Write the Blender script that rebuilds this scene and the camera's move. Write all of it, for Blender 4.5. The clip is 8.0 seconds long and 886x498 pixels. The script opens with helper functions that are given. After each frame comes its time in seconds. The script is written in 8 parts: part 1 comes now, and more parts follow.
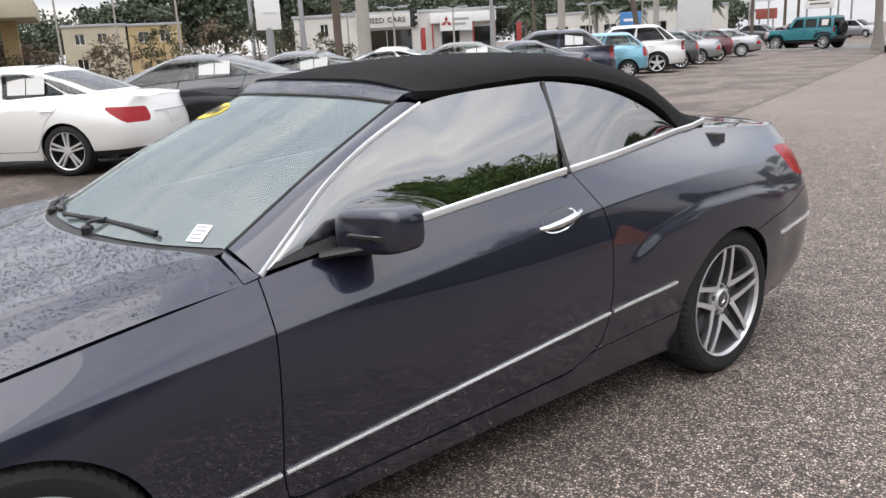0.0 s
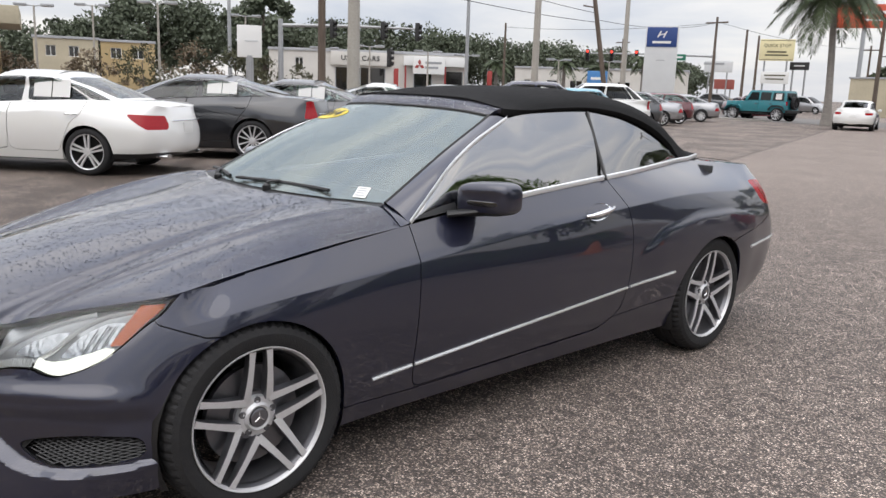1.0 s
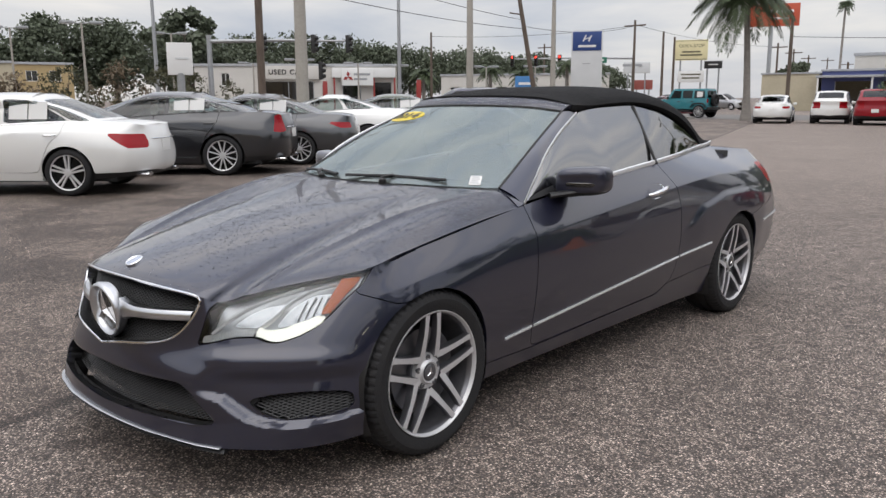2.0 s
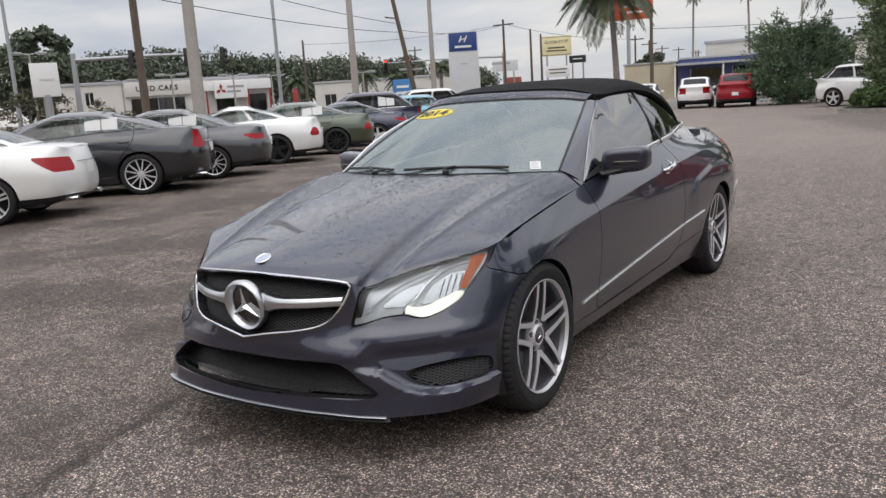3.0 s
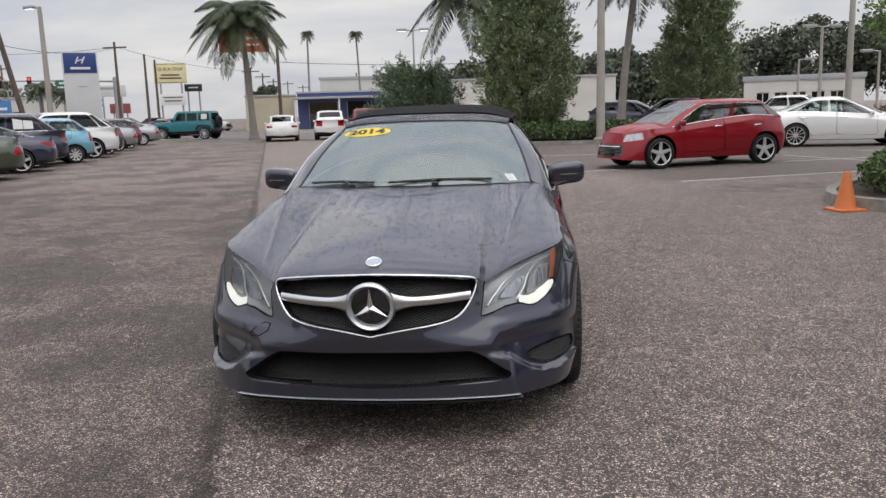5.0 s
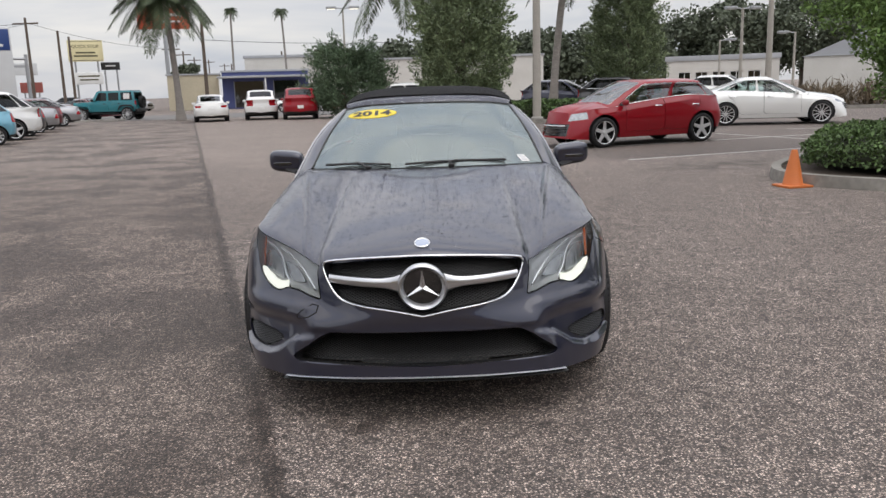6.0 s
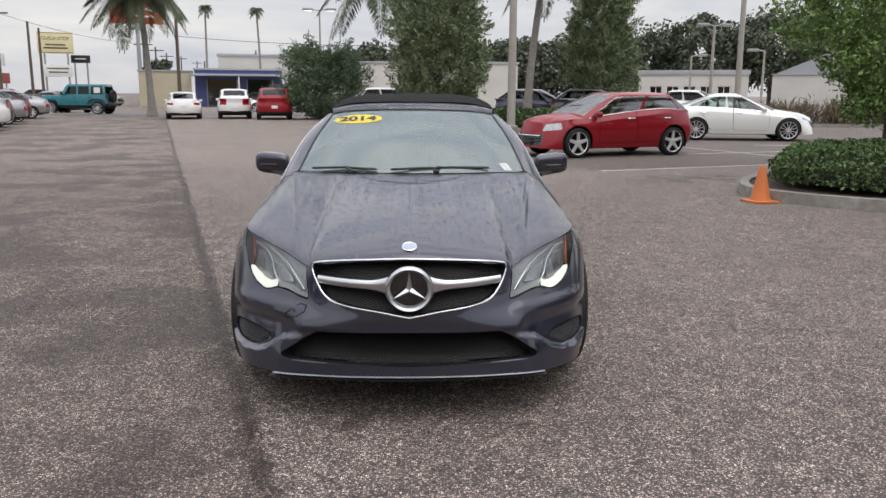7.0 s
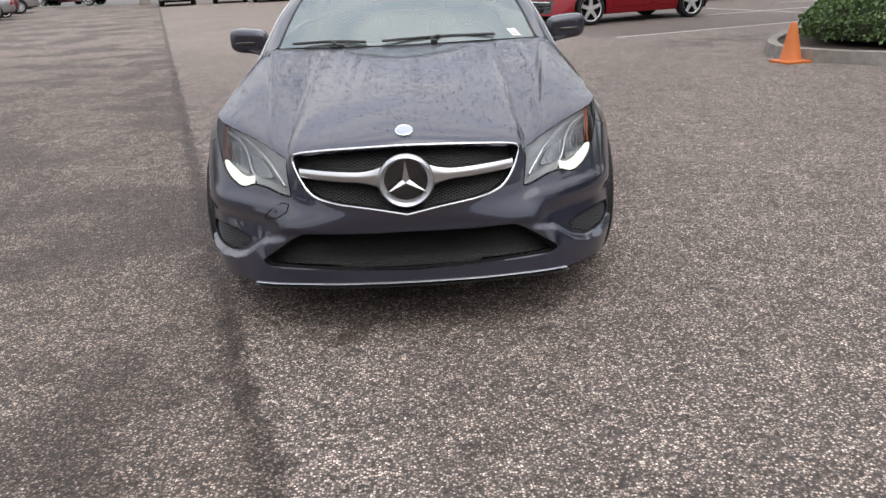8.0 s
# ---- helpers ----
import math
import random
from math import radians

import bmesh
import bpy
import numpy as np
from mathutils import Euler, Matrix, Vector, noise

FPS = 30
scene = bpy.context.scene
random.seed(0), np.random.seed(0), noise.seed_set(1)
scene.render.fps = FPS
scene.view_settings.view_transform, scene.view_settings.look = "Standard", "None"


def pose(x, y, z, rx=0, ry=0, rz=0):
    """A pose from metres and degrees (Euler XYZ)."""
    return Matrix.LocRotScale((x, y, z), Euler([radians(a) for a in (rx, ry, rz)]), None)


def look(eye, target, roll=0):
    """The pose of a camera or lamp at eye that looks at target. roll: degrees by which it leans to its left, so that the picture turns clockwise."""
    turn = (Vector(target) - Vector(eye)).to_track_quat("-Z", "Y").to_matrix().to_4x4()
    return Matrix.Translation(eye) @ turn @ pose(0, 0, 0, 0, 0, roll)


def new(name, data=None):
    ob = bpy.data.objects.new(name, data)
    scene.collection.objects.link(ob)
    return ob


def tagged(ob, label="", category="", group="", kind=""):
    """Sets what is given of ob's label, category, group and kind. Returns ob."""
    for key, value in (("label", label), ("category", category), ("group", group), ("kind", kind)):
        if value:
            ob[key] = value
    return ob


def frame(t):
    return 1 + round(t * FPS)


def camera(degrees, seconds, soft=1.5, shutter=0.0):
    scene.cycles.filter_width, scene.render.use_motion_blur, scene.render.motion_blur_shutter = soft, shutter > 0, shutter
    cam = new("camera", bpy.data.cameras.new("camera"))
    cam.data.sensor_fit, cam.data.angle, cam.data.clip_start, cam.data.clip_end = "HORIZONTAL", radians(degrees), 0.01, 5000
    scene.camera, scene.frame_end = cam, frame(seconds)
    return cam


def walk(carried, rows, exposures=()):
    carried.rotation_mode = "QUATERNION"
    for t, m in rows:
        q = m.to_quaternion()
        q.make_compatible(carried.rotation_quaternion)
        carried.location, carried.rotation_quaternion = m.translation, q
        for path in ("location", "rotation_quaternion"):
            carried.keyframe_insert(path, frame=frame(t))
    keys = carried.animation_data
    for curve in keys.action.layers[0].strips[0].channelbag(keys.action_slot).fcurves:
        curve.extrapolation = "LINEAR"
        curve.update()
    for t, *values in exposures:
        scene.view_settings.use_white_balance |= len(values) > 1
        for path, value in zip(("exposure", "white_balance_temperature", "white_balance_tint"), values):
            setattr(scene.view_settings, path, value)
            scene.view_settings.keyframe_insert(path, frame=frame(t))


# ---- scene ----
cam = camera(57.8, 8.0)
PATH = [
    (0, (2.632, -0.216, 1.442), (1.131, 1.009, 0.948), -3.1),
    (0.5, (2.888, -0.748, 1.397), (1.414, 0.544, 0.998), -0.5),
    (1, (3.03, -1.225, 1.383), (1.59, 0.105, 0.989), 1.9),
    (1.5, (3.026, -1.741, 1.354), (1.582, -0.412, 0.971), -0.3),
    (1.7, (2.968, -1.876, 1.337), (1.574, -0.492, 0.962), 0.1),
    (2.8, (2.451, -2.791, 1.334), (1.298, -1.199, 0.967), -3.9),
    (3, (2.341, -2.926, 1.327), (1.253, -1.289, 0.959), -3.6),
    (3.5, (1.929, -3.245, 1.332), (0.987, -1.521, 0.958), -4.9),
    (4, (1.524, -3.579, 1.356), (0.8, -1.747, 1.009), -4.3),
    (4.5, (1.029, -3.759, 1.34), (0.654, -1.827, 0.988), -2.3),
    (5, (0.618, -3.939, 1.353), (0.42, -1.978, 1.016), -1.7),
    (5.2, (0.475, -3.99, 1.371), (0.347, -2.023, 1.036), -2.0),
    (6.3, (0.064, -4.072, 1.392), (0.071, -2.113, 0.988), -1.2),
    (6.5, (0.049, -4.115, 1.41), (0.078, -2.15, 1.039), -0.7),
    (7, (0.041, -4.146, 1.402), (0.101, -2.183, 1.022), 0.3),
    (7.5, (0.074, -3.973, 1.355), (0.12, -2.037, 0.855), -2.4),
    (8, (0.096, -3.663, 1.314), (0.114, -1.777, 0.65), -2.7),
]
walk(cam, [(t, look(eye, target, roll)) for t, eye, target, roll in PATH],
     [(0, .50), (.6, .42), (1.0, .38), (1.5, .16), (3.0, .07), (5.2, .03), (6.3, .15), (7.1, .16), (8.0, .38)])


# ---------- sky and light ----------
SUN_AZ, SUN_EL = radians(150), radians(62)   # from +y towards +x, and above the horizon
world = bpy.data.worlds.new("overcast_sky")
scene.world = world
world.use_nodes = True
wn, wl = world.node_tree.nodes, world.node_tree.links
wn.clear()
w_out, w_bg = wn.new("ShaderNodeOutputWorld"), wn.new("ShaderNodeBackground")
sky = wn.new("ShaderNodeTexSky")
sky.sky_type, sky.sun_disc, sky.sun_elevation, sky.sun_rotation = "NISHITA", False, SUN_EL, SUN_AZ
sky.dust_density, sky.ozone_density, sky.air_density = 1.5, 2.0, 1.0
w_tc, w_map = wn.new("ShaderNodeTexCoord"), wn.new("ShaderNodeMapping")
w_map.inputs["Scale"].default_value = (1.0, 1.0, 5.0)
w_noise, w_ramp = wn.new("ShaderNodeTexNoise"), wn.new("ShaderNodeValToRGB")
w_noise.inputs["Scale"].default_value, w_noise.inputs["Detail"].default_value = 2.2, 6.0
w_noise.inputs["Roughness"].default_value, w_noise.inputs["Distortion"].default_value = 0.55, 0.4
w_ramp.color_ramp.elements[0].position, w_ramp.color_ramp.elements[1].position = 0.36, 0.68
w_ramp.color_ramp.elements[0].color = (4.75, 5.0, 5.7, 1)
w_ramp.color_ramp.elements[1].color = (8.4, 8.0, 7.6, 1)
w_mix = wn.new("ShaderNodeMix")
w_mix.data_type = "RGBA"
w_mix.inputs["Factor"].default_value = 0.86
wl.new(w_tc.outputs["Generated"], w_map.inputs["Vector"])
wl.new(w_map.outputs["Vector"], w_noise.inputs["Vector"])
wl.new(w_noise.outputs["Fac"], w_ramp.inputs["Fac"])
wl.new(sky.outputs["Color"], w_mix.inputs["A"])
wl.new(w_ramp.outputs["Color"], w_mix.inputs["B"])
# an overcast sky is brighter overhead than at the horizon
w_sep, w_up, w_mul = wn.new("ShaderNodeSeparateXYZ"), wn.new("ShaderNodeMapRange"), wn.new("ShaderNodeVectorMath")
w_up.inputs["From Min"].default_value, w_up.inputs["From Max"].default_value = 0.12, 1.0
w_up.inputs["To Min"].default_value, w_up.inputs["To Max"].default_value = 0.85, 2.10
w_mul.operation = "MULTIPLY"
wl.new(w_tc.outputs["Generated"], w_sep.inputs["Vector"])
wl.new(w_sep.outputs["Z"], w_up.inputs["Value"])
wl.new(w_mix.outputs["Result"], w_mul.inputs[0])
wl.new(w_up.outputs["Result"], w_mul.inputs[1])
wl.new(w_mul.outputs["Vector"], w_bg.inputs["Color"])
w_bg.inputs["Strength"].default_value = 0.124
wl.new(w_bg.outputs["Background"], w_out.inputs["Surface"])

sun = new("sun", bpy.data.lights.new("sun", "SUN"))
sun.data.energy, sun.data.angle, sun.data.color = 0.9, radians(70), (1.0, 0.95, 0.88)
sun.matrix_world = look((40 * math.sin(SUN_AZ) * math.cos(SUN_EL), 40 * math.cos(SUN_AZ) * math.cos(SUN_EL), 40 * math.sin(SUN_EL)), (0, 0, 0))
scene.view_settings.exposure = 0.0


# ---------- geometry tools ----------
def crom(P, q, reflect=(False, False)):
    """Smooth curve through the rows of P (n, ...), at q in 0..n-1. reflect: ends mirrored in x = 0."""
    P = np.asarray(P, float)
    q = np.asarray(q, float)

    def ghost(a, b, flip):
        if flip:
            g = b.copy()
            g[..., 0] = -g[..., 0]
            return g
        return 2 * a - b
    E = np.concatenate([[ghost(P[0], P[1], reflect[0])], P, [ghost(P[-1], P[-2], reflect[1])]])
    i = np.clip(np.floor(q).astype(int), 0, len(P) - 2)
    t = (q - i).reshape(q.shape + (1,) * (P.ndim - 1))
    a, b, c, d = E[i], E[i + 1], E[i + 2], E[i + 3]
    return 0.5 * (2 * b + (c - a) * t + (2 * a - 5 * b + 4 * c - d) * t ** 2 + (3 * b - a - 3 * c + d) * t ** 3)


def ramp(q, xs, ys):
    """Smooth monotone-ish curve y(x) through a few points."""
    xs, ys = np.asarray(xs, float), np.asarray(ys, float)
    q = np.clip(np.asarray(q, float), xs[0], xs[-1])
    h, d = np.diff(xs), np.diff(ys) / np.diff(xs)
    m = np.empty(len(xs))
    m[0], m[-1] = d[0], d[-1]
    for k in range(1, len(xs) - 1):
        m[k] = 0 if d[k - 1] * d[k] <= 0 else (h[k - 1] + h[k]) * d[k - 1] * d[k] / (h[k - 1] * d[k - 1] + h[k] * d[k])
    i = np.clip(np.searchsorted(xs, q, side="right") - 1, 0, len(xs) - 2)
    t = (q - xs[i]) / h[i]
    return ((1 + 2 * t) * (1 - t) ** 2 * ys[i] + t * (1 - t) ** 2 * h[i] * m[i]
            + t * t * (3 - 2 * t) * ys[i + 1] + t * t * (t - 1) * h[i] * m[i + 1])


def grid_mesh(P):
    """Vertices and quads of a grid of points (n, m, 3)."""
    n, m = P.shape[:2]
    i, j = np.meshgrid(np.arange(n - 1), np.arange(m - 1), indexing="ij")
    a = (i * m + j).ravel()
    return P.reshape(-1, 3), [tuple(r) for r in np.stack([a, a + m, a + m + 1, a + 1], 1).tolist()]


def clip(V, F, f):
    """Cut a mesh along f = 0 (a value a vertex). Returns the part with f > 0 and the part with f < 0."""
    V = list(map(tuple, V))
    f = list(map(float, f))
    f = [1e-7 if abs(q) < 1e-7 else q for q in f]
    cache, hi, lo = {}, [], []

    def cut(a, b):
        key = (a, b) if a < b else (b, a)
        if key not in cache:
            t = f[a] / (f[a] - f[b])
            V.append(tuple(p + (q - p) * t for p, q in zip(V[a], V[b])))
            f.append(0.0)
            cache[key] = len(V) - 1
        return cache[key]
    for face in F:
        s = [f[k] > 0 for k in face]
        if all(s):
            hi.append(face)
        elif not any(s):
            lo.append(face)
        else:
            up, dn = [], []
            for k, a in enumerate(face):
                b = face[(k + 1) % len(face)]
                (up if s[k] else dn).append(a)
                if s[k] != s[(k + 1) % len(face)]:
                    c = cut(a, b)
                    up.append(c)
                    dn.append(c)
            hi.append(tuple(up))
            lo.append(tuple(dn))
    V = np.array(V)
    return tidy(V, hi), tidy(V, lo)


def tidy(V, F):
    used = sorted({k for f in F for k in f})
    at = {k: n for n, k in enumerate(used)}
    return (V[used] if used else np.zeros((0, 3))), [tuple(at[k] for k in f) for f in F]


def poly_sdf(q, poly):
    """Signed distance of the points q (n, 2) to a closed outline; positive inside."""
    q, p = np.asarray(q, float), np.asarray(poly, float)
    best, inside = np.full(len(q), 1e9), np.zeros(len(q), bool)
    for a, b in zip(p, np.roll(p, -1, 0)):
        e, w = b - a, q - a
        t = np.clip((w @ e) / max(e @ e, 1e-12), 0, 1)
        best = np.minimum(best, np.hypot(*(w - t[:, None] * e).T))
        c = (a[1] > q[:, 1]) != (b[1] > q[:, 1])
        with np.errstate(divide="ignore", invalid="ignore"):
            inside ^= c & (q[:, 0] < (b[0] - a[0]) * (q[:, 1] - a[1]) / (b[1] - a[1]) + a[0])
    return np.where(inside, best, -best)


def rounded(poly, r=0.02, n=5):
    """A closed outline with its corners rounded by about r."""
    out = []
    p = [np.array(q, float) for q in poly]
    for k, b in enumerate(p):
        a, c = p[k - 1], p[(k + 1) % len(p)]
        la, lc = np.linalg.norm(a - b), np.linalg.norm(c - b)
        s = b + (a - b) / la * min(r, la * 0.45)
        e = b + (c - b) / lc * min(r, lc * 0.45)
        for t in np.linspace(0, 1, n):
            out.append((1 - t) ** 2 * s + 2 * t * (1 - t) * b + t * t * e)
    return np.array(out)


# ---------- materials ----------
def material(name, color, rough=0.5, metal=0.0, coat=0.0, grain=0.0, scale=8.0, stain=0.0, stain_scale=0.7, bump=0.0,
             bump_scale=60.0, rough_var=0.0, spec=0.5, per_piece=0.0, dark=None, stretch=(1, 1, 1)):
    """A surface with fine grain and broad staining: dark is the colour towards which it varies."""
    m = bpy.data.materials.new(name)
    m.use_nodes = True
    n, l = m.node_tree.nodes, m.node_tree.links
    p = n["Principled BSDF"]
    p.inputs["Roughness"].default_value, p.inputs["Metallic"].default_value = rough, metal
    p.inputs["Coat Weight"].default_value, p.inputs["Coat Roughness"].default_value = coat, 0.03
    p.inputs["Specular IOR Level"].default_value = spec
    p.inputs["Base Color"].default_value = (*color, 1)
    tc, mp = n.new("ShaderNodeTexCoord"), n.new("ShaderNodeMapping")
    mp.inputs["Scale"].default_value = stretch
    l.new(tc.outputs["Object"], mp.inputs["Vector"])
    at = mp.outputs["Vector"]
    last = None
    dark = dark or tuple(c * 0.45 for c in color)
    for amount, sc in ((grain, scale), (stain, stain_scale)):
        if amount:
            t, r, x = n.new("ShaderNodeTexNoise"), n.new("ShaderNodeMapRange"), n.new("ShaderNodeMix")
            t.inputs["Scale"].default_value, t.inputs["Detail"].default_value = sc, 5.0
            r.inputs["From Min"].default_value, r.inputs["From Max"].default_value = 0.20, 0.68
            r.inputs["To Max"].default_value = amount
            x.data_type = "RGBA"
            x.inputs["A"].default_value, x.inputs["B"].default_value = (*color, 1), (*dark, 1)
            l.new(at, t.inputs["Vector"])
            l.new(t.outputs["Fac"], r.inputs["Value"])
            l.new(r.outputs["Result"], x.inputs["Factor"])
            if last:
                l.new(last, x.inputs["A"])
            last = x.outputs["Result"]
            if rough_var:
                rv = n.new("ShaderNodeMapRange")
                rv.inputs["To Min"].default_value, rv.inputs["To Max"].default_value = rough - rough_var, rough + rough_var
                l.new(t.outputs["Fac"], rv.inputs["Value"])
                l.new(rv.outputs["Result"], p.inputs["Roughness"])
    if per_piece:
        oi, hs, r = n.new("ShaderNodeObjectInfo"), n.new("ShaderNodeHueSaturation"), n.new("ShaderNodeMapRange")
        r.inputs["To Min"].default_value, r.inputs["To Max"].default_value = 1 - per_piece, 1 + per_piece
        l.new(oi.outputs["Random"], r.inputs["Value"])
        l.new(r.outputs["Result"], hs.inputs["Value"])
        hs.inputs["Color"].default_value = (*color, 1)
        if last:
            l.new(last, hs.inputs["Color"])
        last = hs.outputs["Color"]
    if last:
        l.new(last, p.inputs["Base Color"])
    if bump:
        t, b = n.new("ShaderNodeTexNoise"), n.new("ShaderNodeBump")
        t.inputs["Scale"].default_value, t.inputs["Detail"].default_value = bump_scale, 4.0
        b.inputs["Strength"].default_value, b.inputs["Distance"].default_value = bump, 0.01
        l.new(at, t.inputs["Vector"])
        l.new(t.outputs["Fac"], b.inputs["Height"])
        l.new(b.outputs["Normal"], p.inputs["Normal"])
    return m


def glass(name, tint, gloss=1.0, ior=1.5, veil=0.0):
    """Clear or tinted pane: what lies behind shows through, the surface mirrors by Fresnel."""
    m = bpy.data.materials.new(name)
    m.use_nodes = True
    n, l = m.node_tree.nodes, m.node_tree.links
    n.remove(n["Principled BSDF"])
    tr, gl, fr, mx = (n.new(k) for k in ("ShaderNodeBsdfTransparent", "ShaderNodeBsdfGlossy", "ShaderNodeFresnel", "ShaderNodeMixShader"))
    tr.inputs["Color"].default_value = (*tint, 1)
    gl.inputs["Roughness"].default_value = 0.01
    gl.inputs["Color"].default_value = (*gloss, 1) if isinstance(gloss, tuple) else (gloss, gloss, gloss, 1)
    fr.inputs["IOR"].default_value = ior
    l.new(fr.outputs["Fac"], mx.inputs["Fac"])
    l.new(tr.outputs["BSDF"], mx.inputs[1])
    l.new(gl.outputs["BSDF"], mx.inputs[2])
    last = mx.outputs["Shader"]
    # patchy pale diffuse layer mixed over the pane, which makes it paler
    if veil:
        df, m2, tx, mr = (n.new(k) for k in ("ShaderNodeBsdfDiffuse", "ShaderNodeMixShader", "ShaderNodeTexNoise", "ShaderNodeMapRange"))
        df.inputs["Color"].default_value = (.66, .74, .74, 1)
        tx.inputs["Scale"].default_value, tx.inputs["Detail"].default_value = 1.2, 3.0
        mr.inputs["To Min"].default_value, mr.inputs["To Max"].default_value = veil * .5, veil * 1.5
        l.new(tx.outputs["Fac"], mr.inputs["Value"])
        l.new(mr.outputs["Result"], m2.inputs["Fac"])
        l.new(last, m2.inputs[1])
        l.new(df.outputs["BSDF"], m2.inputs[2])
        last = m2.outputs["Shader"]
    l.new(last, n["Material Output"].inputs["Surface"])
    return m


def glow(name, color, strength):
    m = bpy.data.materials.new(name)
    m.use_nodes = True
    p = m.node_tree.nodes["Principled BSDF"]
    p.inputs["Base Color"].default_value = (*color, 1)
    p.inputs["Emission Color"].default_value = (*color, 1)
    p.inputs["Emission Strength"].default_value = strength
    return m


def car_paint(name, color, flake=0.0, metal=0.0, rough=0.35):
    m = material(name, color, rough, metal, coat=1.0, grain=flake, scale=900, bump=0.0)
    m.node_tree.nodes["Principled BSDF"].inputs["Coat Roughness"].default_value = 0.012
    m.node_tree.nodes["Principled BSDF"].inputs["Coat IOR"].default_value = 1.62
    return m


M_PAINT = car_paint("steel_grey_metallic_paint", (0.0160, 0.0182, 0.0415), flake=0.4, metal=0.4, rough=0.30)
M_PAINT.node_tree.nodes["Principled BSDF"].inputs["Coat IOR"].default_value = 1.66
M_CHROME = material("chrome", (0.82, 0.83, 0.85), 0.12, 1.0)
# bright metal, half diffuse: the sky's gleam is put into the base colour
M_TRIM = material("sky_bright_trim", (0.86, 0.87, 0.88), 0.2, 0.55)
M_SILVER = material("satin_silver", (0.62, 0.63, 0.65), 0.28, 1.0, grain=0.15, scale=400)
M_ALLOY = material("alloy_machined", (0.68, 0.68, 0.69), 0.42, 0.5, grain=0.15, scale=90)
M_ALLOY_GREY = material("alloy_grey", (0.20, 0.20, 0.215), 0.36, 0.85, grain=0.15, scale=60)
M_RIMIN = material("rim_inner", (0.15, 0.15, 0.16), 0.45, 0.6, grain=0.3, scale=30)
M_TYRE = material("tyre_rubber", (0.022, 0.022, 0.024), 0.7, grain=0.4, scale=40, dark=(0.035, 0.034, 0.032), bump=0.25, bump_scale=180, spec=0.2)
M_BLACK = material("black_plastic", (0.012, 0.012, 0.013), 0.45, grain=0.3, scale=200, bump=0.1, bump_scale=400)
M_GLOSS = material("gloss_black", (0.008, 0.008, 0.009), 0.08, coat=1.0)
# near-black for openings and undersides, their shade put into the colour
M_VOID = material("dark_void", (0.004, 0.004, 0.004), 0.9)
M_FABRIC = material("black_canvas", (0.012, 0.012, 0.013), 0.92, grain=0.5, scale=600, stain=0.4, stain_scale=4, dark=(0.022, 0.022, 0.023), bump=0.5, bump_scale=900, spec=0.2)
M_SCREEN = glass("windscreen_glass", (0.60, 0.70, 0.69), (.84, .95, .96), 2.5, 0.12)
M_TINT = glass("tinted_glass", (0.10, 0.11, 0.12), 1.0, 3.4)
M_TINT_CAR = glass("car_window_glass", (0.58, 0.68, 0.66), 1.0, 1.75)
M_LENS = glass("lamp_lens", (0.93, 0.95, 0.96), 1.0, 1.45)
M_AMBER = material("amber_reflector", (0.75, 0.17, 0.03), 0.18, coat=1.0, grain=0.3, scale=150)
M_REDLENS = material("red_lamp_lens", (0.34, 0.004, 0.010), 0.22, grain=0.4, scale=40, spec=0.35)
M_DRL = material("daytime_light", (0.78, 0.79, 0.73), 0.3, grain=0.5, scale=120, bump=0.6, bump_scale=200)
M_DRL.node_tree.nodes["Principled BSDF"].inputs["Emission Color"].default_value = (1.0, 0.99, 0.88, 1)
M_DRL.node_tree.nodes["Principled BSDF"].inputs["Emission Strength"].default_value = 0.62
M_LEATHER = material("grey_leather", (0.075, 0.073, 0.07), 0.55, grain=0.3, scale=60)
M_DASH = material("dashboard_black", (0.035, 0.036, 0.038), 0.6, grain=0.3, scale=90)
M_WHITE = material("white_card", (0.78, 0.78, 0.76), 0.6, stain=0.15)
M_YELLOW = material("yellow_sticker", (0.72, 0.56, 0.02), 0.4)
M_INK = material("black_ink", (0.02, 0.02, 0.02), 0.5)
M_BLUE_BADGE = material("blue_enamel", (0.36, 0.41, 0.52), 0.15, coat=1.0)
M_MIRROR = material("mirror_glass", (0.8, 0.8, 0.8), 0.02, 1.0)


# ---------- mesh objects ----------
def link_mesh(name, V, F, mat, parent=None, label="", smooth=True, angle=32, mats=None, index=None):
    me = bpy.data.meshes.new(name)
    me.from_pydata(np.asarray(V, float).tolist(), [], F)
    for m in (mats or [mat]):
        me.materials.append(m)
    if index is not None:
        me.polygons.foreach_set("material_index", np.asarray(index, np.int32))
    if smooth:
        me.polygons.foreach_set("use_smooth", np.ones(len(me.polygons), bool))
        me.set_sharp_from_angle(angle=radians(angle))
    me.update()
    ob = new(name, me)
    if parent is not None:
        ob.parent = parent
    if label:
        tagged(ob, label)
    return ob


def part(name, bm, mat, parent, label="", smooth=True, angle=32):
    me = bpy.data.meshes.new(name)
    bm.to_mesh(me)
    bm.free()
    me.materials.append(mat)
    if smooth:
        me.polygons.foreach_set("use_smooth", np.ones(len(me.polygons), bool))
        me.set_sharp_from_angle(angle=radians(angle))
    ob = new(name, me)
    if parent is not None:
        ob.parent = parent
    if label:
        tagged(ob, label)
    return ob


def thing(name, m, label, category, group="", kind=""):
    ob = new(name)
    ob.empty_display_size = 0.2
    ob.matrix_world = m
    return tagged(ob, label, category, group, kind)


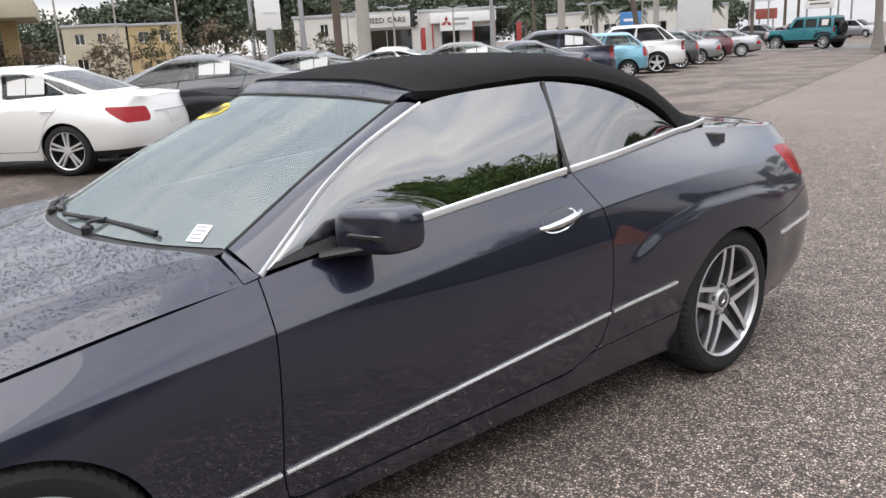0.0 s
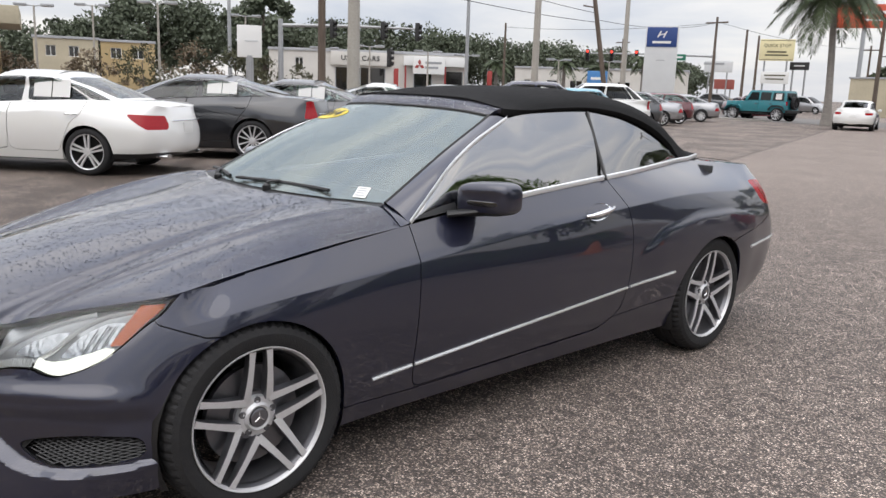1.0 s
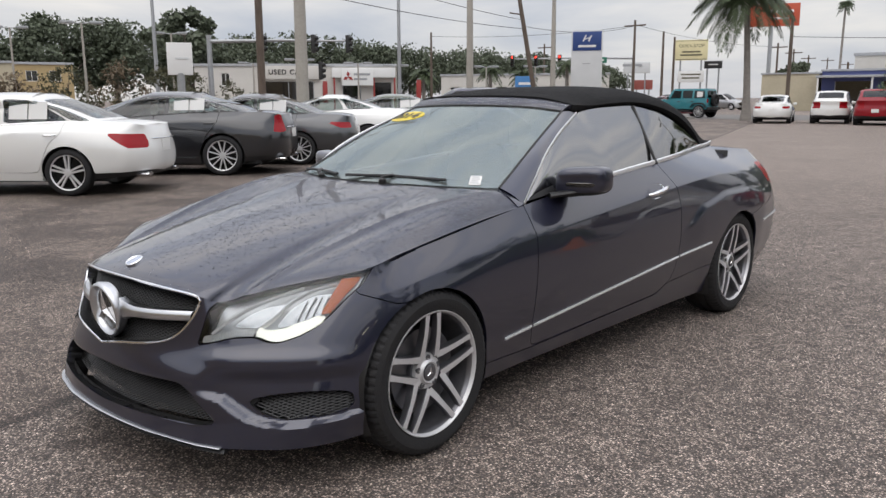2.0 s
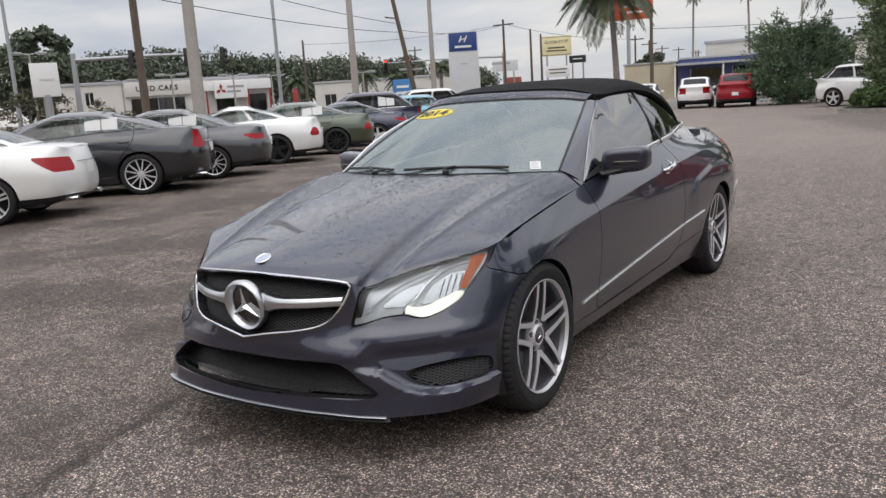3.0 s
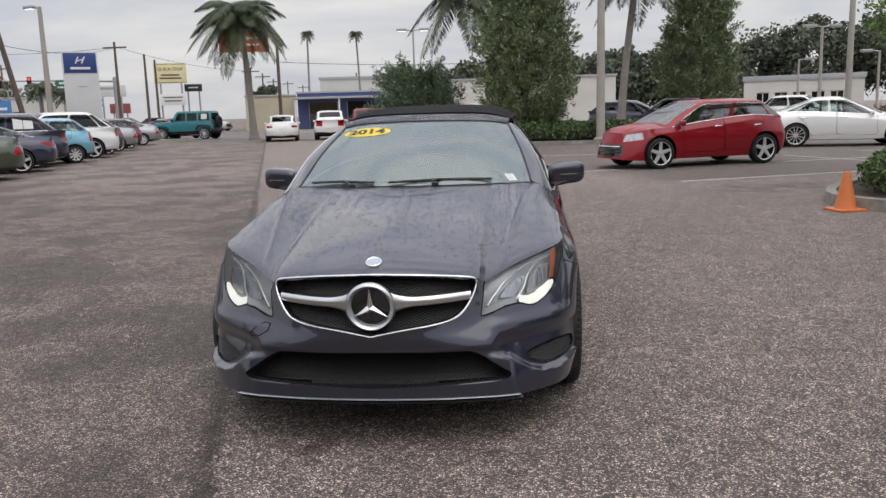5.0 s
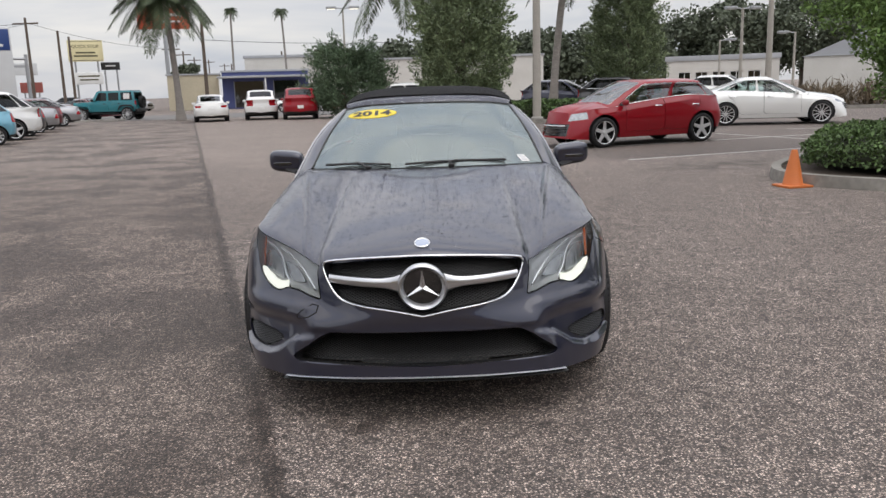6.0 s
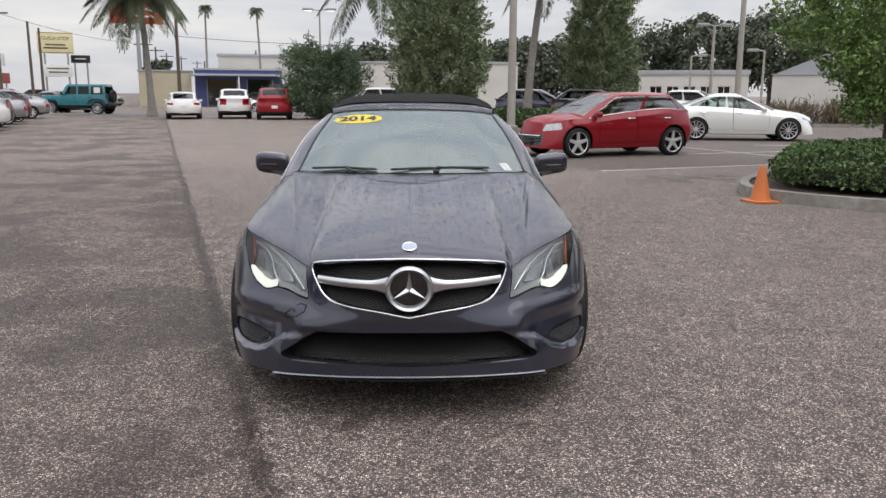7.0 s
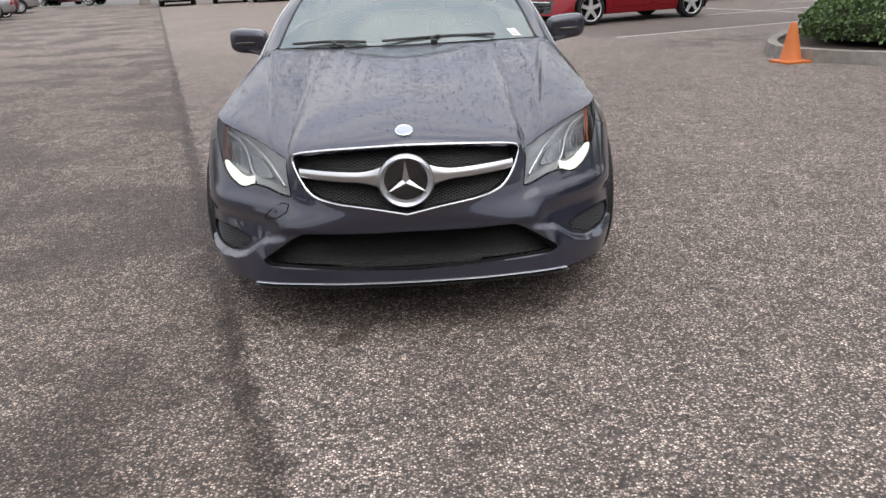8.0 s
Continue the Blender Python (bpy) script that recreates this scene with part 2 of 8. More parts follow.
def vnormals(V, F):
    V = np.asarray(V, float)[:, :3]
    N = np.zeros_like(V)
    by = {}
    for f in F:
        by.setdefault(len(f), []).append(f)
    for k, fs in by.items():
        f = np.array(fs)
        n = np.cross(V[f[:, 1]] - V[f[:, 0]], V[f[:, 2]] - V[f[:, 0]])
        if k > 3:
            n = n + np.cross(V[f[:, 2]] - V[f[:, 0]], V[f[:, 3]] - V[f[:, 0]])
        for j in range(k):
            np.add.at(N, f[:, j], n)
    return N / np.maximum(np.linalg.norm(N, axis=1), 1e-12)[:, None]


def rim(V, F, depth=0.012):
    """Turn the open edges of a panel inwards, to show its thickness."""
    V = np.asarray(V, float)
    edges = {}
    for f in F:
        for a, b in zip(f, f[1:] + f[:1]):
            edges[(a, b)] = 1
    open_e = [(a, b) for a, b in edges if (b, a) not in edges]
    N = vnormals(V, F)
    at, extra = {}, []
    for a, b in open_e:
        for k in (a, b):
            if k not in at:
                at[k] = len(V) + len(extra)
                extra.append(V[k] - N[k] * depth)
    return (np.vstack([V, extra]) if extra else V), F + [(b, a, at[a], at[b]) for a, b in open_e]


def flip(V, F):
    """The mirror image in x = 0."""
    V = np.array(V, float)
    V[:, 0] *= -1
    return V, [tuple(reversed(f)) for f in F]


def join(*meshes):
    Vs, Fs, n = [], [], 0
    for V, F in meshes:
        Vs.append(np.asarray(V, float))
        Fs += [tuple(k + n for k in f) for f in F]
        n += len(V)
    return np.vstack(Vs), Fs


def weld(V, F, eps=1e-4):
    """Join vertices that coincide."""
    V = np.asarray(V, float)
    _, first, at = np.unique(np.round(V / eps).astype(np.int64), axis=0, return_index=True, return_inverse=True)
    at = at.ravel().tolist()
    out = []
    for f in F:
        g = [at[k] for k in f]
        if len(set(g)) < len(g):
            g = list(dict.fromkeys(g))
        if len(g) > 2:
            out.append(tuple(g))
    return V[first], out


def tube(P, r, n=8, cap=True, up=(0, 0, 1)):
    """A round bar along points P; r: a radius or one a point, or (half width, half height)."""
    P = np.asarray(P, float)
    R = np.broadcast_to(np.asarray(r, float), (len(P),)) if np.ndim(r) < 2 and not isinstance(r, tuple) else None
    T = np.gradient(P, axis=0)
    T /= np.maximum(np.linalg.norm(T, axis=1), 1e-9)[:, None]
    a = np.linspace(0, 2 * np.pi, n, endpoint=False)
    V = []
    for k, (p, t) in enumerate(zip(P, T)):
        u = np.cross(t, up)
        if np.linalg.norm(u) < 1e-4:
            u = np.cross(t, (1, 0, 0))
        u /= np.linalg.norm(u)
        w = np.cross(u, t)
        ra, rb = (R[k], R[k]) if R is not None else r
        V.append(p + np.outer(np.cos(a) * ra, u) + np.outer(np.sin(a) * rb, w))
    V = np.array(V)
    F = []
    for k in range(len(P) - 1):
        for j in range(n):
            q = (j + 1) % n
            F.append((k * n + j, k * n + q, (k + 1) * n + q, (k + 1) * n + j))
    if cap:
        F += [tuple(reversed(range(n))), tuple(range((len(P) - 1) * n, len(P) * n))]
    return V.reshape(-1, 3), F


def lathe(profile, n=32, axis="x"):
    """Turn a profile of (along, radius) about an axis."""
    a = np.linspace(0, 2 * np.pi, n, endpoint=False)
    pr = np.asarray(profile, float)
    V = np.zeros((len(pr), n, 3))
    i = "xyz".index(axis)
    V[..., i] = pr[:, :1]
    V[..., (i + 1) % 3] = pr[:, 1:] * np.cos(a)
    V[..., (i + 2) % 3] = pr[:, 1:] * np.sin(a)
    F = []
    for k in range(len(pr) - 1):
        for j in range(n):
            q = (j + 1) % n
            F.append((k * n + j, (k + 1) * n + j, (k + 1) * n + q, k * n + q))
    return V.reshape(-1, 3), F


def box(x0, x1, y0, y1, z0, z1, bevel=0.0):
    """A block, its edges bevelled."""
    bm = bmesh.new()
    bmesh.ops.create_cube(bm, size=1)
    for v in bm.verts:
        v.co = ((x0 + x1) / 2 + v.co.x * (x1 - x0), (y0 + y1) / 2 + v.co.y * (y1 - y0), (z0 + z1) / 2 + v.co.z * (z1 - z0))
    if bevel:
        bmesh.ops.bevel(bm, geom=bm.edges[:], offset=bevel, segments=2, affect="EDGES", profile=0.6)
    bm.normal_update()
    V = np.array([v.co[:] for v in bm.verts])
    bm.verts.index_update()
    F = [tuple(v.index for v in f.verts) for f in bm.faces]
    bm.free()
    return V, F


def slab(poly, z0, z1):
    """A prism over an outline of (x, y) points, counter-clockwise."""
    n = len(poly)
    V = [(x, y, z0) for x, y in poly] + [(x, y, z1) for x, y in poly]
    F = [tuple(reversed(range(n))), tuple(range(n, 2 * n))] + [(k, (k + 1) % n, n + (k + 1) % n, n + k) for k in range(n)]
    return np.array(V, float), F


def moved(VF, m):
    V, F = VF
    M = np.array(m)
    return np.asarray(V) @ M[:3, :3].T + M[:3, 3], F


# ---------- body shape of the convertible: guide lines from sill to shoulder, from nose to tail ----------
# nose points to -y, front axle at y = 0, rear axle at y = 2.76
G_SILL = [(0, -.866, .205), (.27, -.848, .203), (.47, -.803, .198), (.545, -.773, .194), (.63, -.715, .188), (.77, -.555, .178), (.838, -.33, .175), (.84, 0, .18),
          (.82, .45, .19), (.815, .9, .19), (.815, 1.5, .19), (.818, 2.1, .19), (.83, 2.5, .19), (.835, 2.9, .20), (.80, 3.25, .22), (.72, 3.53, .235), (.42, 3.76, .25), (0, 3.79, .25)]
G_LOW = [(0, -.858, .27), (.26, -.84, .27), (.46, -.795, .27), (.535, -.765, .27), (.625, -.705, .27), (.79, -.53, .27), (.868, -.30, .275), (.872, 0, .28),
         (.842, .45, .27), (.838, .9, .27), (.838, 1.5, .275), (.842, 2.1, .28), (.862, 2.5, .285), (.868, 2.9, .29), (.84, 3.25, .31), (.765, 3.56, .32), (.44, 3.82, .33), (0, 3.85, .33)]
G_MID = [(0, -.853, .41), (.25, -.835, .41), (.45, -.765, .41), (.53, -.725, .41), (.625, -.655, .41), (.80, -.475, .41), (.874, -.25, .42), (.886, 0, .43),
         (.870, .45, .44), (.868, .9, .44), (.872, 1.5, .45), (.878, 2.1, .46), (.890, 2.5, .46), (.892, 2.9, .46), (.866, 3.25, .47), (.785, 3.61, .48), (.45, 3.85, .48), (0, 3.88, .48)]
G_WIDE = [(0, -.838, .49), (.245, -.815, .49), (.445, -.722, .495), (.52, -.685, .495), (.615, -.61, .50), (.79, -.425, .52), (.876, -.20, .56), (.893, .01, .58),
          (.882, .45, .60), (.880, .9, .61), (.884, 1.5, .63), (.888, 2.1, .65), (.898, 2.5, .66), (.898, 2.9, .66), (.868, 3.25, .66), (.78, 3.62, .64), (.45, 3.84, .64), (0, 3.87, .64)]
G_CREASE = [(0, -.805, .60), (.24, -.785, .597), (.432, -.700, .59), (.495, -.655, .59), (.60, -.565, .60), (.79, -.345, .64), (.858, -.15, .675), (.873, .03, .70),
            (.870, .45, .735), (.865, .9, .772), (.863, 1.5, .822), (.862, 2.1, .868), (.857, 2.5, .885), (.840, 2.9, .875), (.80, 3.25, .855), (.725, 3.57, .835), (.43, 3.79, .82), (0, 3.83, .82)]
G_TOP = [(0, -.768, .702), (.235, -.745, .693), (.418, -.688, .673), (.462, -.628, .650), (.59, -.485, .695), (.785, -.268, .748), (.797, -.10, .774), (.799, .10, .803),
         (.793, .45, .852), (.780, .9, .905), (.772, 1.5, .957), (.745, 2.1, .996), (.668, 2.5, 1.012), (.590, 2.9, 1.022), (.605, 3.28, .995), (.585, 3.60, .972), (.40, 3.82, .962), (0, 3.87, .962)]
CREASE_AT = [0, 0, 0, 0, 0, .1, .35, .55, .75, .8, .8, .8, .55, .2, 0, 0, 0, 0]


def loft(guides, crease, qs, nh):
    """Surface over guide lines (bottom to top), at stations qs, nh rows high. Returns points (s, h, 3)."""
    G = np.array(guides, float)
    Q = crom(G.transpose(1, 0, 2), qs, (True, True))
    c = np.clip(np.interp(qs, np.arange(len(crease)), crease), 0, 1)[:, None]
    d = np.linalg.norm(np.diff(G, axis=0), axis=2).mean(1)
    t = np.concatenate([[0], np.cumsum(d)])
    n = len(G)
    L, R = [None] * n, [None] * n
    for g in range(n):
        if g == 0:
            L[g] = R[g] = (Q[:, 1] - Q[:, 0]) / d[0]
        elif g == n - 1:
            L[g] = R[g] = (Q[:, g] - Q[:, g - 1]) / d[g - 1]
        else:
            a, b = (Q[:, g] - Q[:, g - 1]) / d[g - 1], (Q[:, g + 1] - Q[:, g]) / d[g]
            m = (a * d[g] + b * d[g - 1]) / (d[g] + d[g - 1])
            if g == n - 2:
                L[g], R[g] = m * (1 - c) + a * c, m * (1 - c) + b * c
            else:
                L[g] = R[g] = m
    hs = np.linspace(0, t[-1], nh)
    hs = np.sort(np.unique(np.round(np.concatenate([hs, t]), 6)))
    out = []
    for h in hs:
        g = min(max(int(np.searchsorted(t, h, side="right")) - 1, 0), n - 2)
        u = (h - t[g]) / d[g]
        out.append((1 + 2 * u) * (1 - u) ** 2 * Q[:, g] + u * (1 - u) ** 2 * d[g] * R[g]
                   + u * u * (3 - 2 * u) * Q[:, g + 1] + u * u * (u - 1) * d[g] * L[g + 1])
    return np.stack(out, 1)


GUIDES = [G_SILL, G_LOW, G_MID, G_WIDE, G_CREASE, G_TOP]
QS = np.unique(np.concatenate([np.linspace(0, 6, 139), np.linspace(6, 14, 113), np.linspace(14, 17, 22)]))
SHELL = loft(GUIDES, CREASE_AT, QS, 104)


def soft(t):
    t = np.clip(t, 0, 1)
    return t * t * (3 - 2 * t)


# sculpted bumper corners: a hollow over the side vents with a sharp blade below it and a crease above
_x, _y, _z = SHELL[..., 0], SHELL[..., 1], SHELL[..., 2]
_blade = np.interp(_x, [.50, .57, .61, .65, .70, .77, .84, .90], [.352, .338, .308, .277, .256, .249, .258, .28])
_hollow = soft((_z - _blade) / .018) * soft((.455 - _z) / .065) * soft((_x - .46) / .14) * soft((-.27 - _y) / .16)
_ridge = np.exp(-((_z - .478) / .022) ** 2) * soft((_x - .40) / .12) * soft((-.30 - _y) / .2)
_shelf = soft((.405 - _z) / .03) * soft((_z - .255) / .02) * soft((.56 - _x) / .12) * (_y < -.5)
_in = .032 * _hollow - .006 * _ridge + .012 * _shelf
# haunch over the rear wheel, with a soft edge on top
_arc = np.interp(_y, [2.0, 2.25, 2.55, 2.9, 3.3], [.60, .735, .79, .79, .74])
_haunch = soft((_arc - _z) / .028) * soft((_z - .38) / .2) * soft((_y - 1.97) / .3) * soft((3.5 - _y) / .35)
SHELL[..., 0] += .013 * _haunch
SHELL[..., 1] += _in * .9
SHELL[..., 0] -= _in * .45 * soft(_x / .3)


# ---------- the convertible ----------
hero = thing("convertible_car", pose(0, 0, 0), "dark steel-grey two-door convertible with black canvas roof, wet with rain drops", "car")


def hero_wheel(x, y, side):
    """Five twin-spoke alloy wheel with tyre; side: +1 left, -1 right."""
    w = thing("wheel", pose(x, y, 0.321, 0, 0, 0 if side > 0 else 180), "", "")
    w.parent = hero
    tag = "low-profile black tyre on a silver twin-spoke alloy rim"
    tagged(w, tag)
    prof = [(-.105, .236), (-.117, .262), (-.118, .285), (-.108, .306), (-.09, .317), (-.062, .3205), (-.060, .314), (-.052, .314), (-.050, .3215), (-.012, .322), (-.010, .315), (-.002, .315),
            (0, .322), (.04, .3215), (.042, .314), (.050, .314), (.052, .3205), (.09, .317), (.108, .306), (.118, .285), (.1175, .262), (.108, .241), (.100, .236)]
    tV, tF = lathe(prof, 192)
    tV = np.asarray(tV, float)
    tr_, ta_ = np.hypot(tV[:, 1], tV[:, 2]), np.arctan2(tV[:, 2], tV[:, 1])
    groove = (np.floor((ta_ + np.pi) / (2 * np.pi) * 192 + .5) % 3 < 1) & (tr_ > .300) & (np.abs(tV[:, 0]) > .055)
    tV[:, 1:] *= np.where(groove, 1 - .0055 / tr_, 1)[:, None]
    link_mesh("tyre", tV, tF, M_TYRE, w, angle=25)
    rimp = [(.100, .2300), (.104, .2315), (.109, .2345), (.1135, .2375), (.1140, .2405), (.1105, .2415), (.1030, .2375)]
    link_mesh("rim", *lathe(rimp, 96), M_ALLOY, w, "machined silver rim lip", angle=30)
    link_mesh("rim_shelf", *lathe([(.1005, .2302), (.092, .2255), (.075, .2190), (.045, .2140)], 96), M_ALLOY_GREY, w, "grey painted inner rim")
    link_mesh("rim_barrel", *lathe([(-.10, .236), (-.098, .215), (-.05, .205), (.03, .208), (.085, .2165)], 60), M_RIMIN, w, "dark inner rim barrel")
    link_mesh("brake_disc", *join(lathe([(.02, .06), (.02, .165), (.045, .165), (.045, .06)], 40), lathe([(.045, .06), (.045, .085), (.06, .08), (.06, .0)], 24)), M_ALLOY_GREY, w, "grey steel brake disc")
    # spokes: five pairs; towards the hub each one runs into its neighbour of the next pair
    rs = np.array([.055, .070, .085, .11, .15, .19, .216, .2300])
    for k in range(5):
        for e in (-1, 1):
            a0 = radians(90 + 72 * k)
            sec = []
            for r in rs:
                f = (r - .055) / .175
                off = e * (.0425 - .0125 * f ** .8)
                hw = .0150 - .0040 * min(1, f * 1.6) + .002 * max(0, f - .85) / .15
                x0 = .083 + .025 * f + .005 * np.sin(np.pi * f)
                dep = .036 - .012 * f
                sec.append([(x0, off - hw * .90, r), (x0, off + hw * .90, r), (x0 - .0035, off + hw, r), (x0 - dep, off + hw * 1.12, r), (x0 - dep, off - hw * 1.12, r), (x0 - .0035, off - hw, r)])
            P = np.array(sec)
            ca, sa = np.cos(a0), np.sin(a0)
            Y, Z = P[..., 1].copy(), P[..., 2].copy()
            P[..., 1], P[..., 2] = Z * ca - Y * sa, Z * sa + Y * ca
            V, F = P.reshape(-1, 3), []
            for i in range(len(rs) - 1):
                for j in range(6):
                    q = (j + 1) % 6
                    F.append((i * 6 + j, i * 6 + q, i * 6 + 6 + q, i * 6 + 6 + j))
            me_idx = [0 if (n % 6) == 0 else 1 for n in range(len(F))]
            link_mesh("spoke", V, F, M_ALLOY, w, mats=[M_ALLOY, M_ALLOY_GREY], index=me_idx, smooth=False)
    link_mesh("hub", *lathe([(.03, .072), (.066, .070), (.075, .066), (.0775, .050), (.083, .045), (.088, .041), (.085, .034)], 40), M_ALLOY, w, angle=30)
    cap = link_mesh("hub_cap", *lathe([(.080, .031), (.089, .031), (.091, .028), (.0915, .022), (.091, .0)], 32), M_ALLOY_GREY, w, "silver hub cap")
    for k in range(3):
        a = radians(90 + 120 * k)
        link_mesh("hub_star", *moved(tube([(.092, 0, 0), (.092, 0, .022)], np.array([.004, .0012]), 6), pose(0, 0, 0, 90 * 0 + math.degrees(a) - 90, 0, 0)), M_CHROME, cap)
    for k in range(5):
        a = radians(90 + 72 * k)
        link_mesh("wheel_bolt", *moved(lathe([(.070, .0115), (.0795, .0115), (.0800, .008), (.0770, .007), (.0770, 0)], 10), pose(0, .056 * np.cos(a), .056 * np.sin(a))), M_RIMIN, w)
    return w


for wx, wy in ((.769, 0), (.772, 2.76)):
    hero_wheel(wx, wy, 1)
    hero_wheel(-wx, wy, -1)

# --- body panels cut from the shell
sV, sF = grid_mesh(SHELL)
GAP = 0.0022
YZ = lambda V: np.asarray(V)[:, 1:3]
XZ = lambda V: np.asarray(V)[:, [0, 2]]
front = lambda V: np.asarray(V)[:, 1] < 0


def where_front(V, d, far=-9.0):
    return np.where(front(V), d, far)


def arch(V, y0, r=0.336, z0=0.312):
    q = YZ(V)
    return np.hypot(q[:, 0] - y0, q[:, 1] - z0) - r


DOOR = rounded([(.668, .95), (.672, .86), (.655, .60), (.648, .36), (.665, .262), (1.2, .272), (1.80, .287), (1.885, .318), (1.955, .36), (1.985, .50), (1.99, .76), (1.965, .845), (1.93, .93), (1.885, 1.05), (.70, 1.05)], .03)
GRILLE = np.array([(-.1, .706), (0, .7045), (.15, .700), (.30, .690), (.40, .677), (.424, .664), (.424, .640), (.405, .592), (.372, .545), (.33, .519), (.25, .503), (.13, .487), (0, .463), (-.1, .463)])
INTAKE = rounded([(-.1, .400), (0, .400), (.28, .395), (.40, .388), (.45, .362), (.572, .280), (.553, .262), (.30, .258), (0, .250), (-.1, .250)], .02)
FOG = rounded([(.612, .338), (.68, .356), (.765, .366), (.835, .352), (.842, .30), (.822, .277), (.715, .270), (.66, .295)], .03)
LAMP = rounded([(.440, .512), (.452, .60), (.462, .80), (.80, .80), (.800, .700), (.783, .660), (.768, .617), (.748, .575), (.714, .545), (.668, .524), (.638, .527), (.604, .543), (.545, .540), (.48, .520)], .014)
TAIL = rounded([(3.33, .90), (3.45, .90), (3.60, .885), (3.75, .87), (3.80, .74), (3.6, .745), (3.46, .76), (3.37, .79)], .03)

(V, F) = clip(sV, sF, arch(sV, -.005))[0]
(V, F) = clip(V, F, arch(V, 2.755))[0]
(V, F), lampVF = clip(V, F, where_front(V, poly_sdf(XZ(V), LAMP)) * -1 - 0.0015)
lampVF = clip(*lampVF, where_front(lampVF[0], poly_sdf(XZ(lampVF[0]), LAMP)) - 0.0025)[0]
(V, F), grilleVF = clip(V, F, -where_front(V, poly_sdf(XZ(V), GRILLE)))
(V, F), intakeVF = clip(V, F, -where_front(V, poly_sdf(XZ(V), INTAKE)))
(V, F), fogVF = clip(V, F, -where_front(V, poly_sdf(XZ(V), FOG)))
(V, F), tailVF = clip(V, F, -np.where(V[:, 1] > 3.2, poly_sdf(YZ(V), TAIL), -9) - .001)


def split(V, F, f, gap=GAP):
    f = np.asarray(f)
    return clip(V, F, f - gap)[0], clip(V, F, f + gap)[1]


def seam_front(V):
    """Front bumper below and ahead of this line, wing behind it."""
    y, z = V[:, 1], V[:, 2]
    line = np.interp(y, [-.36, -.30, -.18, .2], [.80, .672, .625, .60])
    return np.where((y > -.335) & (V[:, 0] > .5), z - line, -.2) * np.where(y > -.335, 1, 1)


doorVF, rest = split(V, F, np.where(V[:, 0] > .4, poly_sdf(YZ(V), DOOR), -1.0))
bumperF, back = split(*rest, np.where(rest[0][:, 1] < .05, -np.where(rest[0][:, 1] > -.335, seam_front(rest[0]), -.2), -.3))
sill_line = lambda V: np.where((V[:, 1] < 2.6) & (V[:, 1] > .05), np.interp(V[:, 1], [0, .4, .65, 1.8, 1.9, 2.4], [.262, .262, .255, .283, .33, .362]) - V[:, 2], -1)
sillVF, back = split(*back, sill_line(back[0]))
wingVF, quarter = clip(*back, 1.0 - back[0][:, 1])
rbump, quarter = split(*quarter, np.where(quarter[0][:, 1] > 2.9, np.interp(quarter[0][:, 1], [2.9, 3.07, 3.3, 3.5, 3.9], [.60, .635, .66, .70, .70]) - quarter[0][:, 2], -1))


def panel(name, VF, mat=M_PAINT, both=True, label="", depth=.014, weld_mid=False, parent=None):
    parent = parent or hero
    if weld_mid:
        VV, FF = weld(*join(VF, flip(*VF)))
        return [link_mesh(name, *rim(VV, FF, depth), mat, parent, label, angle=30)]
    VV, FF = rim(*VF, depth)
    obs = [link_mesh(name, VV, FF, mat, parent, label, angle=30)]
    if both:
        obs.append(link_mesh(name, *flip(VV, FF), mat, parent, label, angle=30))
    return obs


doors = panel("door", doorVF)
panel("front_wing", wingVF)
panel("sill_panel", sillVF)
panel("rear_quarter", quarter)
front_bumper = panel("front_bumper", bumperF, weld_mid=True)[0]
rear_bumper = panel("rear_bumper", rbump, weld_mid=True)[0]
# near-black inner body, standing for the shade behind the gaps
def inset(VF, d):
    VV, FF = VF
    return VV - vnormals(VV, FF) * d, FF


iV, iF = inset(grid_mesh(loft(GUIDES, CREASE_AT, np.linspace(0, 17, 120), 24)), .035)
iV, iF = clip(iV, iF, arch(iV, -.005, .35))[0]
iV, iF = clip(iV, iF, arch(iV, 2.755, .35))[0]
iV, iF = clip(iV, iF, -where_front(iV, poly_sdf(XZ(iV), LAMP)))[0]
iV, iF = clip(iV, iF, -where_front(iV, poly_sdf(XZ(iV), GRILLE)))[0]
iV, iF = clip(iV, iF, -where_front(iV, np.maximum(poly_sdf(XZ(iV), FOG), poly_sdf(XZ(iV), INTAKE))))[0]
link_mesh("inner_body", *weld(*join((iV, iF), flip(iV, iF))), M_VOID, hero, "dark inner body shell")
# wheel housings
for sx in (1, -1):
    for wy in (-.005, 2.755):
        a = np.linspace(radians(-25), radians(205), 25)
        P = np.array([[(sx * x, wy + r * np.cos(t), .312 + r * np.sin(t)) for t in a] for x, r in ((.862, .336), (.84, .35), (.55, .352), (.545, .1))])
        link_mesh("wheel_housing", *grid_mesh(P), M_BLACK, hero)
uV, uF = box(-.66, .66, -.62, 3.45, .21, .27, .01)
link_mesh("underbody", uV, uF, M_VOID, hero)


def coons(c0, c1, d0, d1):
    """Patch between two curves along v (c0 at u=0, c1 at u=1) and two along u (d0 at v=0, d1 at v=1)."""
    n, m = len(d0), len(c0)
    u, v = np.linspace(0, 1, n)[:, None, None], np.linspace(0, 1, m)[None, :, None]
    ruled = (1 - u) * c0[None] + u * c1[None] + (1 - v) * d0[:, None] + v * d1[:, None]
    return ruled - ((1 - u) * (1 - v) * d0[0] + u * (1 - v) * d0[-1] + (1 - u) * v * d1[0] + u * v * d1[-1])


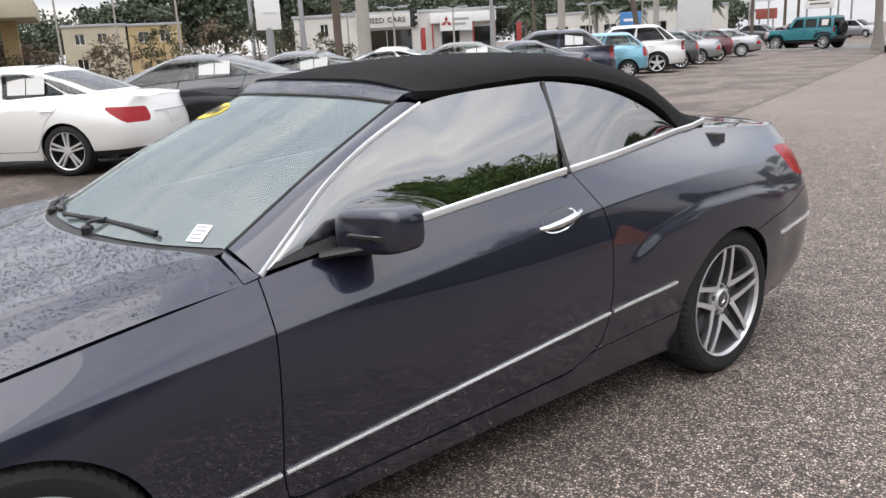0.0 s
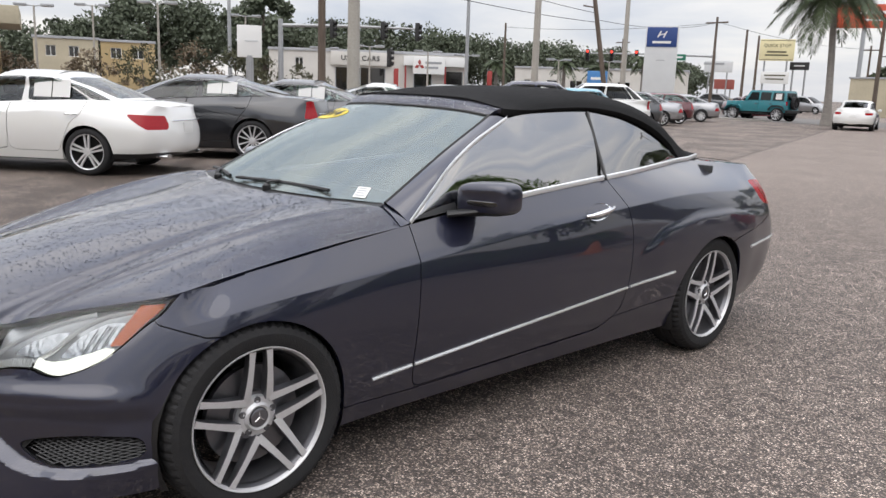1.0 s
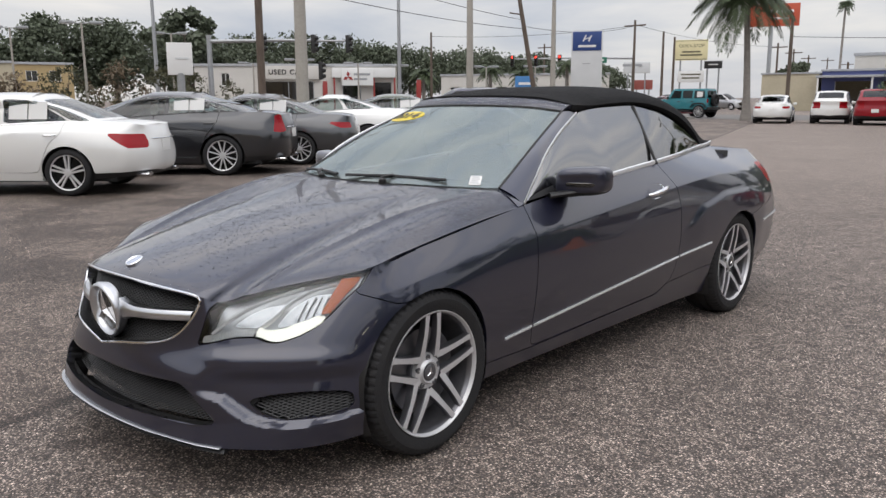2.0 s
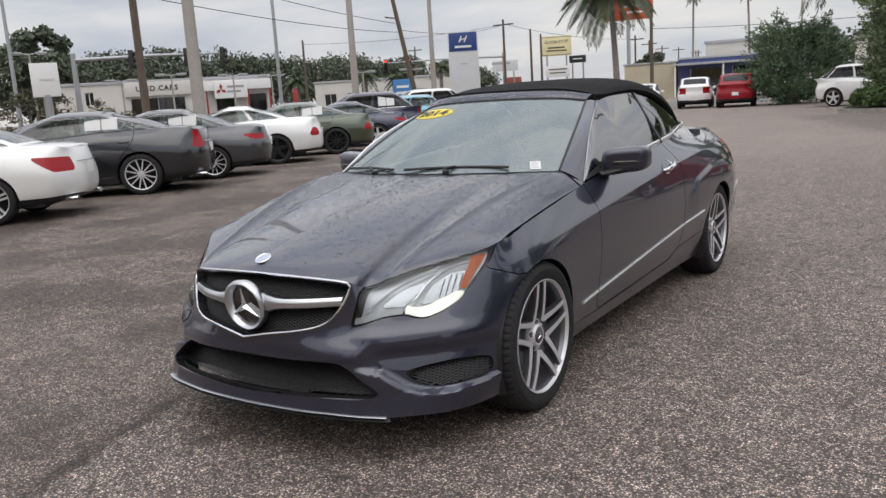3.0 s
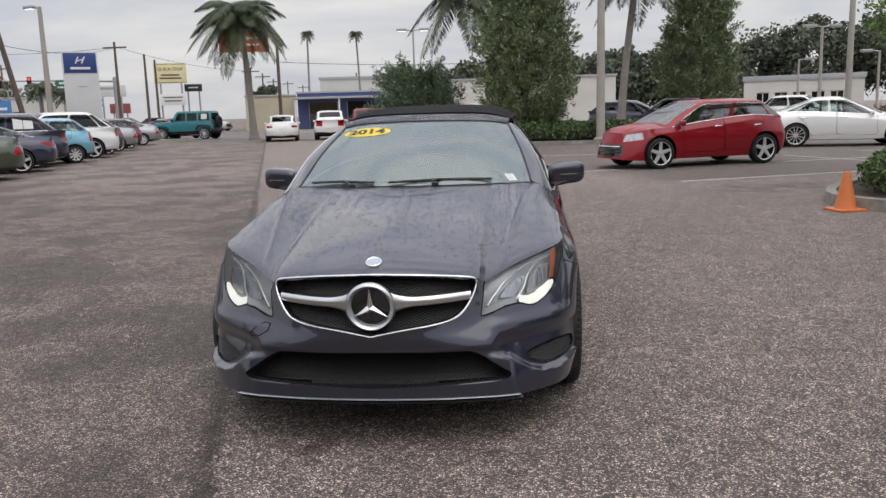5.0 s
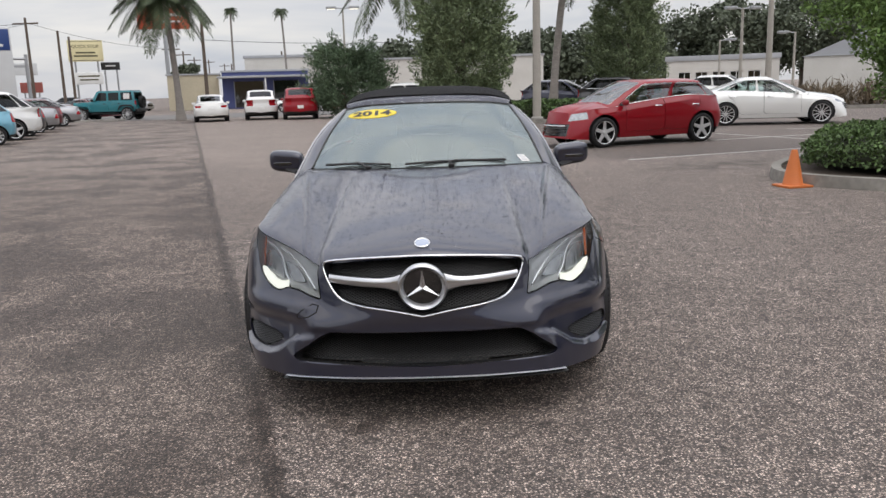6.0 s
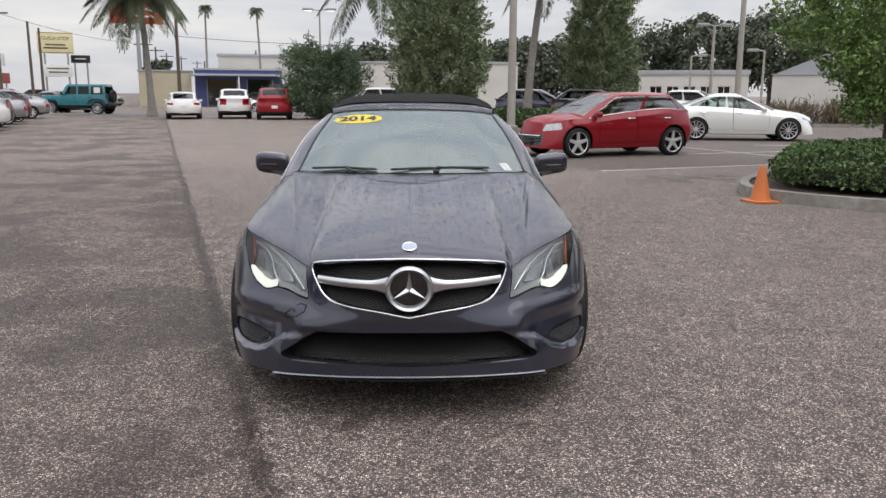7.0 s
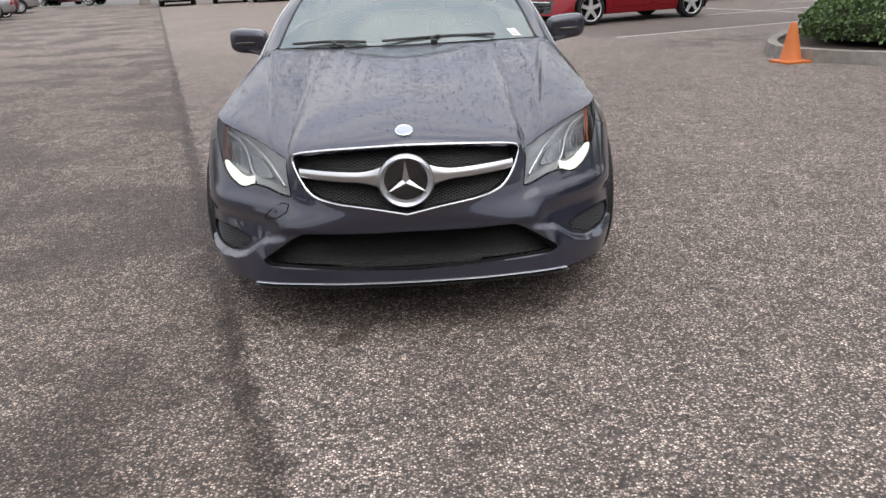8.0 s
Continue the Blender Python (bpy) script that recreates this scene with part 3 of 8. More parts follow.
def curve(pts, n, power=1.0):
    p = np.asarray(pts, float)
    s = np.concatenate([[0], np.cumsum(np.linalg.norm(np.diff(p, axis=0), axis=1))])
    fine = crom(p, np.linspace(0, len(p) - 1, 40 * len(p)))
    fs = np.concatenate([[0], np.cumsum(np.linalg.norm(np.diff(fine, axis=0), axis=1))])
    q = np.linspace(0, 1, n) ** power * fs[-1]
    return np.stack([np.interp(q, fs, fine[:, k]) for k in range(3)], 1)


# --- bonnet
top = SHELL[:, -1]
NB = 48
kf = np.searchsorted(QS, 5.0)
side_edge = curve(np.vstack([crom(np.array(G_TOP), np.linspace(5, 8.45, 12))]), NB)
front_edge = crom(np.array(G_TOP), np.linspace(0, 5, 60), (True, False))
f_len = np.concatenate([[0], np.cumsum(np.linalg.norm(np.diff(front_edge, axis=0), axis=1))])
front_edge = np.stack([np.interp(np.linspace(0, f_len[-1], 120), f_len, front_edge[:, k]) for k in range(3)], 1)
rear_edge = curve([(0, .405, .952), (.22, .425, .952), (.45, .49, .950), (.62, .565, .947), (.70, .598, .940), (.742, .607, .920), side_edge[-1]], 120)
mid_line = curve([(0, -.768, .702), (0, -.745, .722), (0, -.66, .757), (0, -.48, .808), (0, -.2, .868), (0, .1, .915), (0, .405, .952)], NB)
B = coons(mid_line, side_edge, front_edge, rear_edge)
u, v = np.linspace(0, 1, 120)[:, None], np.linspace(0, 1, NB)[None]
shoulder = np.exp(-((u - .80) / .20) ** 2) * np.sin(np.pi * np.clip(v, 0, 1)) ** .8
B[..., 2] += .030 * shoulder
ridge_u = .585 + .27 * v
B[..., 2] += .019 * np.exp(-np.abs((u - ridge_u) / .022) ** 1.15) * np.clip(np.sin(np.pi * np.clip(v * .96 + .03, 0, 1)), 0, 1) ** .6
bV, bF = grid_mesh(B)
bV, bF = weld(*join((bV, bF), flip(bV, bF)), eps=2e-4)
bonnet_skin = (bV, bF)
bN = vnormals(bV, bF)
if bN[:, 2].mean() < 0:
    bF = [tuple(reversed(f)) for f in bF]
bonnet = link_mesh("bonnet", *rim(bV - np.array([0, 0, .001]), bF, .014), M_PAINT, hero, "bonnet beaded with rain drops", angle=40)

# --- windscreen, its frame and pillars
NW = 30
ws_base = curve([(0, .445, .955), (.25, .465, .956), (.48, .535, .953), (.672, .648, .948)], NW)
ws_top = curve([(0, 1.195, 1.296), (.2, 1.21, 1.294), (.4, 1.255, 1.285), (.533, 1.325, 1.266)], NW)
ws_mid = curve([(0, .445, .955), (0, .81, 1.140), (0, 1.195, 1.296)], NW)
ws_side = curve([(.672, .648, .948), (.612, .98, 1.118), (.533, 1.325, 1.266)], NW)
W = coons(ws_mid, ws_side, ws_base, ws_top)
wV, wF = grid_mesh(W)
wV, wF = weld(*join((wV, wF), flip(wV, wF)), eps=2e-4)
if vnormals(wV, wF)[:, 2].mean() < 0:
    wF = [tuple(reversed(f)) for f in wF]
windscreen = link_mesh("windscreen", wV, wF, M_SCREEN, hero, "windscreen with rain drops and stickers", angle=60)


def strip(c0, c1, bulge=0.0, n=6, out=None):
    """A band between two curves of the same number of points, raised in the middle."""
    t = np.linspace(0, 1, n)[None, :, None]
    P = c0[:, None] * (1 - t) + c1[:, None] * t
    if bulge:
        P = P + np.asarray(out, float) * (bulge * np.sin(np.pi * t))
    return P


def panel_grid(name, P, mat, label="", both=True, depth=.012, outward=None, parent=None, angle=40):
    VV, FF = grid_mesh(P)
    c = np.asarray(outward if outward is not None else (0.5, 0, 1), float)
    if (vnormals(VV, FF) @ c).mean() < 0:
        FF = [tuple(reversed(f)) for f in FF]
    VV, FF = rim(VV, FF, depth)
    obs = [link_mesh(name, VV, FF, mat, parent or hero, label, angle=angle)]
    if both:
        obs.append(link_mesh(name, *flip(VV, FF), mat, parent or hero, label, angle=angle))
    return obs


chrome_line = curve([(.787, .676, .886), (.742, .828, .996), (.705, .950, 1.080), (.655, 1.12, 1.162), (.605, 1.29, 1.221), (.569, 1.404, 1.257)], NW)
panel_grid("pillar", strip(ws_side + (0.004, 0, .002), chrome_line - (.006, 0, 0), .010, 8, (.6, -.3, .6)), M_PAINT, outward=(1, -.3, .6))
panel_grid("pillar_foot", coons(curve([(.672, .640, .947), (.712, .612, .940)], 6), curve([(.787, .676, .886), (.789, .630, .878)], 6), curve([(.672, .640, .947), (.735, .652, .918), (.787, .676, .886)], 8), curve([(.712, .612, .940), (.752, .617, .917), (.789, .630, .878)], 8)), M_PAINT, outward=(1, 0, .5))
hdr_back = curve([(0, 1.275, 1.343), (.2, 1.292, 1.341), (.40, 1.335, 1.330), (.545, 1.405, 1.300)], NW)
hdr = strip(ws_top + (0, .004, .004), hdr_back, .008, 8, (0, -.4, 1))
hV, hF = weld(*join(grid_mesh(hdr), flip(*grid_mesh(hdr))), eps=2e-4)
if vnormals(hV, hF)[:, 2].mean() < 0:
    hF = [tuple(reversed(f)) for f in hF]
link_mesh("windscreen_header", *rim(hV, hF, .02), M_PAINT, hero, "painted windscreen header beaded with rain")
link_mesh("windscreen_seal", *join(tube(ws_top + (0, .003, .003), .006), flip(*tube(ws_top + (0, .003, .003), .006)), tube(ws_side, .007), flip(*tube(ws_side, .007))), M_BLACK, hero)

# --- side glass
NG = 60
yg = np.linspace(.70, 2.77, NG)
belt = lambda y: np.stack([np.interp(y, top[:, 1][kf:-20], top[:, 0][kf:-20]) - .010, y, np.interp(y, top[:, 1][kf:-20], top[:, 2][kf:-20]) + .004], -1)
low = belt(yg)
upz = ramp(yg, [.70, .828, .95, 1.12, 1.29, 1.404, 1.65, 1.98, 2.2, 2.4, 2.55, 2.68, 2.77], [.900, .994, 1.078, 1.160, 1.219, 1.258, 1.283, 1.290, 1.270, 1.225, 1.168, 1.095, 1.024])
upx = ramp(yg, [.70, .828, 1.12, 1.29, 1.404, 1.98, 2.4, 2.77], [.775, .737, .650, .601, .570, .562, .580, .604])
hi_edge = np.stack([upx, yg, upz], 1)
glassP = strip(low, hi_edge, .012, 14, (1, 0, .3))
gV, gF = grid_mesh(glassP)
if vnormals(gV, gF)[:, 0].mean() < 0:
    gF = [tuple(reversed(f)) for f in gF]
div = lambda V: V[:, 1] - (1.885 + (V[:, 2] - .98) / .31 * .095)
for sx in (1, -1):
    fV, fF = (gV, gF) if sx > 0 else flip(gV, gF)
    a, b = clip(fV, fF, div(fV))
    link_mesh("quarter_window", *a, M_TINT, hero, "dark tinted quarter window")
    link_mesh("door_window", *b, M_TINT, doors[0 if sx > 0 else 1], "dark tinted door window")
    dl = np.array([(np.interp(z, [.985, 1.285], [.768, .563]) * sx * 1.008, 1.885 + (z - .98) / .31 * .095, z) for z in np.linspace(.985, 1.288, 10)])
    link_mesh("window_divider", *tube(dl, (.008, .009), 8), M_BLACK, hero)
    cl = chrome_line * (sx, 1, 1)
    link_mesh("pillar_trim", *tube(cl + (-.003 * sx, .004, .0), (.0035, .0115), 8), M_TRIM, hero, "bright chrome window trim")
    yb = np.linspace(.94, 3.06, 50)
    bl = belt(np.clip(yb, .69, 2.9))
    bl[:, 1] = yb
    bl[:, 0] = np.interp(yb, [.69, 2.9, 3.06], [0, 0, -.045]) + bl[:, 0]
    bl[:, 2] += np.interp(yb, [2.85, 3.06], [0, .012])
    link_mesh("belt_trim", *tube((bl + (.012, 0, .004)) * (sx, 1, 1), (.008, .0135), 8), M_TRIM, hero, "bright chrome waistline trim")

# --- canvas roof
NR = 44
ye = np.linspace(0, 1, NR)
r_mid = curve([(0, 1.270, 1.342), (0, 1.45, 1.367), (0, 1.70, 1.386), (0, 1.98, 1.395), (0, 2.25, 1.382), (0, 2.5, 1.342), (0, 2.75, 1.268), (0, 2.98, 1.160), (0, 3.15, 1.060)], NR)
r_edge = curve([(.555, 1.400, 1.292), (.566, 1.55, 1.288), (.568, 1.75, 1.298), (.568, 1.98, 1.302), (.580, 2.2, 1.283), (.594, 2.4, 1.238), (.604, 2.55, 1.182), (.610, 2.68, 1.108), (.608, 2.78, 1.036), (.575, 2.95, 1.030), (.540, 3.08, 1.040)], NR)
uu = np.linspace(0, 1, 26)
r_front = curve([(0, 1.270, 1.342), (.2, 1.287, 1.341), (.40, 1.330, 1.331), (.555, 1.400, 1.292)], 26)
r_rear = curve([(0, 3.15, 1.060), (.25, 3.145, 1.058), (.42, 3.12, 1.052), (.540, 3.08, 1.040)], 26)
R = coons(r_mid, r_edge, r_front, r_rear)
zc, ze = r_mid[None, :, 2], r_edge[None, :, 2]
flat = (1 - uu[:, None] ** 3.2) ** .62
shape = ze + (zc - ze) * flat
wgt = np.clip(ye * 7, 0, 1)[None] * np.clip((1 - ye) * 6, 0, 1)[None]
R[..., 2] = R[..., 2] * (1 - wgt) + (shape + .0) * wgt
R[..., 0] = R[..., 0] * (1 + .035 * wgt * np.sin(np.pi * uu[:, None] ** 1.5))
R[..., 2] += .008
rV, rF = grid_mesh(R)
rV, rF = weld(*join((rV, rF), flip(rV, rF)), eps=2e-4)
if vnormals(rV, rF)[:, 2].mean() < 0:
    rF = [tuple(reversed(f)) for f in rF]
link_mesh("canvas_roof", *rim(rV, rF, .03), M_FABRIC, hero, "closed black canvas folding roof", angle=50)

# --- rear deck
td = crom(np.array(G_TOP), np.linspace(12.6, 17, 40), (False, True))
nd = 14
t = np.linspace(0, 1, nd)[None, :, None]
D = td[:, None] * (1 - t) + td[:, None] * t * np.array([0, 1, 1]) + np.array([0, 0, 1.0]) * (.03 * (1 - (1 - t) ** 2)) * np.linspace(1, .15, 40)[:, None, None]
dV, dF = weld(*join(grid_mesh(D), flip(*grid_mesh(D))), eps=2e-4)
if vnormals(dV, dF)[:, 2].mean() < 0:
    dF = [tuple(reversed(f)) for f in dF]
link_mesh("boot_lid", dV, dF, M_PAINT, hero, "boot lid beaded with rain")


# --- places on the body surface
def at_side(y, z):
    """Point of the left flank at length y and height z."""
    y, z = np.atleast_1d(np.asarray(y, float)), np.atleast_1d(np.asarray(z, float))
    k0, k1 = np.searchsorted(QS, 5.3), np.searchsorted(QS, 15.0)
    out = []
    for yy, zz in zip(y, z):
        cols = SHELL[k0:k1]
        xs = np.array([np.interp(zz, c[:, 2], c[:, 0]) for c in cols])
        ys = np.array([np.interp(zz, c[:, 2], c[:, 1]) for c in cols])
        o = np.argsort(ys)
        out.append((np.interp(yy, ys[o], xs[o]), yy, zz))
    return np.array(out)


def at_front(x, z):
    """Point of the nose at |x| and height z."""
    x, z = np.atleast_1d(np.asarray(x, float)), np.atleast_1d(np.asarray(z, float))
    cols = SHELL[:np.searchsorted(QS, 6.0)]
    out = []
    for xx, zz in zip(x, z):
        xs = np.array([np.interp(zz, c[:, 2], c[:, 0]) for c in cols])
        ys = np.array([np.interp(zz, c[:, 2], c[:, 1]) for c in cols])
        o = np.argsort(xs)
        out.append((xx, np.interp(abs(xx), xs[o], ys[o]), zz))
    return np.array(out)


def both(name, VF, mat, label="", parent=None, angle=35, parents=None):
    a = link_mesh(name, *VF, mat, (parents[0] if parents else parent) or hero, label, angle=angle)
    b = link_mesh(name, *flip(*VF), mat, (parents[1] if parents else parent) or hero, label, angle=angle)
    return a, b


# flank trims
yt = np.linspace(.455, .640, 6)
tz = lambda y: np.interp(y, [.455, 2.357], [.346, .502])
both("flank_trim", tube(at_side(yt, tz(yt)) + (.004, 0, 0), (.0045, .0068), 6), M_TRIM, "bright chrome flank trim")
yt = np.linspace(.655, 1.975, 30)
both("flank_trim", tube(at_side(yt, tz(yt)) + (.004, 0, 0), (.0045, .0068), 6), M_TRIM, "bright chrome flank trim", parents=doors)
yt = np.linspace(1.995, 2.357, 8)
both("flank_trim", tube(at_side(yt, tz(yt)) + (.004, 0, 0), (.0045, .0068), 6), M_TRIM, "bright chrome flank trim")
yt = np.linspace(3.15, 3.56, 12)
both("bumper_trim", tube(at_side(yt, np.interp(yt, [3.15, 3.66], [.547, .566])) + (.004, 0, 0), (.005, .008), 6), M_TRIM, "bright chrome bumper trim", parent=rear_bumper)

# door handles
hy = np.linspace(1.638, 1.848, 12)
hz = np.interp(hy, [1.638, 1.848], [.838, .868])
hp = at_side(hy, hz)
lift = np.sin(np.pi * np.linspace(0, 1, 12)) ** .5 * .030 + .006
wid = .006 + .007 * np.sin(np.pi * np.linspace(0, 1, 12)) ** .6
hV, hF = tube(hp + np.stack([lift, 0 * lift, 0 * lift + .004], 1), np.array(wid), 10, up=(1, 0, 0))
handles = both("door_handle", (hV, hF), M_CHROME, "chrome bow door handle", parents=doors)
ang = np.linspace(0, 2 * np.pi, 28, endpoint=False)
cup = []
for r, d in ((1.0, .002), (.85, -.006), (.5, -.013), (.05, -.015)):
    cy, cz = 1.742, .853
    e = np.stack([cy + r * .088 * np.cos(ang) - r * .006 * np.sin(ang), cz + r * .034 * np.sin(ang) + r * .0125 * np.cos(ang)], 1)
    q = at_side(e[:, 0], e[:, 1])
    q[:, 0] += d + .002
    cup.append(np.vstack([q, q[:1]]))
cV, cF = grid_mesh(np.array(cup))
if vnormals(cV, cF)[:, 0].mean() < 0:
    cF = [tuple(reversed(f)) for f in cF]
both("handle_recess", (cV, cF), M_CHROME, "bright recess behind the handle", parents=doors)

# door mirrors
def ellipsoid(c, r, n=20, m=12, p=2.6):
    """A rounded block: superellipsoid."""
    a, b = np.linspace(-np.pi, np.pi, n + 1), np.linspace(-np.pi / 2, np.pi / 2, m + 1)
    A, Bb = np.meshgrid(a, b, indexing="ij")
    f = lambda t: np.sign(t) * np.abs(t) ** (2 / p)
    P = np.stack([f(np.cos(A)) * f(np.cos(Bb)), f(np.sin(A)) * f(np.cos(Bb)), f(np.sin(Bb))], -1) * np.array(r) + np.array(c)
    VV, FF = weld(*grid_mesh(P), eps=1e-5)
    if ((vnormals(VV, FF) * (VV - np.array(c))).sum(1)).mean() < 0:
        FF = [tuple(reversed(f_)) for f_ in FF]
    return VV, FF


mV, mF = ellipsoid((.886, .985, .968), (.110, .068, .066), 44, 26, 3.8)
lean = (mV[:, 0] - .79) * .30
mV[:, 1] += lean - .02
mV[:, 2] += (mV[:, 0] - .89) * .06 - .12 * np.maximum(0, .89 - mV[:, 0]) * (mV[:, 2] < .96)
upper, lower = clip(mV, mF, mV[:, 2] - (.920 + .03 * np.maximum(0, .9 - mV[:, 0])))
shellm, backm = clip(*upper, 1.030 + (upper[0][:, 0] - .89) * .30 - upper[0][:, 1])
mirrors = both("mirror_housing", shellm, M_PAINT, "grey door mirror wet with drops", parents=doors)
both("mirror_base", lower, M_BLACK, "black mirror underside", parents=mirrors)
both("mirror_glass", (inset(backm, .004)), M_MIRROR, "mirror glass", parents=mirrors)
arm = curve([(.788, .86, .906), (.82, .90, .912), (.87, .955, .922)], 8)
both("mirror_arm", tube(arm, (.030, .013), 10), M_BLACK, "", parents=mirrors)
both("mirror_sail", (np.array([(.790, .70, .898), (.782, .925, .918), (.722, .915, 1.010), (.776, .70, .892), (.768, .925, .912), (.708, .915, 1.004)]), [(0, 1, 2), (5, 4, 3), (0, 3, 4, 1), (1, 4, 5, 2), (2, 5, 3, 0)]), M_BLACK, "black mirror sail", parents=doors)
for sx, mo in zip((1, -1), mirrors):
    li = np.array([(x, .985 - .066 * (1 - (abs(x - .895) / .12) ** 3) + (x - .79) * .30 - .024, .955 + .0 * x) for x in np.linspace(.835, .985, 12)])
    link_mesh("indicator_lens", *tube(li * (sx, 1, 1), (.004, .010), 8), M_GLOSS, mo, "smoked indicator strip")

# headlamps
LAMP_IN = inset(lampVF, .012)


def lamp_piece(f, d):
    VV, FF = clip(*lampVF, f(lampVF[0]))[0]
    return VV + (np.array([-.12, 1, -.05]) * d), FF


edge_low = np.array([(.440, .512), (.48, .520), (.545, .540), (.604, .543), (.638, .527), (.668, .524), (.714, .545), (.748, .575), (.768, .617), (.783, .660)])
lowline = lambda V: V[:, 2] - np.interp(V[:, 0], edge_low[:, 0], edge_low[:, 1])
amber = lambda V: np.minimum(V[:, 0] - (.735 + .10 * (V[:, 2] - .62)), lowline(V) - .004)
drl = lambda V: np.minimum(np.minimum(V[:, 0] - .60, .030 + .020 * np.clip((V[:, 0] - .62) / .06, 0, 1) - lowline(V)), np.minimum(.752 - V[:, 0], .606 - V[:, 2]))
clear = lambda V: np.minimum(.592 - V[:, 0], .026 - lowline(V))
lens = both("headlamp", lampVF, M_LENS, "clear headlamp with lit daytime light and amber side reflector")
wallsV, wallsF = rim(*lampVF, .05)
both("lamp_surround", (wallsV, wallsF[len(lampVF[1]):]), M_BLACK, "", parents=lens)
both("lamp_bowl", lamp_piece(lambda V: np.ones(len(V)), .060), material("lamp_bowl_grey", (.56, .57, .58), .34, .55, grain=.5, scale=25), "", parents=lens)
amb = lamp_piece(lambda V: np.minimum(amber(V), np.minimum(V[:, 2] - .612, .722 - V[:, 2])), .012)
amb[0][:, 0] = .738 + (amb[0][:, 0] - .735) * .48
both("side_reflector", amb, M_AMBER, "amber side reflector", parents=lens)
both("daytime_strip", lamp_piece(drl, .010), M_DRL, "lit white daytime running light", parents=lens)
both("lamp_ribs", lamp_piece(clear, .014), material("ribbed_clear", (.60, .61, .60), .25, .0, coat=1, bump=1.0, bump_scale=90, stretch=(3, 1, .2)), "clear ribbed strip", parents=lens)
M_REFL = material("lamp_reflector", (.40, .41, .42), .20, .9, bump=.45, bump_scale=70, stretch=(1, 1, .25))


def in_poly(pts_):
    q_ = rounded(pts_, .012, 4)
    return lambda V: poly_sdf(V[:, [0, 2]], q_)


# two faceted reflectors with upright ribs, and pale S-shaped blades between them
for pts_, d_ in (([(.632, .566), (.722, .585), (.742, .640), (.738, .672), (.690, .668), (.650, .630)], .030), ([(.520, .570), (.588, .566), (.612, .600), (.632, .640), (.585, .632), (.548, .606)], .030)):
    both("reflector_bowl", rim(*lamp_piece(in_poly(pts_), d_), .012), M_REFL, "bright faceted reflector", parents=lens)
    x0_, x1_ = min(q_[0] for q_ in pts_), max(q_[0] for q_ in pts_)
    for xr_ in (np.linspace(x0_ + .050, x1_ - .012, 4) if x0_ > .6 else ()):
        zz_ = [z_ for z_ in np.linspace(.56, .68, 40) if poly_sdf(np.array([[xr_, z_]]), np.array(pts_))[0] > .006]
        if len(zz_) > 4:
            c = at_front([xr_] * 6, np.linspace(zz_[0], zz_[-1], 6)) + (0, .024, 0)
            both("reflector_rib", tube(c, (.0018, .0018), 5), M_BLACK, "", parents=lens)
for pts_ in ([(.468, .545), (.505, .590), (.545, .630), (.600, .664), (.655, .690)], [(.590, .556), (.618, .590), (.640, .640), (.680, .682), (.735, .702)]):
    c = at_front([q[0] for q in pts_], [q[1] for q in pts_]) + (0, .020, 0)
    both("lamp_blade", tube(curve(c, 16), (.004, .0075), 8), M_TRIM, "pale silver blade", parents=lens)

# grille
M_LATTICE = material("black_lattice", (.014, .014, .015), .4, grain=.3, scale=200)


def mesh_insert(name, poly, back, spacing, r, parent, x_min=-1.0, x_max=1.0, slopes=(.5, -.5)):
    """Lattice behind an opening of the nose."""
    parts = []
    xs = np.arange(-.95, .95, spacing)
    for s_ in slopes:
        for x0 in np.arange(-1.4, 1.4, spacing):
            q = np.stack([xs, (xs - x0) * s_ + .5], 1)
            d = poly_sdf(np.stack([np.abs(q[:, 0]), q[:, 1]], 1), poly) + .012
            ok = (d > 0) & (q[:, 0] > x_min) & (q[:, 0] < x_max)
            runs = np.split(np.arange(len(xs)), np.where(~ok)[0])
            for run in runs:
                run = run[ok[run]]
                if len(run) > 1:
                    P = at_front(q[run][:, 0], q[run][:, 1])
                    P[:, 1] += back
                    parts.append(tube(P, r, 4, cap=False))
    return link_mesh(name, *join(*parts), M_LATTICE, parent, "black lattice insert", smooth=False)


# near-black sheets behind grille, intake and vents stand for their shaded depth
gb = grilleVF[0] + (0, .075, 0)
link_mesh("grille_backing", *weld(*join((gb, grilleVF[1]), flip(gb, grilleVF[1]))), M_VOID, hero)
mesh_insert("grille_lattice", GRILLE, .045, .022, .0022, hero)
go = GRILLE[1:-1]
frame_c = at_front(go[:, 0], go[:, 1])
frame_c = curve(frame_c, 70)
full = np.vstack([frame_c, (frame_c * (-1, 1, 1))[::-1]])
link_mesh("grille_frame", *tube(full + (0, -.002, 0), (.0045, .0045), 8), M_CHROME, hero, "chrome grille surround")
gw, gwF = rim(*grilleVF, .06)
gw_only = (gw, [f for f in gwF[len(grilleVF[1]):] if max(gw[k][0] for k in f) > .004])
link_mesh("grille_wall", *join(gw_only, flip(*gw_only)), M_BLACK, hero)
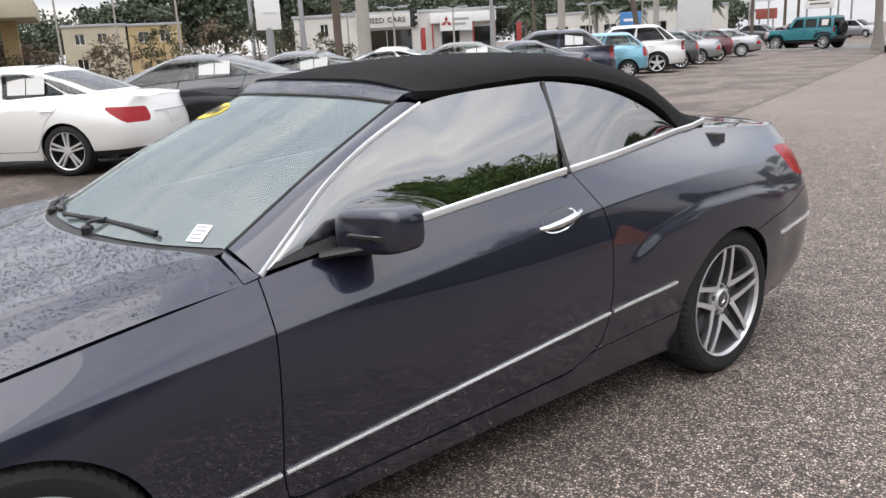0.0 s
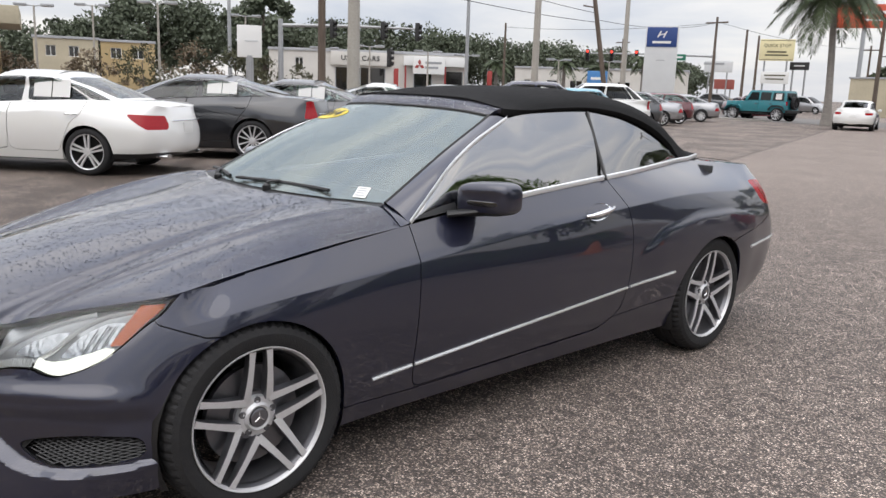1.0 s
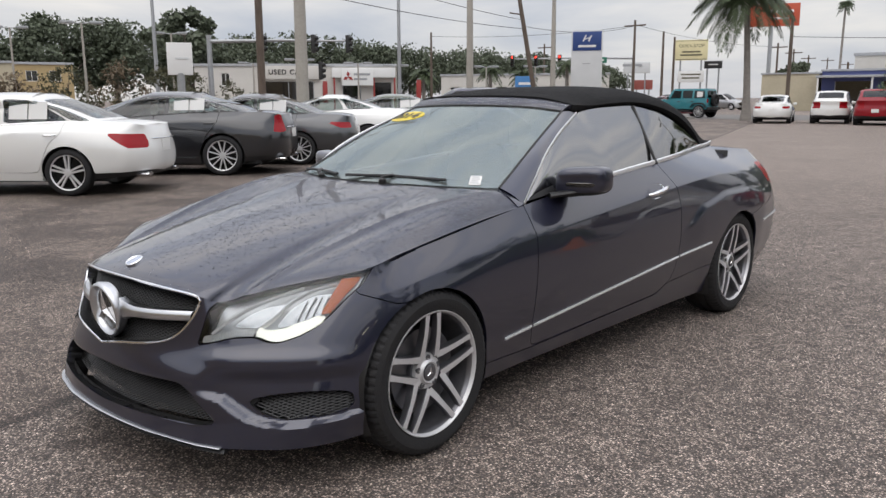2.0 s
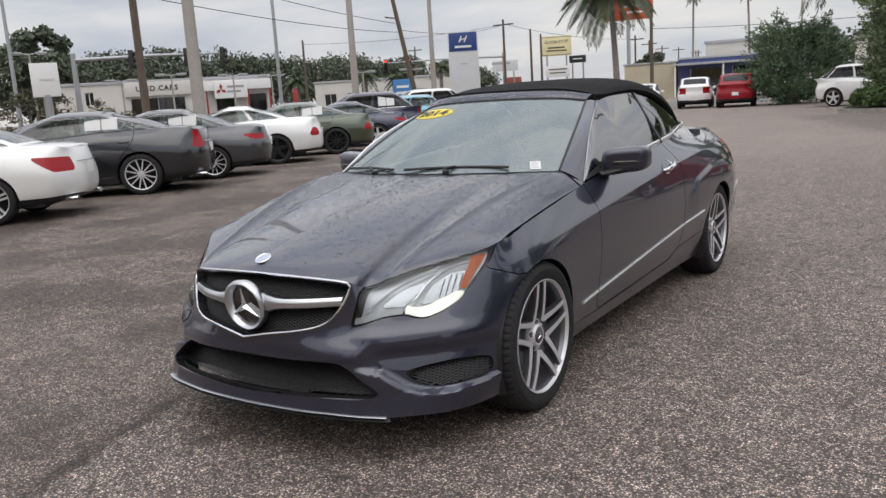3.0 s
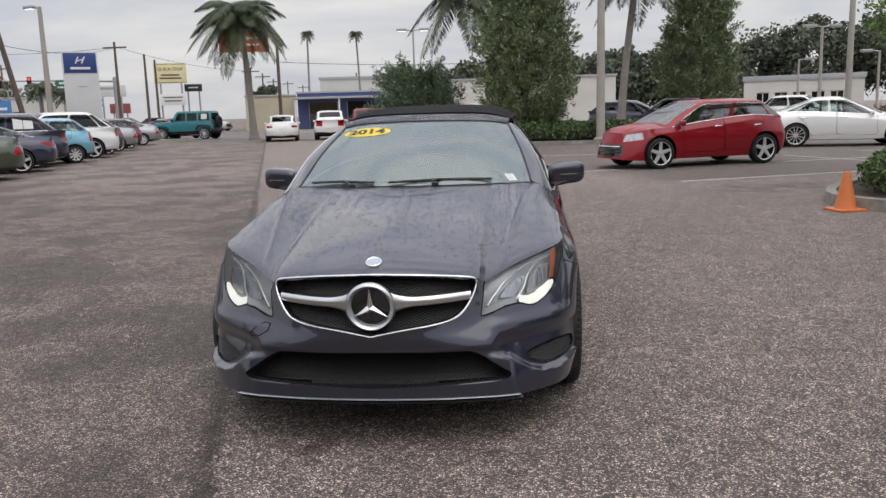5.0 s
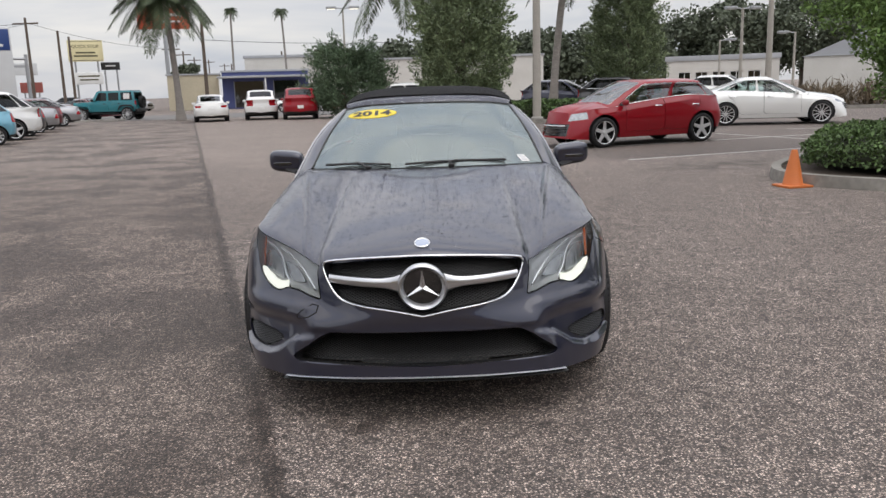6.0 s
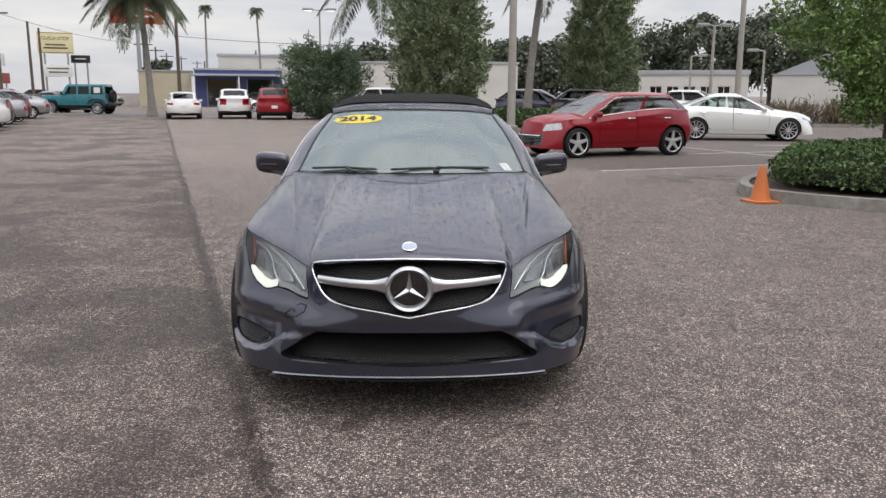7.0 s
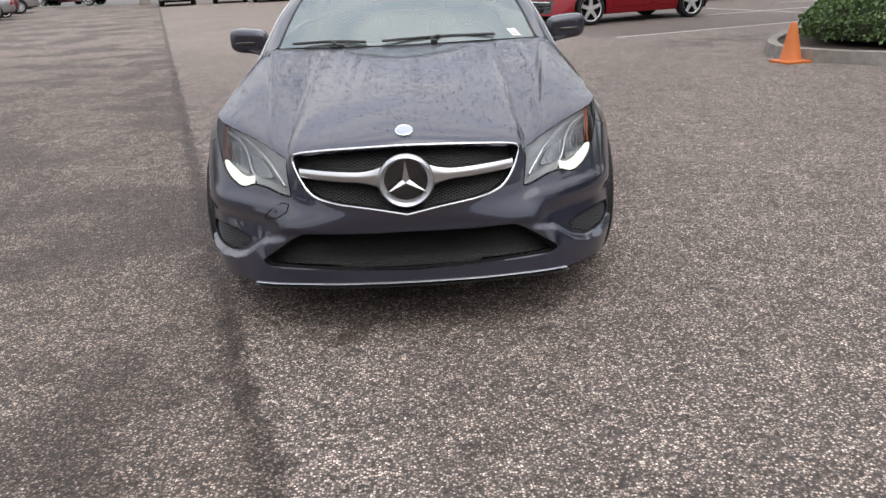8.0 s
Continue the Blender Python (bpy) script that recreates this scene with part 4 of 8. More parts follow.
# wing bar with ring and three-armed emblem
sx_ = np.linspace(.085, .402, 14)
wz = np.interp(sx_, [.085, .13, .402], [.594, .596, .603])
wh = np.interp(sx_, [.085, .12, .17, .402], [.045, .030, .0205, .0185])
wc = at_front(sx_, wz)
wc[:, 1] += np.interp(sx_, [.085, .402], [.0, .012])
sec = []
for c, h in zip(wc, wh):
    sec.append([c + (0, dy, dz * h) for dy, dz in ((.02, 1), (-.004, .95), (-.013, .45), (-.015, -.1), (-.010, -.75), (.0, -1), (.03, -.9))])
P = np.array(sec)
wV_, wF_ = grid_mesh(P)
if vnormals(wV_, wF_)[:, 1].mean() > 0:
    wF_ = [tuple(reversed(f)) for f in wF_]
both("grille_bar", (wV_, wF_), M_SILVER, "satin silver grille bar")
EMB = pose(0, -.822, .582, 8, 0, 0)
emblem = link_mesh("emblem_ring", *moved(lathe([(.03, .072), (.012, .079), (-.004, .0825), (-.014, .0945), (-.010, .1020), (.004, .1045), (.03, .097)], 64, "y"), EMB), M_SILVER, hero, "silver ring emblem", angle=60)
link_mesh("emblem_disc", *moved(lathe([(.012, .080), (.010, .04), (.010, .001)], 48, "y"), EMB), M_GLOSS, hero, "gloss black emblem disc")
for k in range(3):
    a = 120 * k
    V3 = np.array([(0, -.016, .0), (-.0125, -.002, .0072), (0, -.005, .083), (.0125, -.002, .0072), (-.0125, .010, .0072), (0, .010, .083), (.0125, .010, .0072), (0, .01, 0)])
    F3 = [(0, 1, 2), (0, 2, 3), (1, 4, 5, 2), (3, 2, 5, 6)]
    F3 = [tuple(reversed(f)) for f in F3]
    link_mesh("emblem_arm", *moved(moved((V3, F3), pose(0, 0, 0, 0, a, 0)), EMB), M_CHROME, hero, "bright emblem arm", smooth=False)
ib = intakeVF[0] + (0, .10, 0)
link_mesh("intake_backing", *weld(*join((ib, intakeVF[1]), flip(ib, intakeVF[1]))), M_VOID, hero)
mesh_insert("intake_lattice", INTAKE, .068, .020, .0018, hero)
iw, iwF = rim(*intakeVF, .095)
iwF = iwF[:len(intakeVF[1])] + [f for f in iwF[len(intakeVF[1]):] if max(iw[k][0] for k in f) > .004]
link_mesh("intake_wall", *join((iw, iwF[len(intakeVF[1]):]), flip(iw, iwF[len(intakeVF[1]):])), M_BLACK, hero)
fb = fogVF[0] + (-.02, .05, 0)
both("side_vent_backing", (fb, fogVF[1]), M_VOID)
mesh_insert("side_vent_lattice", FOG, .028, .021, .0025, hero, .3)
mesh_insert("side_vent_lattice", FOG, .028, .021, .0025, hero, -1.0, -.3)
fw, fwF = rim(*fogVF, .05)
both("side_vent_wall", (fw, fwF[len(fogVF[1]):]), M_BLACK)
lipx = np.linspace(-.60, .60, 60)
lip = crom(np.array(G_SILL), np.interp(np.abs(lipx), [g[0] for g in G_SILL[:6]], range(6)), (True, False))
lip[:, 0] = lipx
link_mesh("front_lip", *tube(lip + (0, -.006, .003), (.008, .0022), 8), M_SILVER, front_bumper, "thin bright strip along the bumper lip")
lip2 = lip + (0, .02, -.012)
link_mesh("front_splitter", *tube(lip2, (.03, .008), 8), M_BLACK, front_bumper, "black lower lip")
# washer cover outline and bonnet badge
wc_ = at_front([.452, .478, .532, .552, .548, .50, .462], [.490, .494, .462, .440, .428, .440, .462])
link_mesh("washer_cover", *tube(np.vstack([wc_, wc_[:1]]) * (-1, 1, 1) + (0, -.0015, 0), .0022, 6, False), M_VOID, front_bumper, "washer nozzle cover seam")
link_mesh("bonnet_badge", *moved(lathe([(-.004, .031), (.003, .031), (.005, .027), (.006, .0)], 32, "z"), pose(0, -.700, .744, 24, 0, 0)), M_BLUE_BADGE, hero, "small round bonnet badge")
link_mesh("badge_rim", *moved(lathe([(-.004, .034), (.004, .034), (.0065, .031), (.004, .028)], 32, "z"), pose(0, -.700, .744, 24, 0, 0)), M_CHROME, hero)

# tail lamps
both("tail_lamp", rim(*tailVF, .03), M_REDLENS, "red wrap-round tail lamp")

# cowl, wipers
cow = strip(rear_edge[:100] + (0, -.002, -.012), np.stack([np.interp(rear_edge[:100, 0], ws_base[:, 0], ws_base[:, k]) for k in range(3)], 1) + (0, .012, .0), 0, 4)
cV, cF = weld(*join(grid_mesh(cow), flip(*grid_mesh(cow))), 2e-4)
if vnormals(cV, cF)[:, 2].mean() < 0:
    cF = [tuple(reversed(f)) for f in cF]
link_mesh("cowl", cV, cF, M_BLACK, hero, "black plastic scuttle below the windscreen")


def wiper(pivot, tip0, tip1, elbow):
    base = link_mesh("wiper", *tube(curve([pivot, elbow, (np.array(tip0) + tip1) / 2 + (0, 0, .012)], 10), (.010, .006), 8), M_BLACK, hero, "black wiper arm")
    bl = curve([tip0, (np.array(tip0) + tip1) / 2 + (0, 0, .006), tip1], 16)
    link_mesh("wiper_blade", *tube(bl, (.008, .007), 6), M_BLACK, base)
    link_mesh("wiper_hub", *moved(lathe([(-.01, .018), (.014, .018), (.02, .012), (.02, 0)], 16, "z"), pose(*pivot)), M_BLACK, base)


wiper((.14, .452, .955), (-.12, .458, .976), (.45, .546, .979), (.13, .462, .980))
wiper((-.33, .478, .950), (-.58, .584, .972), (-.20, .470, .975), (-.36, .488, .976))

# stickers on the screen, sensor box
def on_screen(x, t):
    """Point of the windscreen at |x| (metres) and t from base (0) to top (1)."""
    k = int(round(t * (NW - 1)))
    row = W[:, k]
    return np.array([x, np.interp(abs(x), row[:, 0], row[:, 1]), np.interp(abs(x), row[:, 0], row[:, 2])])


ov = np.linspace(0, 2 * np.pi, 40, endpoint=False)


def screen_frame(x, t):
    c = on_screen(x, t)
    a_ = on_screen(x + .08, t) - on_screen(x - .08, t)
    b_ = on_screen(x, min(t + .08, 1)) - on_screen(x, t - .08 if t > .1 else 0)
    a_ = a_ / np.linalg.norm(a_)
    n_ = np.cross(a_, b_)
    n_ = n_ / np.linalg.norm(n_)
    return c, a_, np.cross(n_, a_), n_


SCREEN_L = 0.84


def on_glass(x, t, dx, dz, off):
    """Point at (dx, dz) metres from the place (x, t) of the windscreen, off above it."""
    c, _, _, n_ = screen_frame(x + dx, min(max(t + dz / SCREEN_L, .02), .98))
    tt = min(max(t + dz / SCREEN_L, 0), 1) * (NW - 1)
    k = min(int(tt), NW - 2)
    f_ = tt - k
    row = W[:, k] * (1 - f_) + W[:, k + 1] * f_
    c = np.array([x + dx, np.interp(abs(x + dx), row[:, 0], row[:, 1]), np.interp(abs(x + dx), row[:, 0], row[:, 2])])
    return c + n_ * off


nn = len(ov)
rings = [[on_glass(-.352, .83, .158 * r_ * np.cos(q), .070 * r_ * np.sin(q), .0025) for q in ov] for r_ in (1.0, .66, .33)]
ovV = [p_ for r_ in rings for p_ in r_] + [on_glass(-.352, .83, 0, 0, .0025)] + [on_glass(-.352, .83, .158 * np.cos(q), .070 * np.sin(q), .0008) for q in ov]
ovF = [(r_ * nn + k, r_ * nn + (k + 1) % nn, (r_ + 1) * nn + (k + 1) % nn, (r_ + 1) * nn + k) for r_ in range(2) for k in range(nn)]
ovF += [(2 * nn + k, 2 * nn + (k + 1) % nn, 3 * nn) for k in range(nn)] + [(3 * nn + 1 + k, 3 * nn + 1 + (k + 1) % nn, (k + 1) % nn, k) for k in range(nn)]
sticker = link_mesh("year_sticker", ovV, ovF, M_YELLOW, None, angle=60)
tagged(sticker, "yellow oval year sticker with black digits on the windscreen", "sticker")


def text_mesh(body, size, m, mat, parent, name="lettering", label="", extrude=.0008, bold=0.0, spacing=1.0):
    cu = bpy.data.curves.new(name, "FONT")
    cu.body, cu.size, cu.align_x, cu.align_y, cu.extrude, cu.offset, cu.space_character = body, size, "CENTER", "CENTER", extrude, bold, spacing
    tmp = bpy.data.objects.new(name, cu)
    me = bpy.data.meshes.new_from_object(tmp)
    bpy.data.objects.remove(tmp)
    me.materials.append(mat)
    ob = new(name, me)
    ob.matrix_world = m
    if parent is not None:
        ob.parent = parent
        ob.matrix_parent_inverse = parent.matrix_world.inverted()
    if label:
        tagged(ob, label)
    return ob


digits = text_mesh("2014", .105, Matrix(), M_INK, sticker, "year_digits", "black digits", bold=.004)
for v_ in digits.data.vertices:
    v_.co = Vector(on_glass(-.352, .83, v_.co.x * 1.15, v_.co.y * .95, .0035 + max(0, v_.co.z)))
vc, ux, uz, un = screen_frame(.555, .085)
vq = [vc + un * .003 + ux * a_ + uz * b_ for a_, b_ in ((-.026, -.034), (.026, -.034), (.026, .034), (-.026, .034))]
vq += [p_ - un * .002 for p_ in vq]
QF = [(0, 1, 2, 3), (7, 6, 5, 4), (0, 4, 5, 1), (1, 5, 6, 2), (2, 6, 7, 3), (3, 7, 4, 0)]
vin = link_mesh("paper_label", vq, QF, M_WHITE, None, smooth=False)
tagged(vin, "small white printed paper label inside the windscreen", "label")
for k in range(4):
    b0 = vc + un * .0038 + uz * (.024 - .015 * k)
    q4 = [b0 + ux * a_ + uz * b_ for a_, b_ in ((-.02, -.003), (.012 + .006 * (k % 2), -.003), (.012 + .006 * (k % 2), .003), (-.02, .003))]
    link_mesh("print_bar", q4 + [p_ - un * .001 for p_ in q4], QF, material("grey_print", (.35, .36, .38), .6) if k == 0 else bpy.data.materials["grey_print"], vin, smooth=False)
sb = on_screen(.02, .88)
link_mesh("sensor_box", *moved(ellipsoid((0, 0, 0), (.10, .055, .03), 20, 12, 3.5), pose(sb[0], sb[1] + .035, sb[2] - .035, 28, 0, 0)), M_DASH, hero, "dark sensor housing behind the windscreen")
rm = on_screen(0, .80)
link_mesh("inner_mirror", *ellipsoid((0, rm[1] + .13, rm[2] - .045), (.12, .018, .035), 20, 10, 3), M_DASH, hero)

# interior
dashV = np.array([[(x, y, z) for x in np.linspace(-.66, .66, 14)] for y, z in ((.60, .925), (.75, .945), (.92, .935), (1.02, .90), (1.06, .82), (1.05, .6), (1.0, .4))])
dashV[0, :, 1] = np.interp(np.abs(dashV[0, :, 0]), ws_base[:, 0], ws_base[:, 1]) + .02
dV_, dF_ = grid_mesh(dashV)
link_mesh("dashboard", *rim(dV_, [tuple(reversed(f)) for f in dF_] if vnormals(dV_, dF_)[:, 2].mean() < 0 else dF_, .02), M_DASH, hero, "dark dashboard")
link_mesh("steering_wheel", *moved(tube([(.185 * np.cos(q), 0, .185 * np.sin(q)) for q in np.linspace(0, 2 * np.pi, 33)], .014, 8, False), pose(.37, 1.17, .82, -25, 0, 0)), M_DASH, hero)
for yy, zz in ((1.62, .0), (2.32, .02)):
    for sx in (-1, 1):
        seat = link_mesh("seat", *join(moved(ellipsoid((0, 0, 0), (.25, .07, .36), 20, 14, 3.2), pose(sx * .37, yy + .10, .72 + zz, -14, 0, 0)), ellipsoid((sx * .37, yy - .2, .42 + zz), (.26, .30, .09), 18, 10, 3.2)), M_LEATHER, hero, "grey leather seat")
        link_mesh("headrest", *moved(ellipsoid((0, 0, 0), (.135, .055, .09), 16, 10, 3), pose(sx * .37, yy + .20, 1.10 + zz * .5, -12, 0, 0)), M_LEATHER, seat)
link_mesh("cabin_floor", *box(-.74, .74, .9, 3.05, .28, .32, .01), M_VOID, hero)
link_mesh("rear_bulkhead", *box(-.70, .70, 2.95, 3.0, .3, 1.0, .01), M_DASH, hero)

# exhaust, number-plate recess stay unseen; rain drops
M_WATER = bpy.data.materials.new("rain_water")
M_WATER.use_nodes = True
_p = M_WATER.node_tree.nodes["Principled BSDF"]
_p.inputs["Base Color"].default_value = (.9, .92, .94, 1)
_p.inputs["Transmission Weight"].default_value, _p.inputs["IOR"].default_value, _p.inputs["Roughness"].default_value = 1.0, 1.33, 0.0


def value_noise(x, y, seed):
    """Smooth random field in 0..1."""
    T = np.random.default_rng(seed).random((256, 256))
    i, j = np.floor(x).astype(int), np.floor(y).astype(int)
    f, g = soft(x - i), soft(y - j)
    i, j = i % 255, j % 255
    return (T[i, j] * (1 - f) + T[i + 1, j] * f) * (1 - g) + (T[i, j + 1] * (1 - f) + T[i + 1, j + 1] * f) * g


def drops(name, P, count, r0, r1, label, keep=None, flat=.5, lift=0.0, seed=1):
    """Rain beads scattered over both halves of a grid of points P; keep(a, b) gives the chance that a bead stays."""
    rng = np.random.default_rng(seed)
    n_, m_ = P.shape[:2]
    N_ = np.cross(np.gradient(P, axis=0), np.gradient(P, axis=1))
    N_ /= np.maximum(np.linalg.norm(N_, axis=2), 1e-12)[..., None]
    if N_[..., 2].mean() < 0:
        N_ = -N_
    a, b, c, k, s_ = rng.random((5, count))
    if keep is not None:
        ok = k < keep(np.where(s_ < .5, a, -a), b)
        a, b, c, s_ = a[ok], b[ok], c[ok], s_[ok]
    i, j = a * .99 * (n_ - 1.001), (b * .985 + .01) * (m_ - 1.001)
    i0, j0 = i.astype(int), j.astype(int)
    fi, fj = (i - i0)[:, None], (j - j0)[:, None]
    C = P[i0, j0] * (1 - fi) * (1 - fj) + P[i0 + 1, j0] * fi * (1 - fj) + P[i0, j0 + 1] * (1 - fi) * fj + P[i0 + 1, j0 + 1] * fi * fj
    Nn = N_[i0, j0]
    side = np.where(s_ < .5, 1.0, -1.0)[:, None] * np.array([1.0, 0, 0]) + np.array([0, 1.0, 1.0])
    C, Nn = C * side, Nn * side
    C = C + Nn * lift
    r = (r0 + (r1 - r0) * c ** 2.2)[:, None]
    t1 = np.cross(Nn, (0.3, 1, 0.1))
    t1 /= np.linalg.norm(t1, axis=1)[:, None]
    t2 = np.cross(Nn, t1)
    rings = []
    for q in np.linspace(0, 2 * np.pi, 6, endpoint=False):
        w_ = r * (1 + .25 * np.sin(q * 2 + c * 9))[:, None]
        rings.append(C + (t1 * np.cos(q) + t2 * np.sin(q)) * w_)
    V_ = np.stack(rings + [C + Nn * r * flat], 1).reshape(-1, 3)
    base = (np.arange(len(C)) * 7)[:, None, None]
    F_ = (base + np.array([(q, (q + 1) % 6, 6) for q in range(6)])[None]).reshape(-1, 3)
    ob = link_mesh(name, V_, F_.tolist(), M_WATER, None, angle=180)
    return tagged(ob, label, "water drops", kind="stuff")


def bonnet_keep(a, b):
    """Beads crowd towards the windscreen and stand in run-off streaks."""
    streak = value_noise(a * 60 + 80, b * 1.5, 3)
    patch = value_noise(a * 5 + 20, b * 4, 8)
    return (.06 + .80 * b ** .9) * (.22 + .95 * streak) * (.50 + .75 * patch)


drops("bonnet_rain_drops", B, 62000, .0013, .0041, "clear rain beads scattered over the bonnet", bonnet_keep, seed=3)
drops("windscreen_rain_drops", W, 1500, .0010, .0026, "fine rain beads on the windscreen", lift=.0012, seed=4)
drops("header_rain_drops", hdr, 1900, .0014, .0042, "rain beads on the windscreen header", lift=.0012, seed=5)


# ---------- ground ----------
def ground_material():
    """Exposed-aggregate asphalt: pale and dark chips, damp stains, an older lane beyond a tarred seam."""
    m = bpy.data.materials.new("exposed_aggregate_asphalt")
    m.use_nodes = True
    n, l = m.node_tree.nodes, m.node_tree.links
    p = n["Principled BSDF"]

    def node(kind, **kw):
        q = n.new(kind)
        for k, v in kw.items():
            q.inputs[k].default_value = v
        return q

    def math_(op, a, b=0.0, clamp=False):
        q = n.new("ShaderNodeMath")
        q.operation, q.use_clamp = op, clamp
        for s, v in zip(q.inputs, (a, b)):
            if isinstance(v, (int, float)):
                s.default_value = v
            else:
                l.new(v, s)
        return q.outputs[0]

    def mix(f, a, b, op="MIX"):
        q = n.new("ShaderNodeMix")
        q.data_type, q.blend_type = "RGBA", op
        for s, v in (("Factor", f), ("A", a), ("B", b)):
            if isinstance(v, (int, float)):
                q.inputs[s].default_value = v
            elif isinstance(v, tuple):
                q.inputs[s].default_value = (*v, 1)
            else:
                l.new(v, q.inputs[s])
        return q.outputs["Result"]

    tc = n.new("ShaderNodeTexCoord")
    pos = tc.outputs["Object"]
    sep = n.new("ShaderNodeSeparateXYZ")
    l.new(pos, sep.inputs["Vector"])
    x, y = sep.outputs["X"], sep.outputs["Y"]

    def noise_(scale, detail=4.0, rough=.5):
        q = node("ShaderNodeTexNoise", Scale=scale, Detail=detail, Roughness=rough)
        l.new(pos, q.inputs["Vector"])
        return q.outputs["Fac"]

    def step(v, a, b):
        q = node("ShaderNodeMapRange")
        q.interpolation_type = "SMOOTHSTEP"
        q.inputs["From Min"].default_value, q.inputs["From Max"].default_value = a, b
        l.new(v, q.inputs["Value"])
        return q.outputs["Result"]

    chips = node("ShaderNodeTexVoronoi", Scale=122.0)
    l.new(pos, chips.inputs["Vector"])
    csep = n.new("ShaderNodeSeparateColor")
    l.new(chips.outputs["Color"], csep.inputs["Color"])
    ramp_ = n.new("ShaderNodeValToRGB")
    e = ramp_.color_ramp.elements
    e[0].position, e[0].color = 0.0, (.040, .034, .030, 1)
    e[1].position, e[1].color = 1.0, (.70, .60, .515, 1)
    for at_, col in ((.35, (.158, .128, .108, 1)), (.62, (.275, .226, .190, 1)), (.85, (.45, .372, .315, 1))):
        q = ramp_.color_ramp.elements.new(at_)
        q.color = col
    l.new(csep.outputs["Red"], ramp_.inputs["Fac"])
    edge = step(chips.outputs["Distance"], .30, .62)
    base = mix(math_("MULTIPLY", edge, .9), ramp_.outputs["Color"], (.05, .046, .043))
    # clusters of pale and dark chips at larger scales
    for sc_, amt_ in ((42.0, 1.2), (15.0, 1.0), (5.0, .75)):
        sp = math_("ADD", 1.0, math_("MULTIPLY", math_("SUBTRACT", noise_(sc_, 2.0), .5), amt_ * 1.3))
        tone = n.new("ShaderNodeCombineColor")
        for k in ("Red", "Green", "Blue"):
            l.new(sp, tone.inputs[k])
        base = mix(1.0, base, tone.outputs["Color"], "MULTIPLY")
    # seam between the newer and the older surface: x = -.97 - .315 y
    wob = math_("MULTIPLY", math_("SUBTRACT", noise_(1.3, 3.0), .5), .10)
    f = math_("ADD", math_("ADD", math_("ADD", x, math_("MULTIPLY", y, .315)), .97), wob)
    old = step(f, .02, -.06)
    base = mix(math_("MULTIPLY", old, .04), base, (.150, .130, .114))
    base = mix(math_("MULTIPLY", old, 1.0), base, mix(1.0, base, (.84, .82, .80), "MULTIPLY"))
    # broad damp patches
    big = noise_(.62, 9.0, .74)
    mid_ = noise_(2.4, 8.0, .78)
    damp = math_("MULTIPLY", step(big, .485, .535), math_("ADD", .20, math_("MULTIPLY", old, .62)))
    damp2 = math_("MULTIPLY", step(mid_, .51, .58), math_("ADD", .14, math_("MULTIPLY", old, .42)))
    wet = math_("MAXIMUM", damp, damp2)
    seam_d = math_("ABSOLUTE", math_("ADD", f, math_("ADD", math_("MULTIPLY", math_("SUBTRACT", noise_(9.0, 4.0), .5), .10), math_("MULTIPLY", math_("SUBTRACT", noise_(48.0, 2.0), .5), .12))))
    seam = math_("MULTIPLY", step(seam_d, .07, .02), math_("ADD", .70, math_("MULTIPLY", step(noise_(1.7, 3.0), .42, .58), .30)))
    runoff = math_("MULTIPLY", step(math_("ABSOLUTE", math_("ADD", f, .22)), .42, .05), math_("MULTIPLY", step(noise_(2.4, 7.0, .72), .48, .58), .36))
    wet = math_("MAXIMUM", math_("MAXIMUM", wet, seam), runoff)
    # drips below the nose
    for cx, cy, r in ((-.26, -.90, .075), (-.39, -.85, .045), (-.20, -.80, .03), (1.9, 2.6, .05), (2.6, 1.1, .06)):
        v1 = node("ShaderNodeVectorMath")
        v1.operation = "DISTANCE"
        v1.inputs[1].default_value = (cx, cy, 0)
        l.new(pos, v1.inputs[0])
        d_ = math_("ADD", v1.outputs["Value"], math_("MULTIPLY", math_("SUBTRACT", noise_(14.0, 3.0), .5), .10))
        wet = math_("MAXIMUM", wet, math_("MULTIPLY", step(d_, r * 1.25, r * .5), .8))
    colour = mix(wet, base, mix(1.0, base, (.40, .375, .36), "MULTIPLY"))
    colour = mix(math_("MULTIPLY", seam, .9), colour, mix(1.0, colour, (.58, .55, .53), "MULTIPLY"))
    # darker, older asphalt in the bays beyond the lane, with an oil-dark smear before them
    bay_v = math_("ADD", math_("MULTIPLY", x, -.352), math_("MULTIPLY", y, .936))
    bay_u = math_("ADD", math_("MULTIPLY", x, .936), math_("MULTIPLY", y, .352))
    ragged = math_("MULTIPLY", math_("SUBTRACT", noise_(1.1, 5.0, .6), .5), .9)
    bay = math_("MULTIPLY", step(math_("ADD", bay_v, ragged), 8.6, 9.2), step(math_("ADD", bay_u, ragged), 6.2, 7.4))
    bay = math_("MULTIPLY", bay, step(bay_v, 27.0, 24.0))
    smear = math_("MULTIPLY", step(math_("ABSOLUTE", math_("SUBTRACT", bay_v, 7.1)), .9, .2), step(math_("ABSOLUTE", math_("SUBTRACT", bay_u, 7.6)), 1.6, .5))
    bay = math_("MAXIMUM", math_("MULTIPLY", bay, .58), math_("MULTIPLY", smear, math_("MULTIPLY", step(noise_(2.6, 6.0, .65), .42, .58), .75)))
    # far lane paler: the lightening by distance is mixed into its colour
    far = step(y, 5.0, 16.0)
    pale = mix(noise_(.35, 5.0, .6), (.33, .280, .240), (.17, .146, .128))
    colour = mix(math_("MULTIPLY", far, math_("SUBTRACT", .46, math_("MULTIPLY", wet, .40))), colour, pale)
    colour = mix(bay, colour, mix(1.0, colour, (.42, .42, .43), "MULTIPLY"))
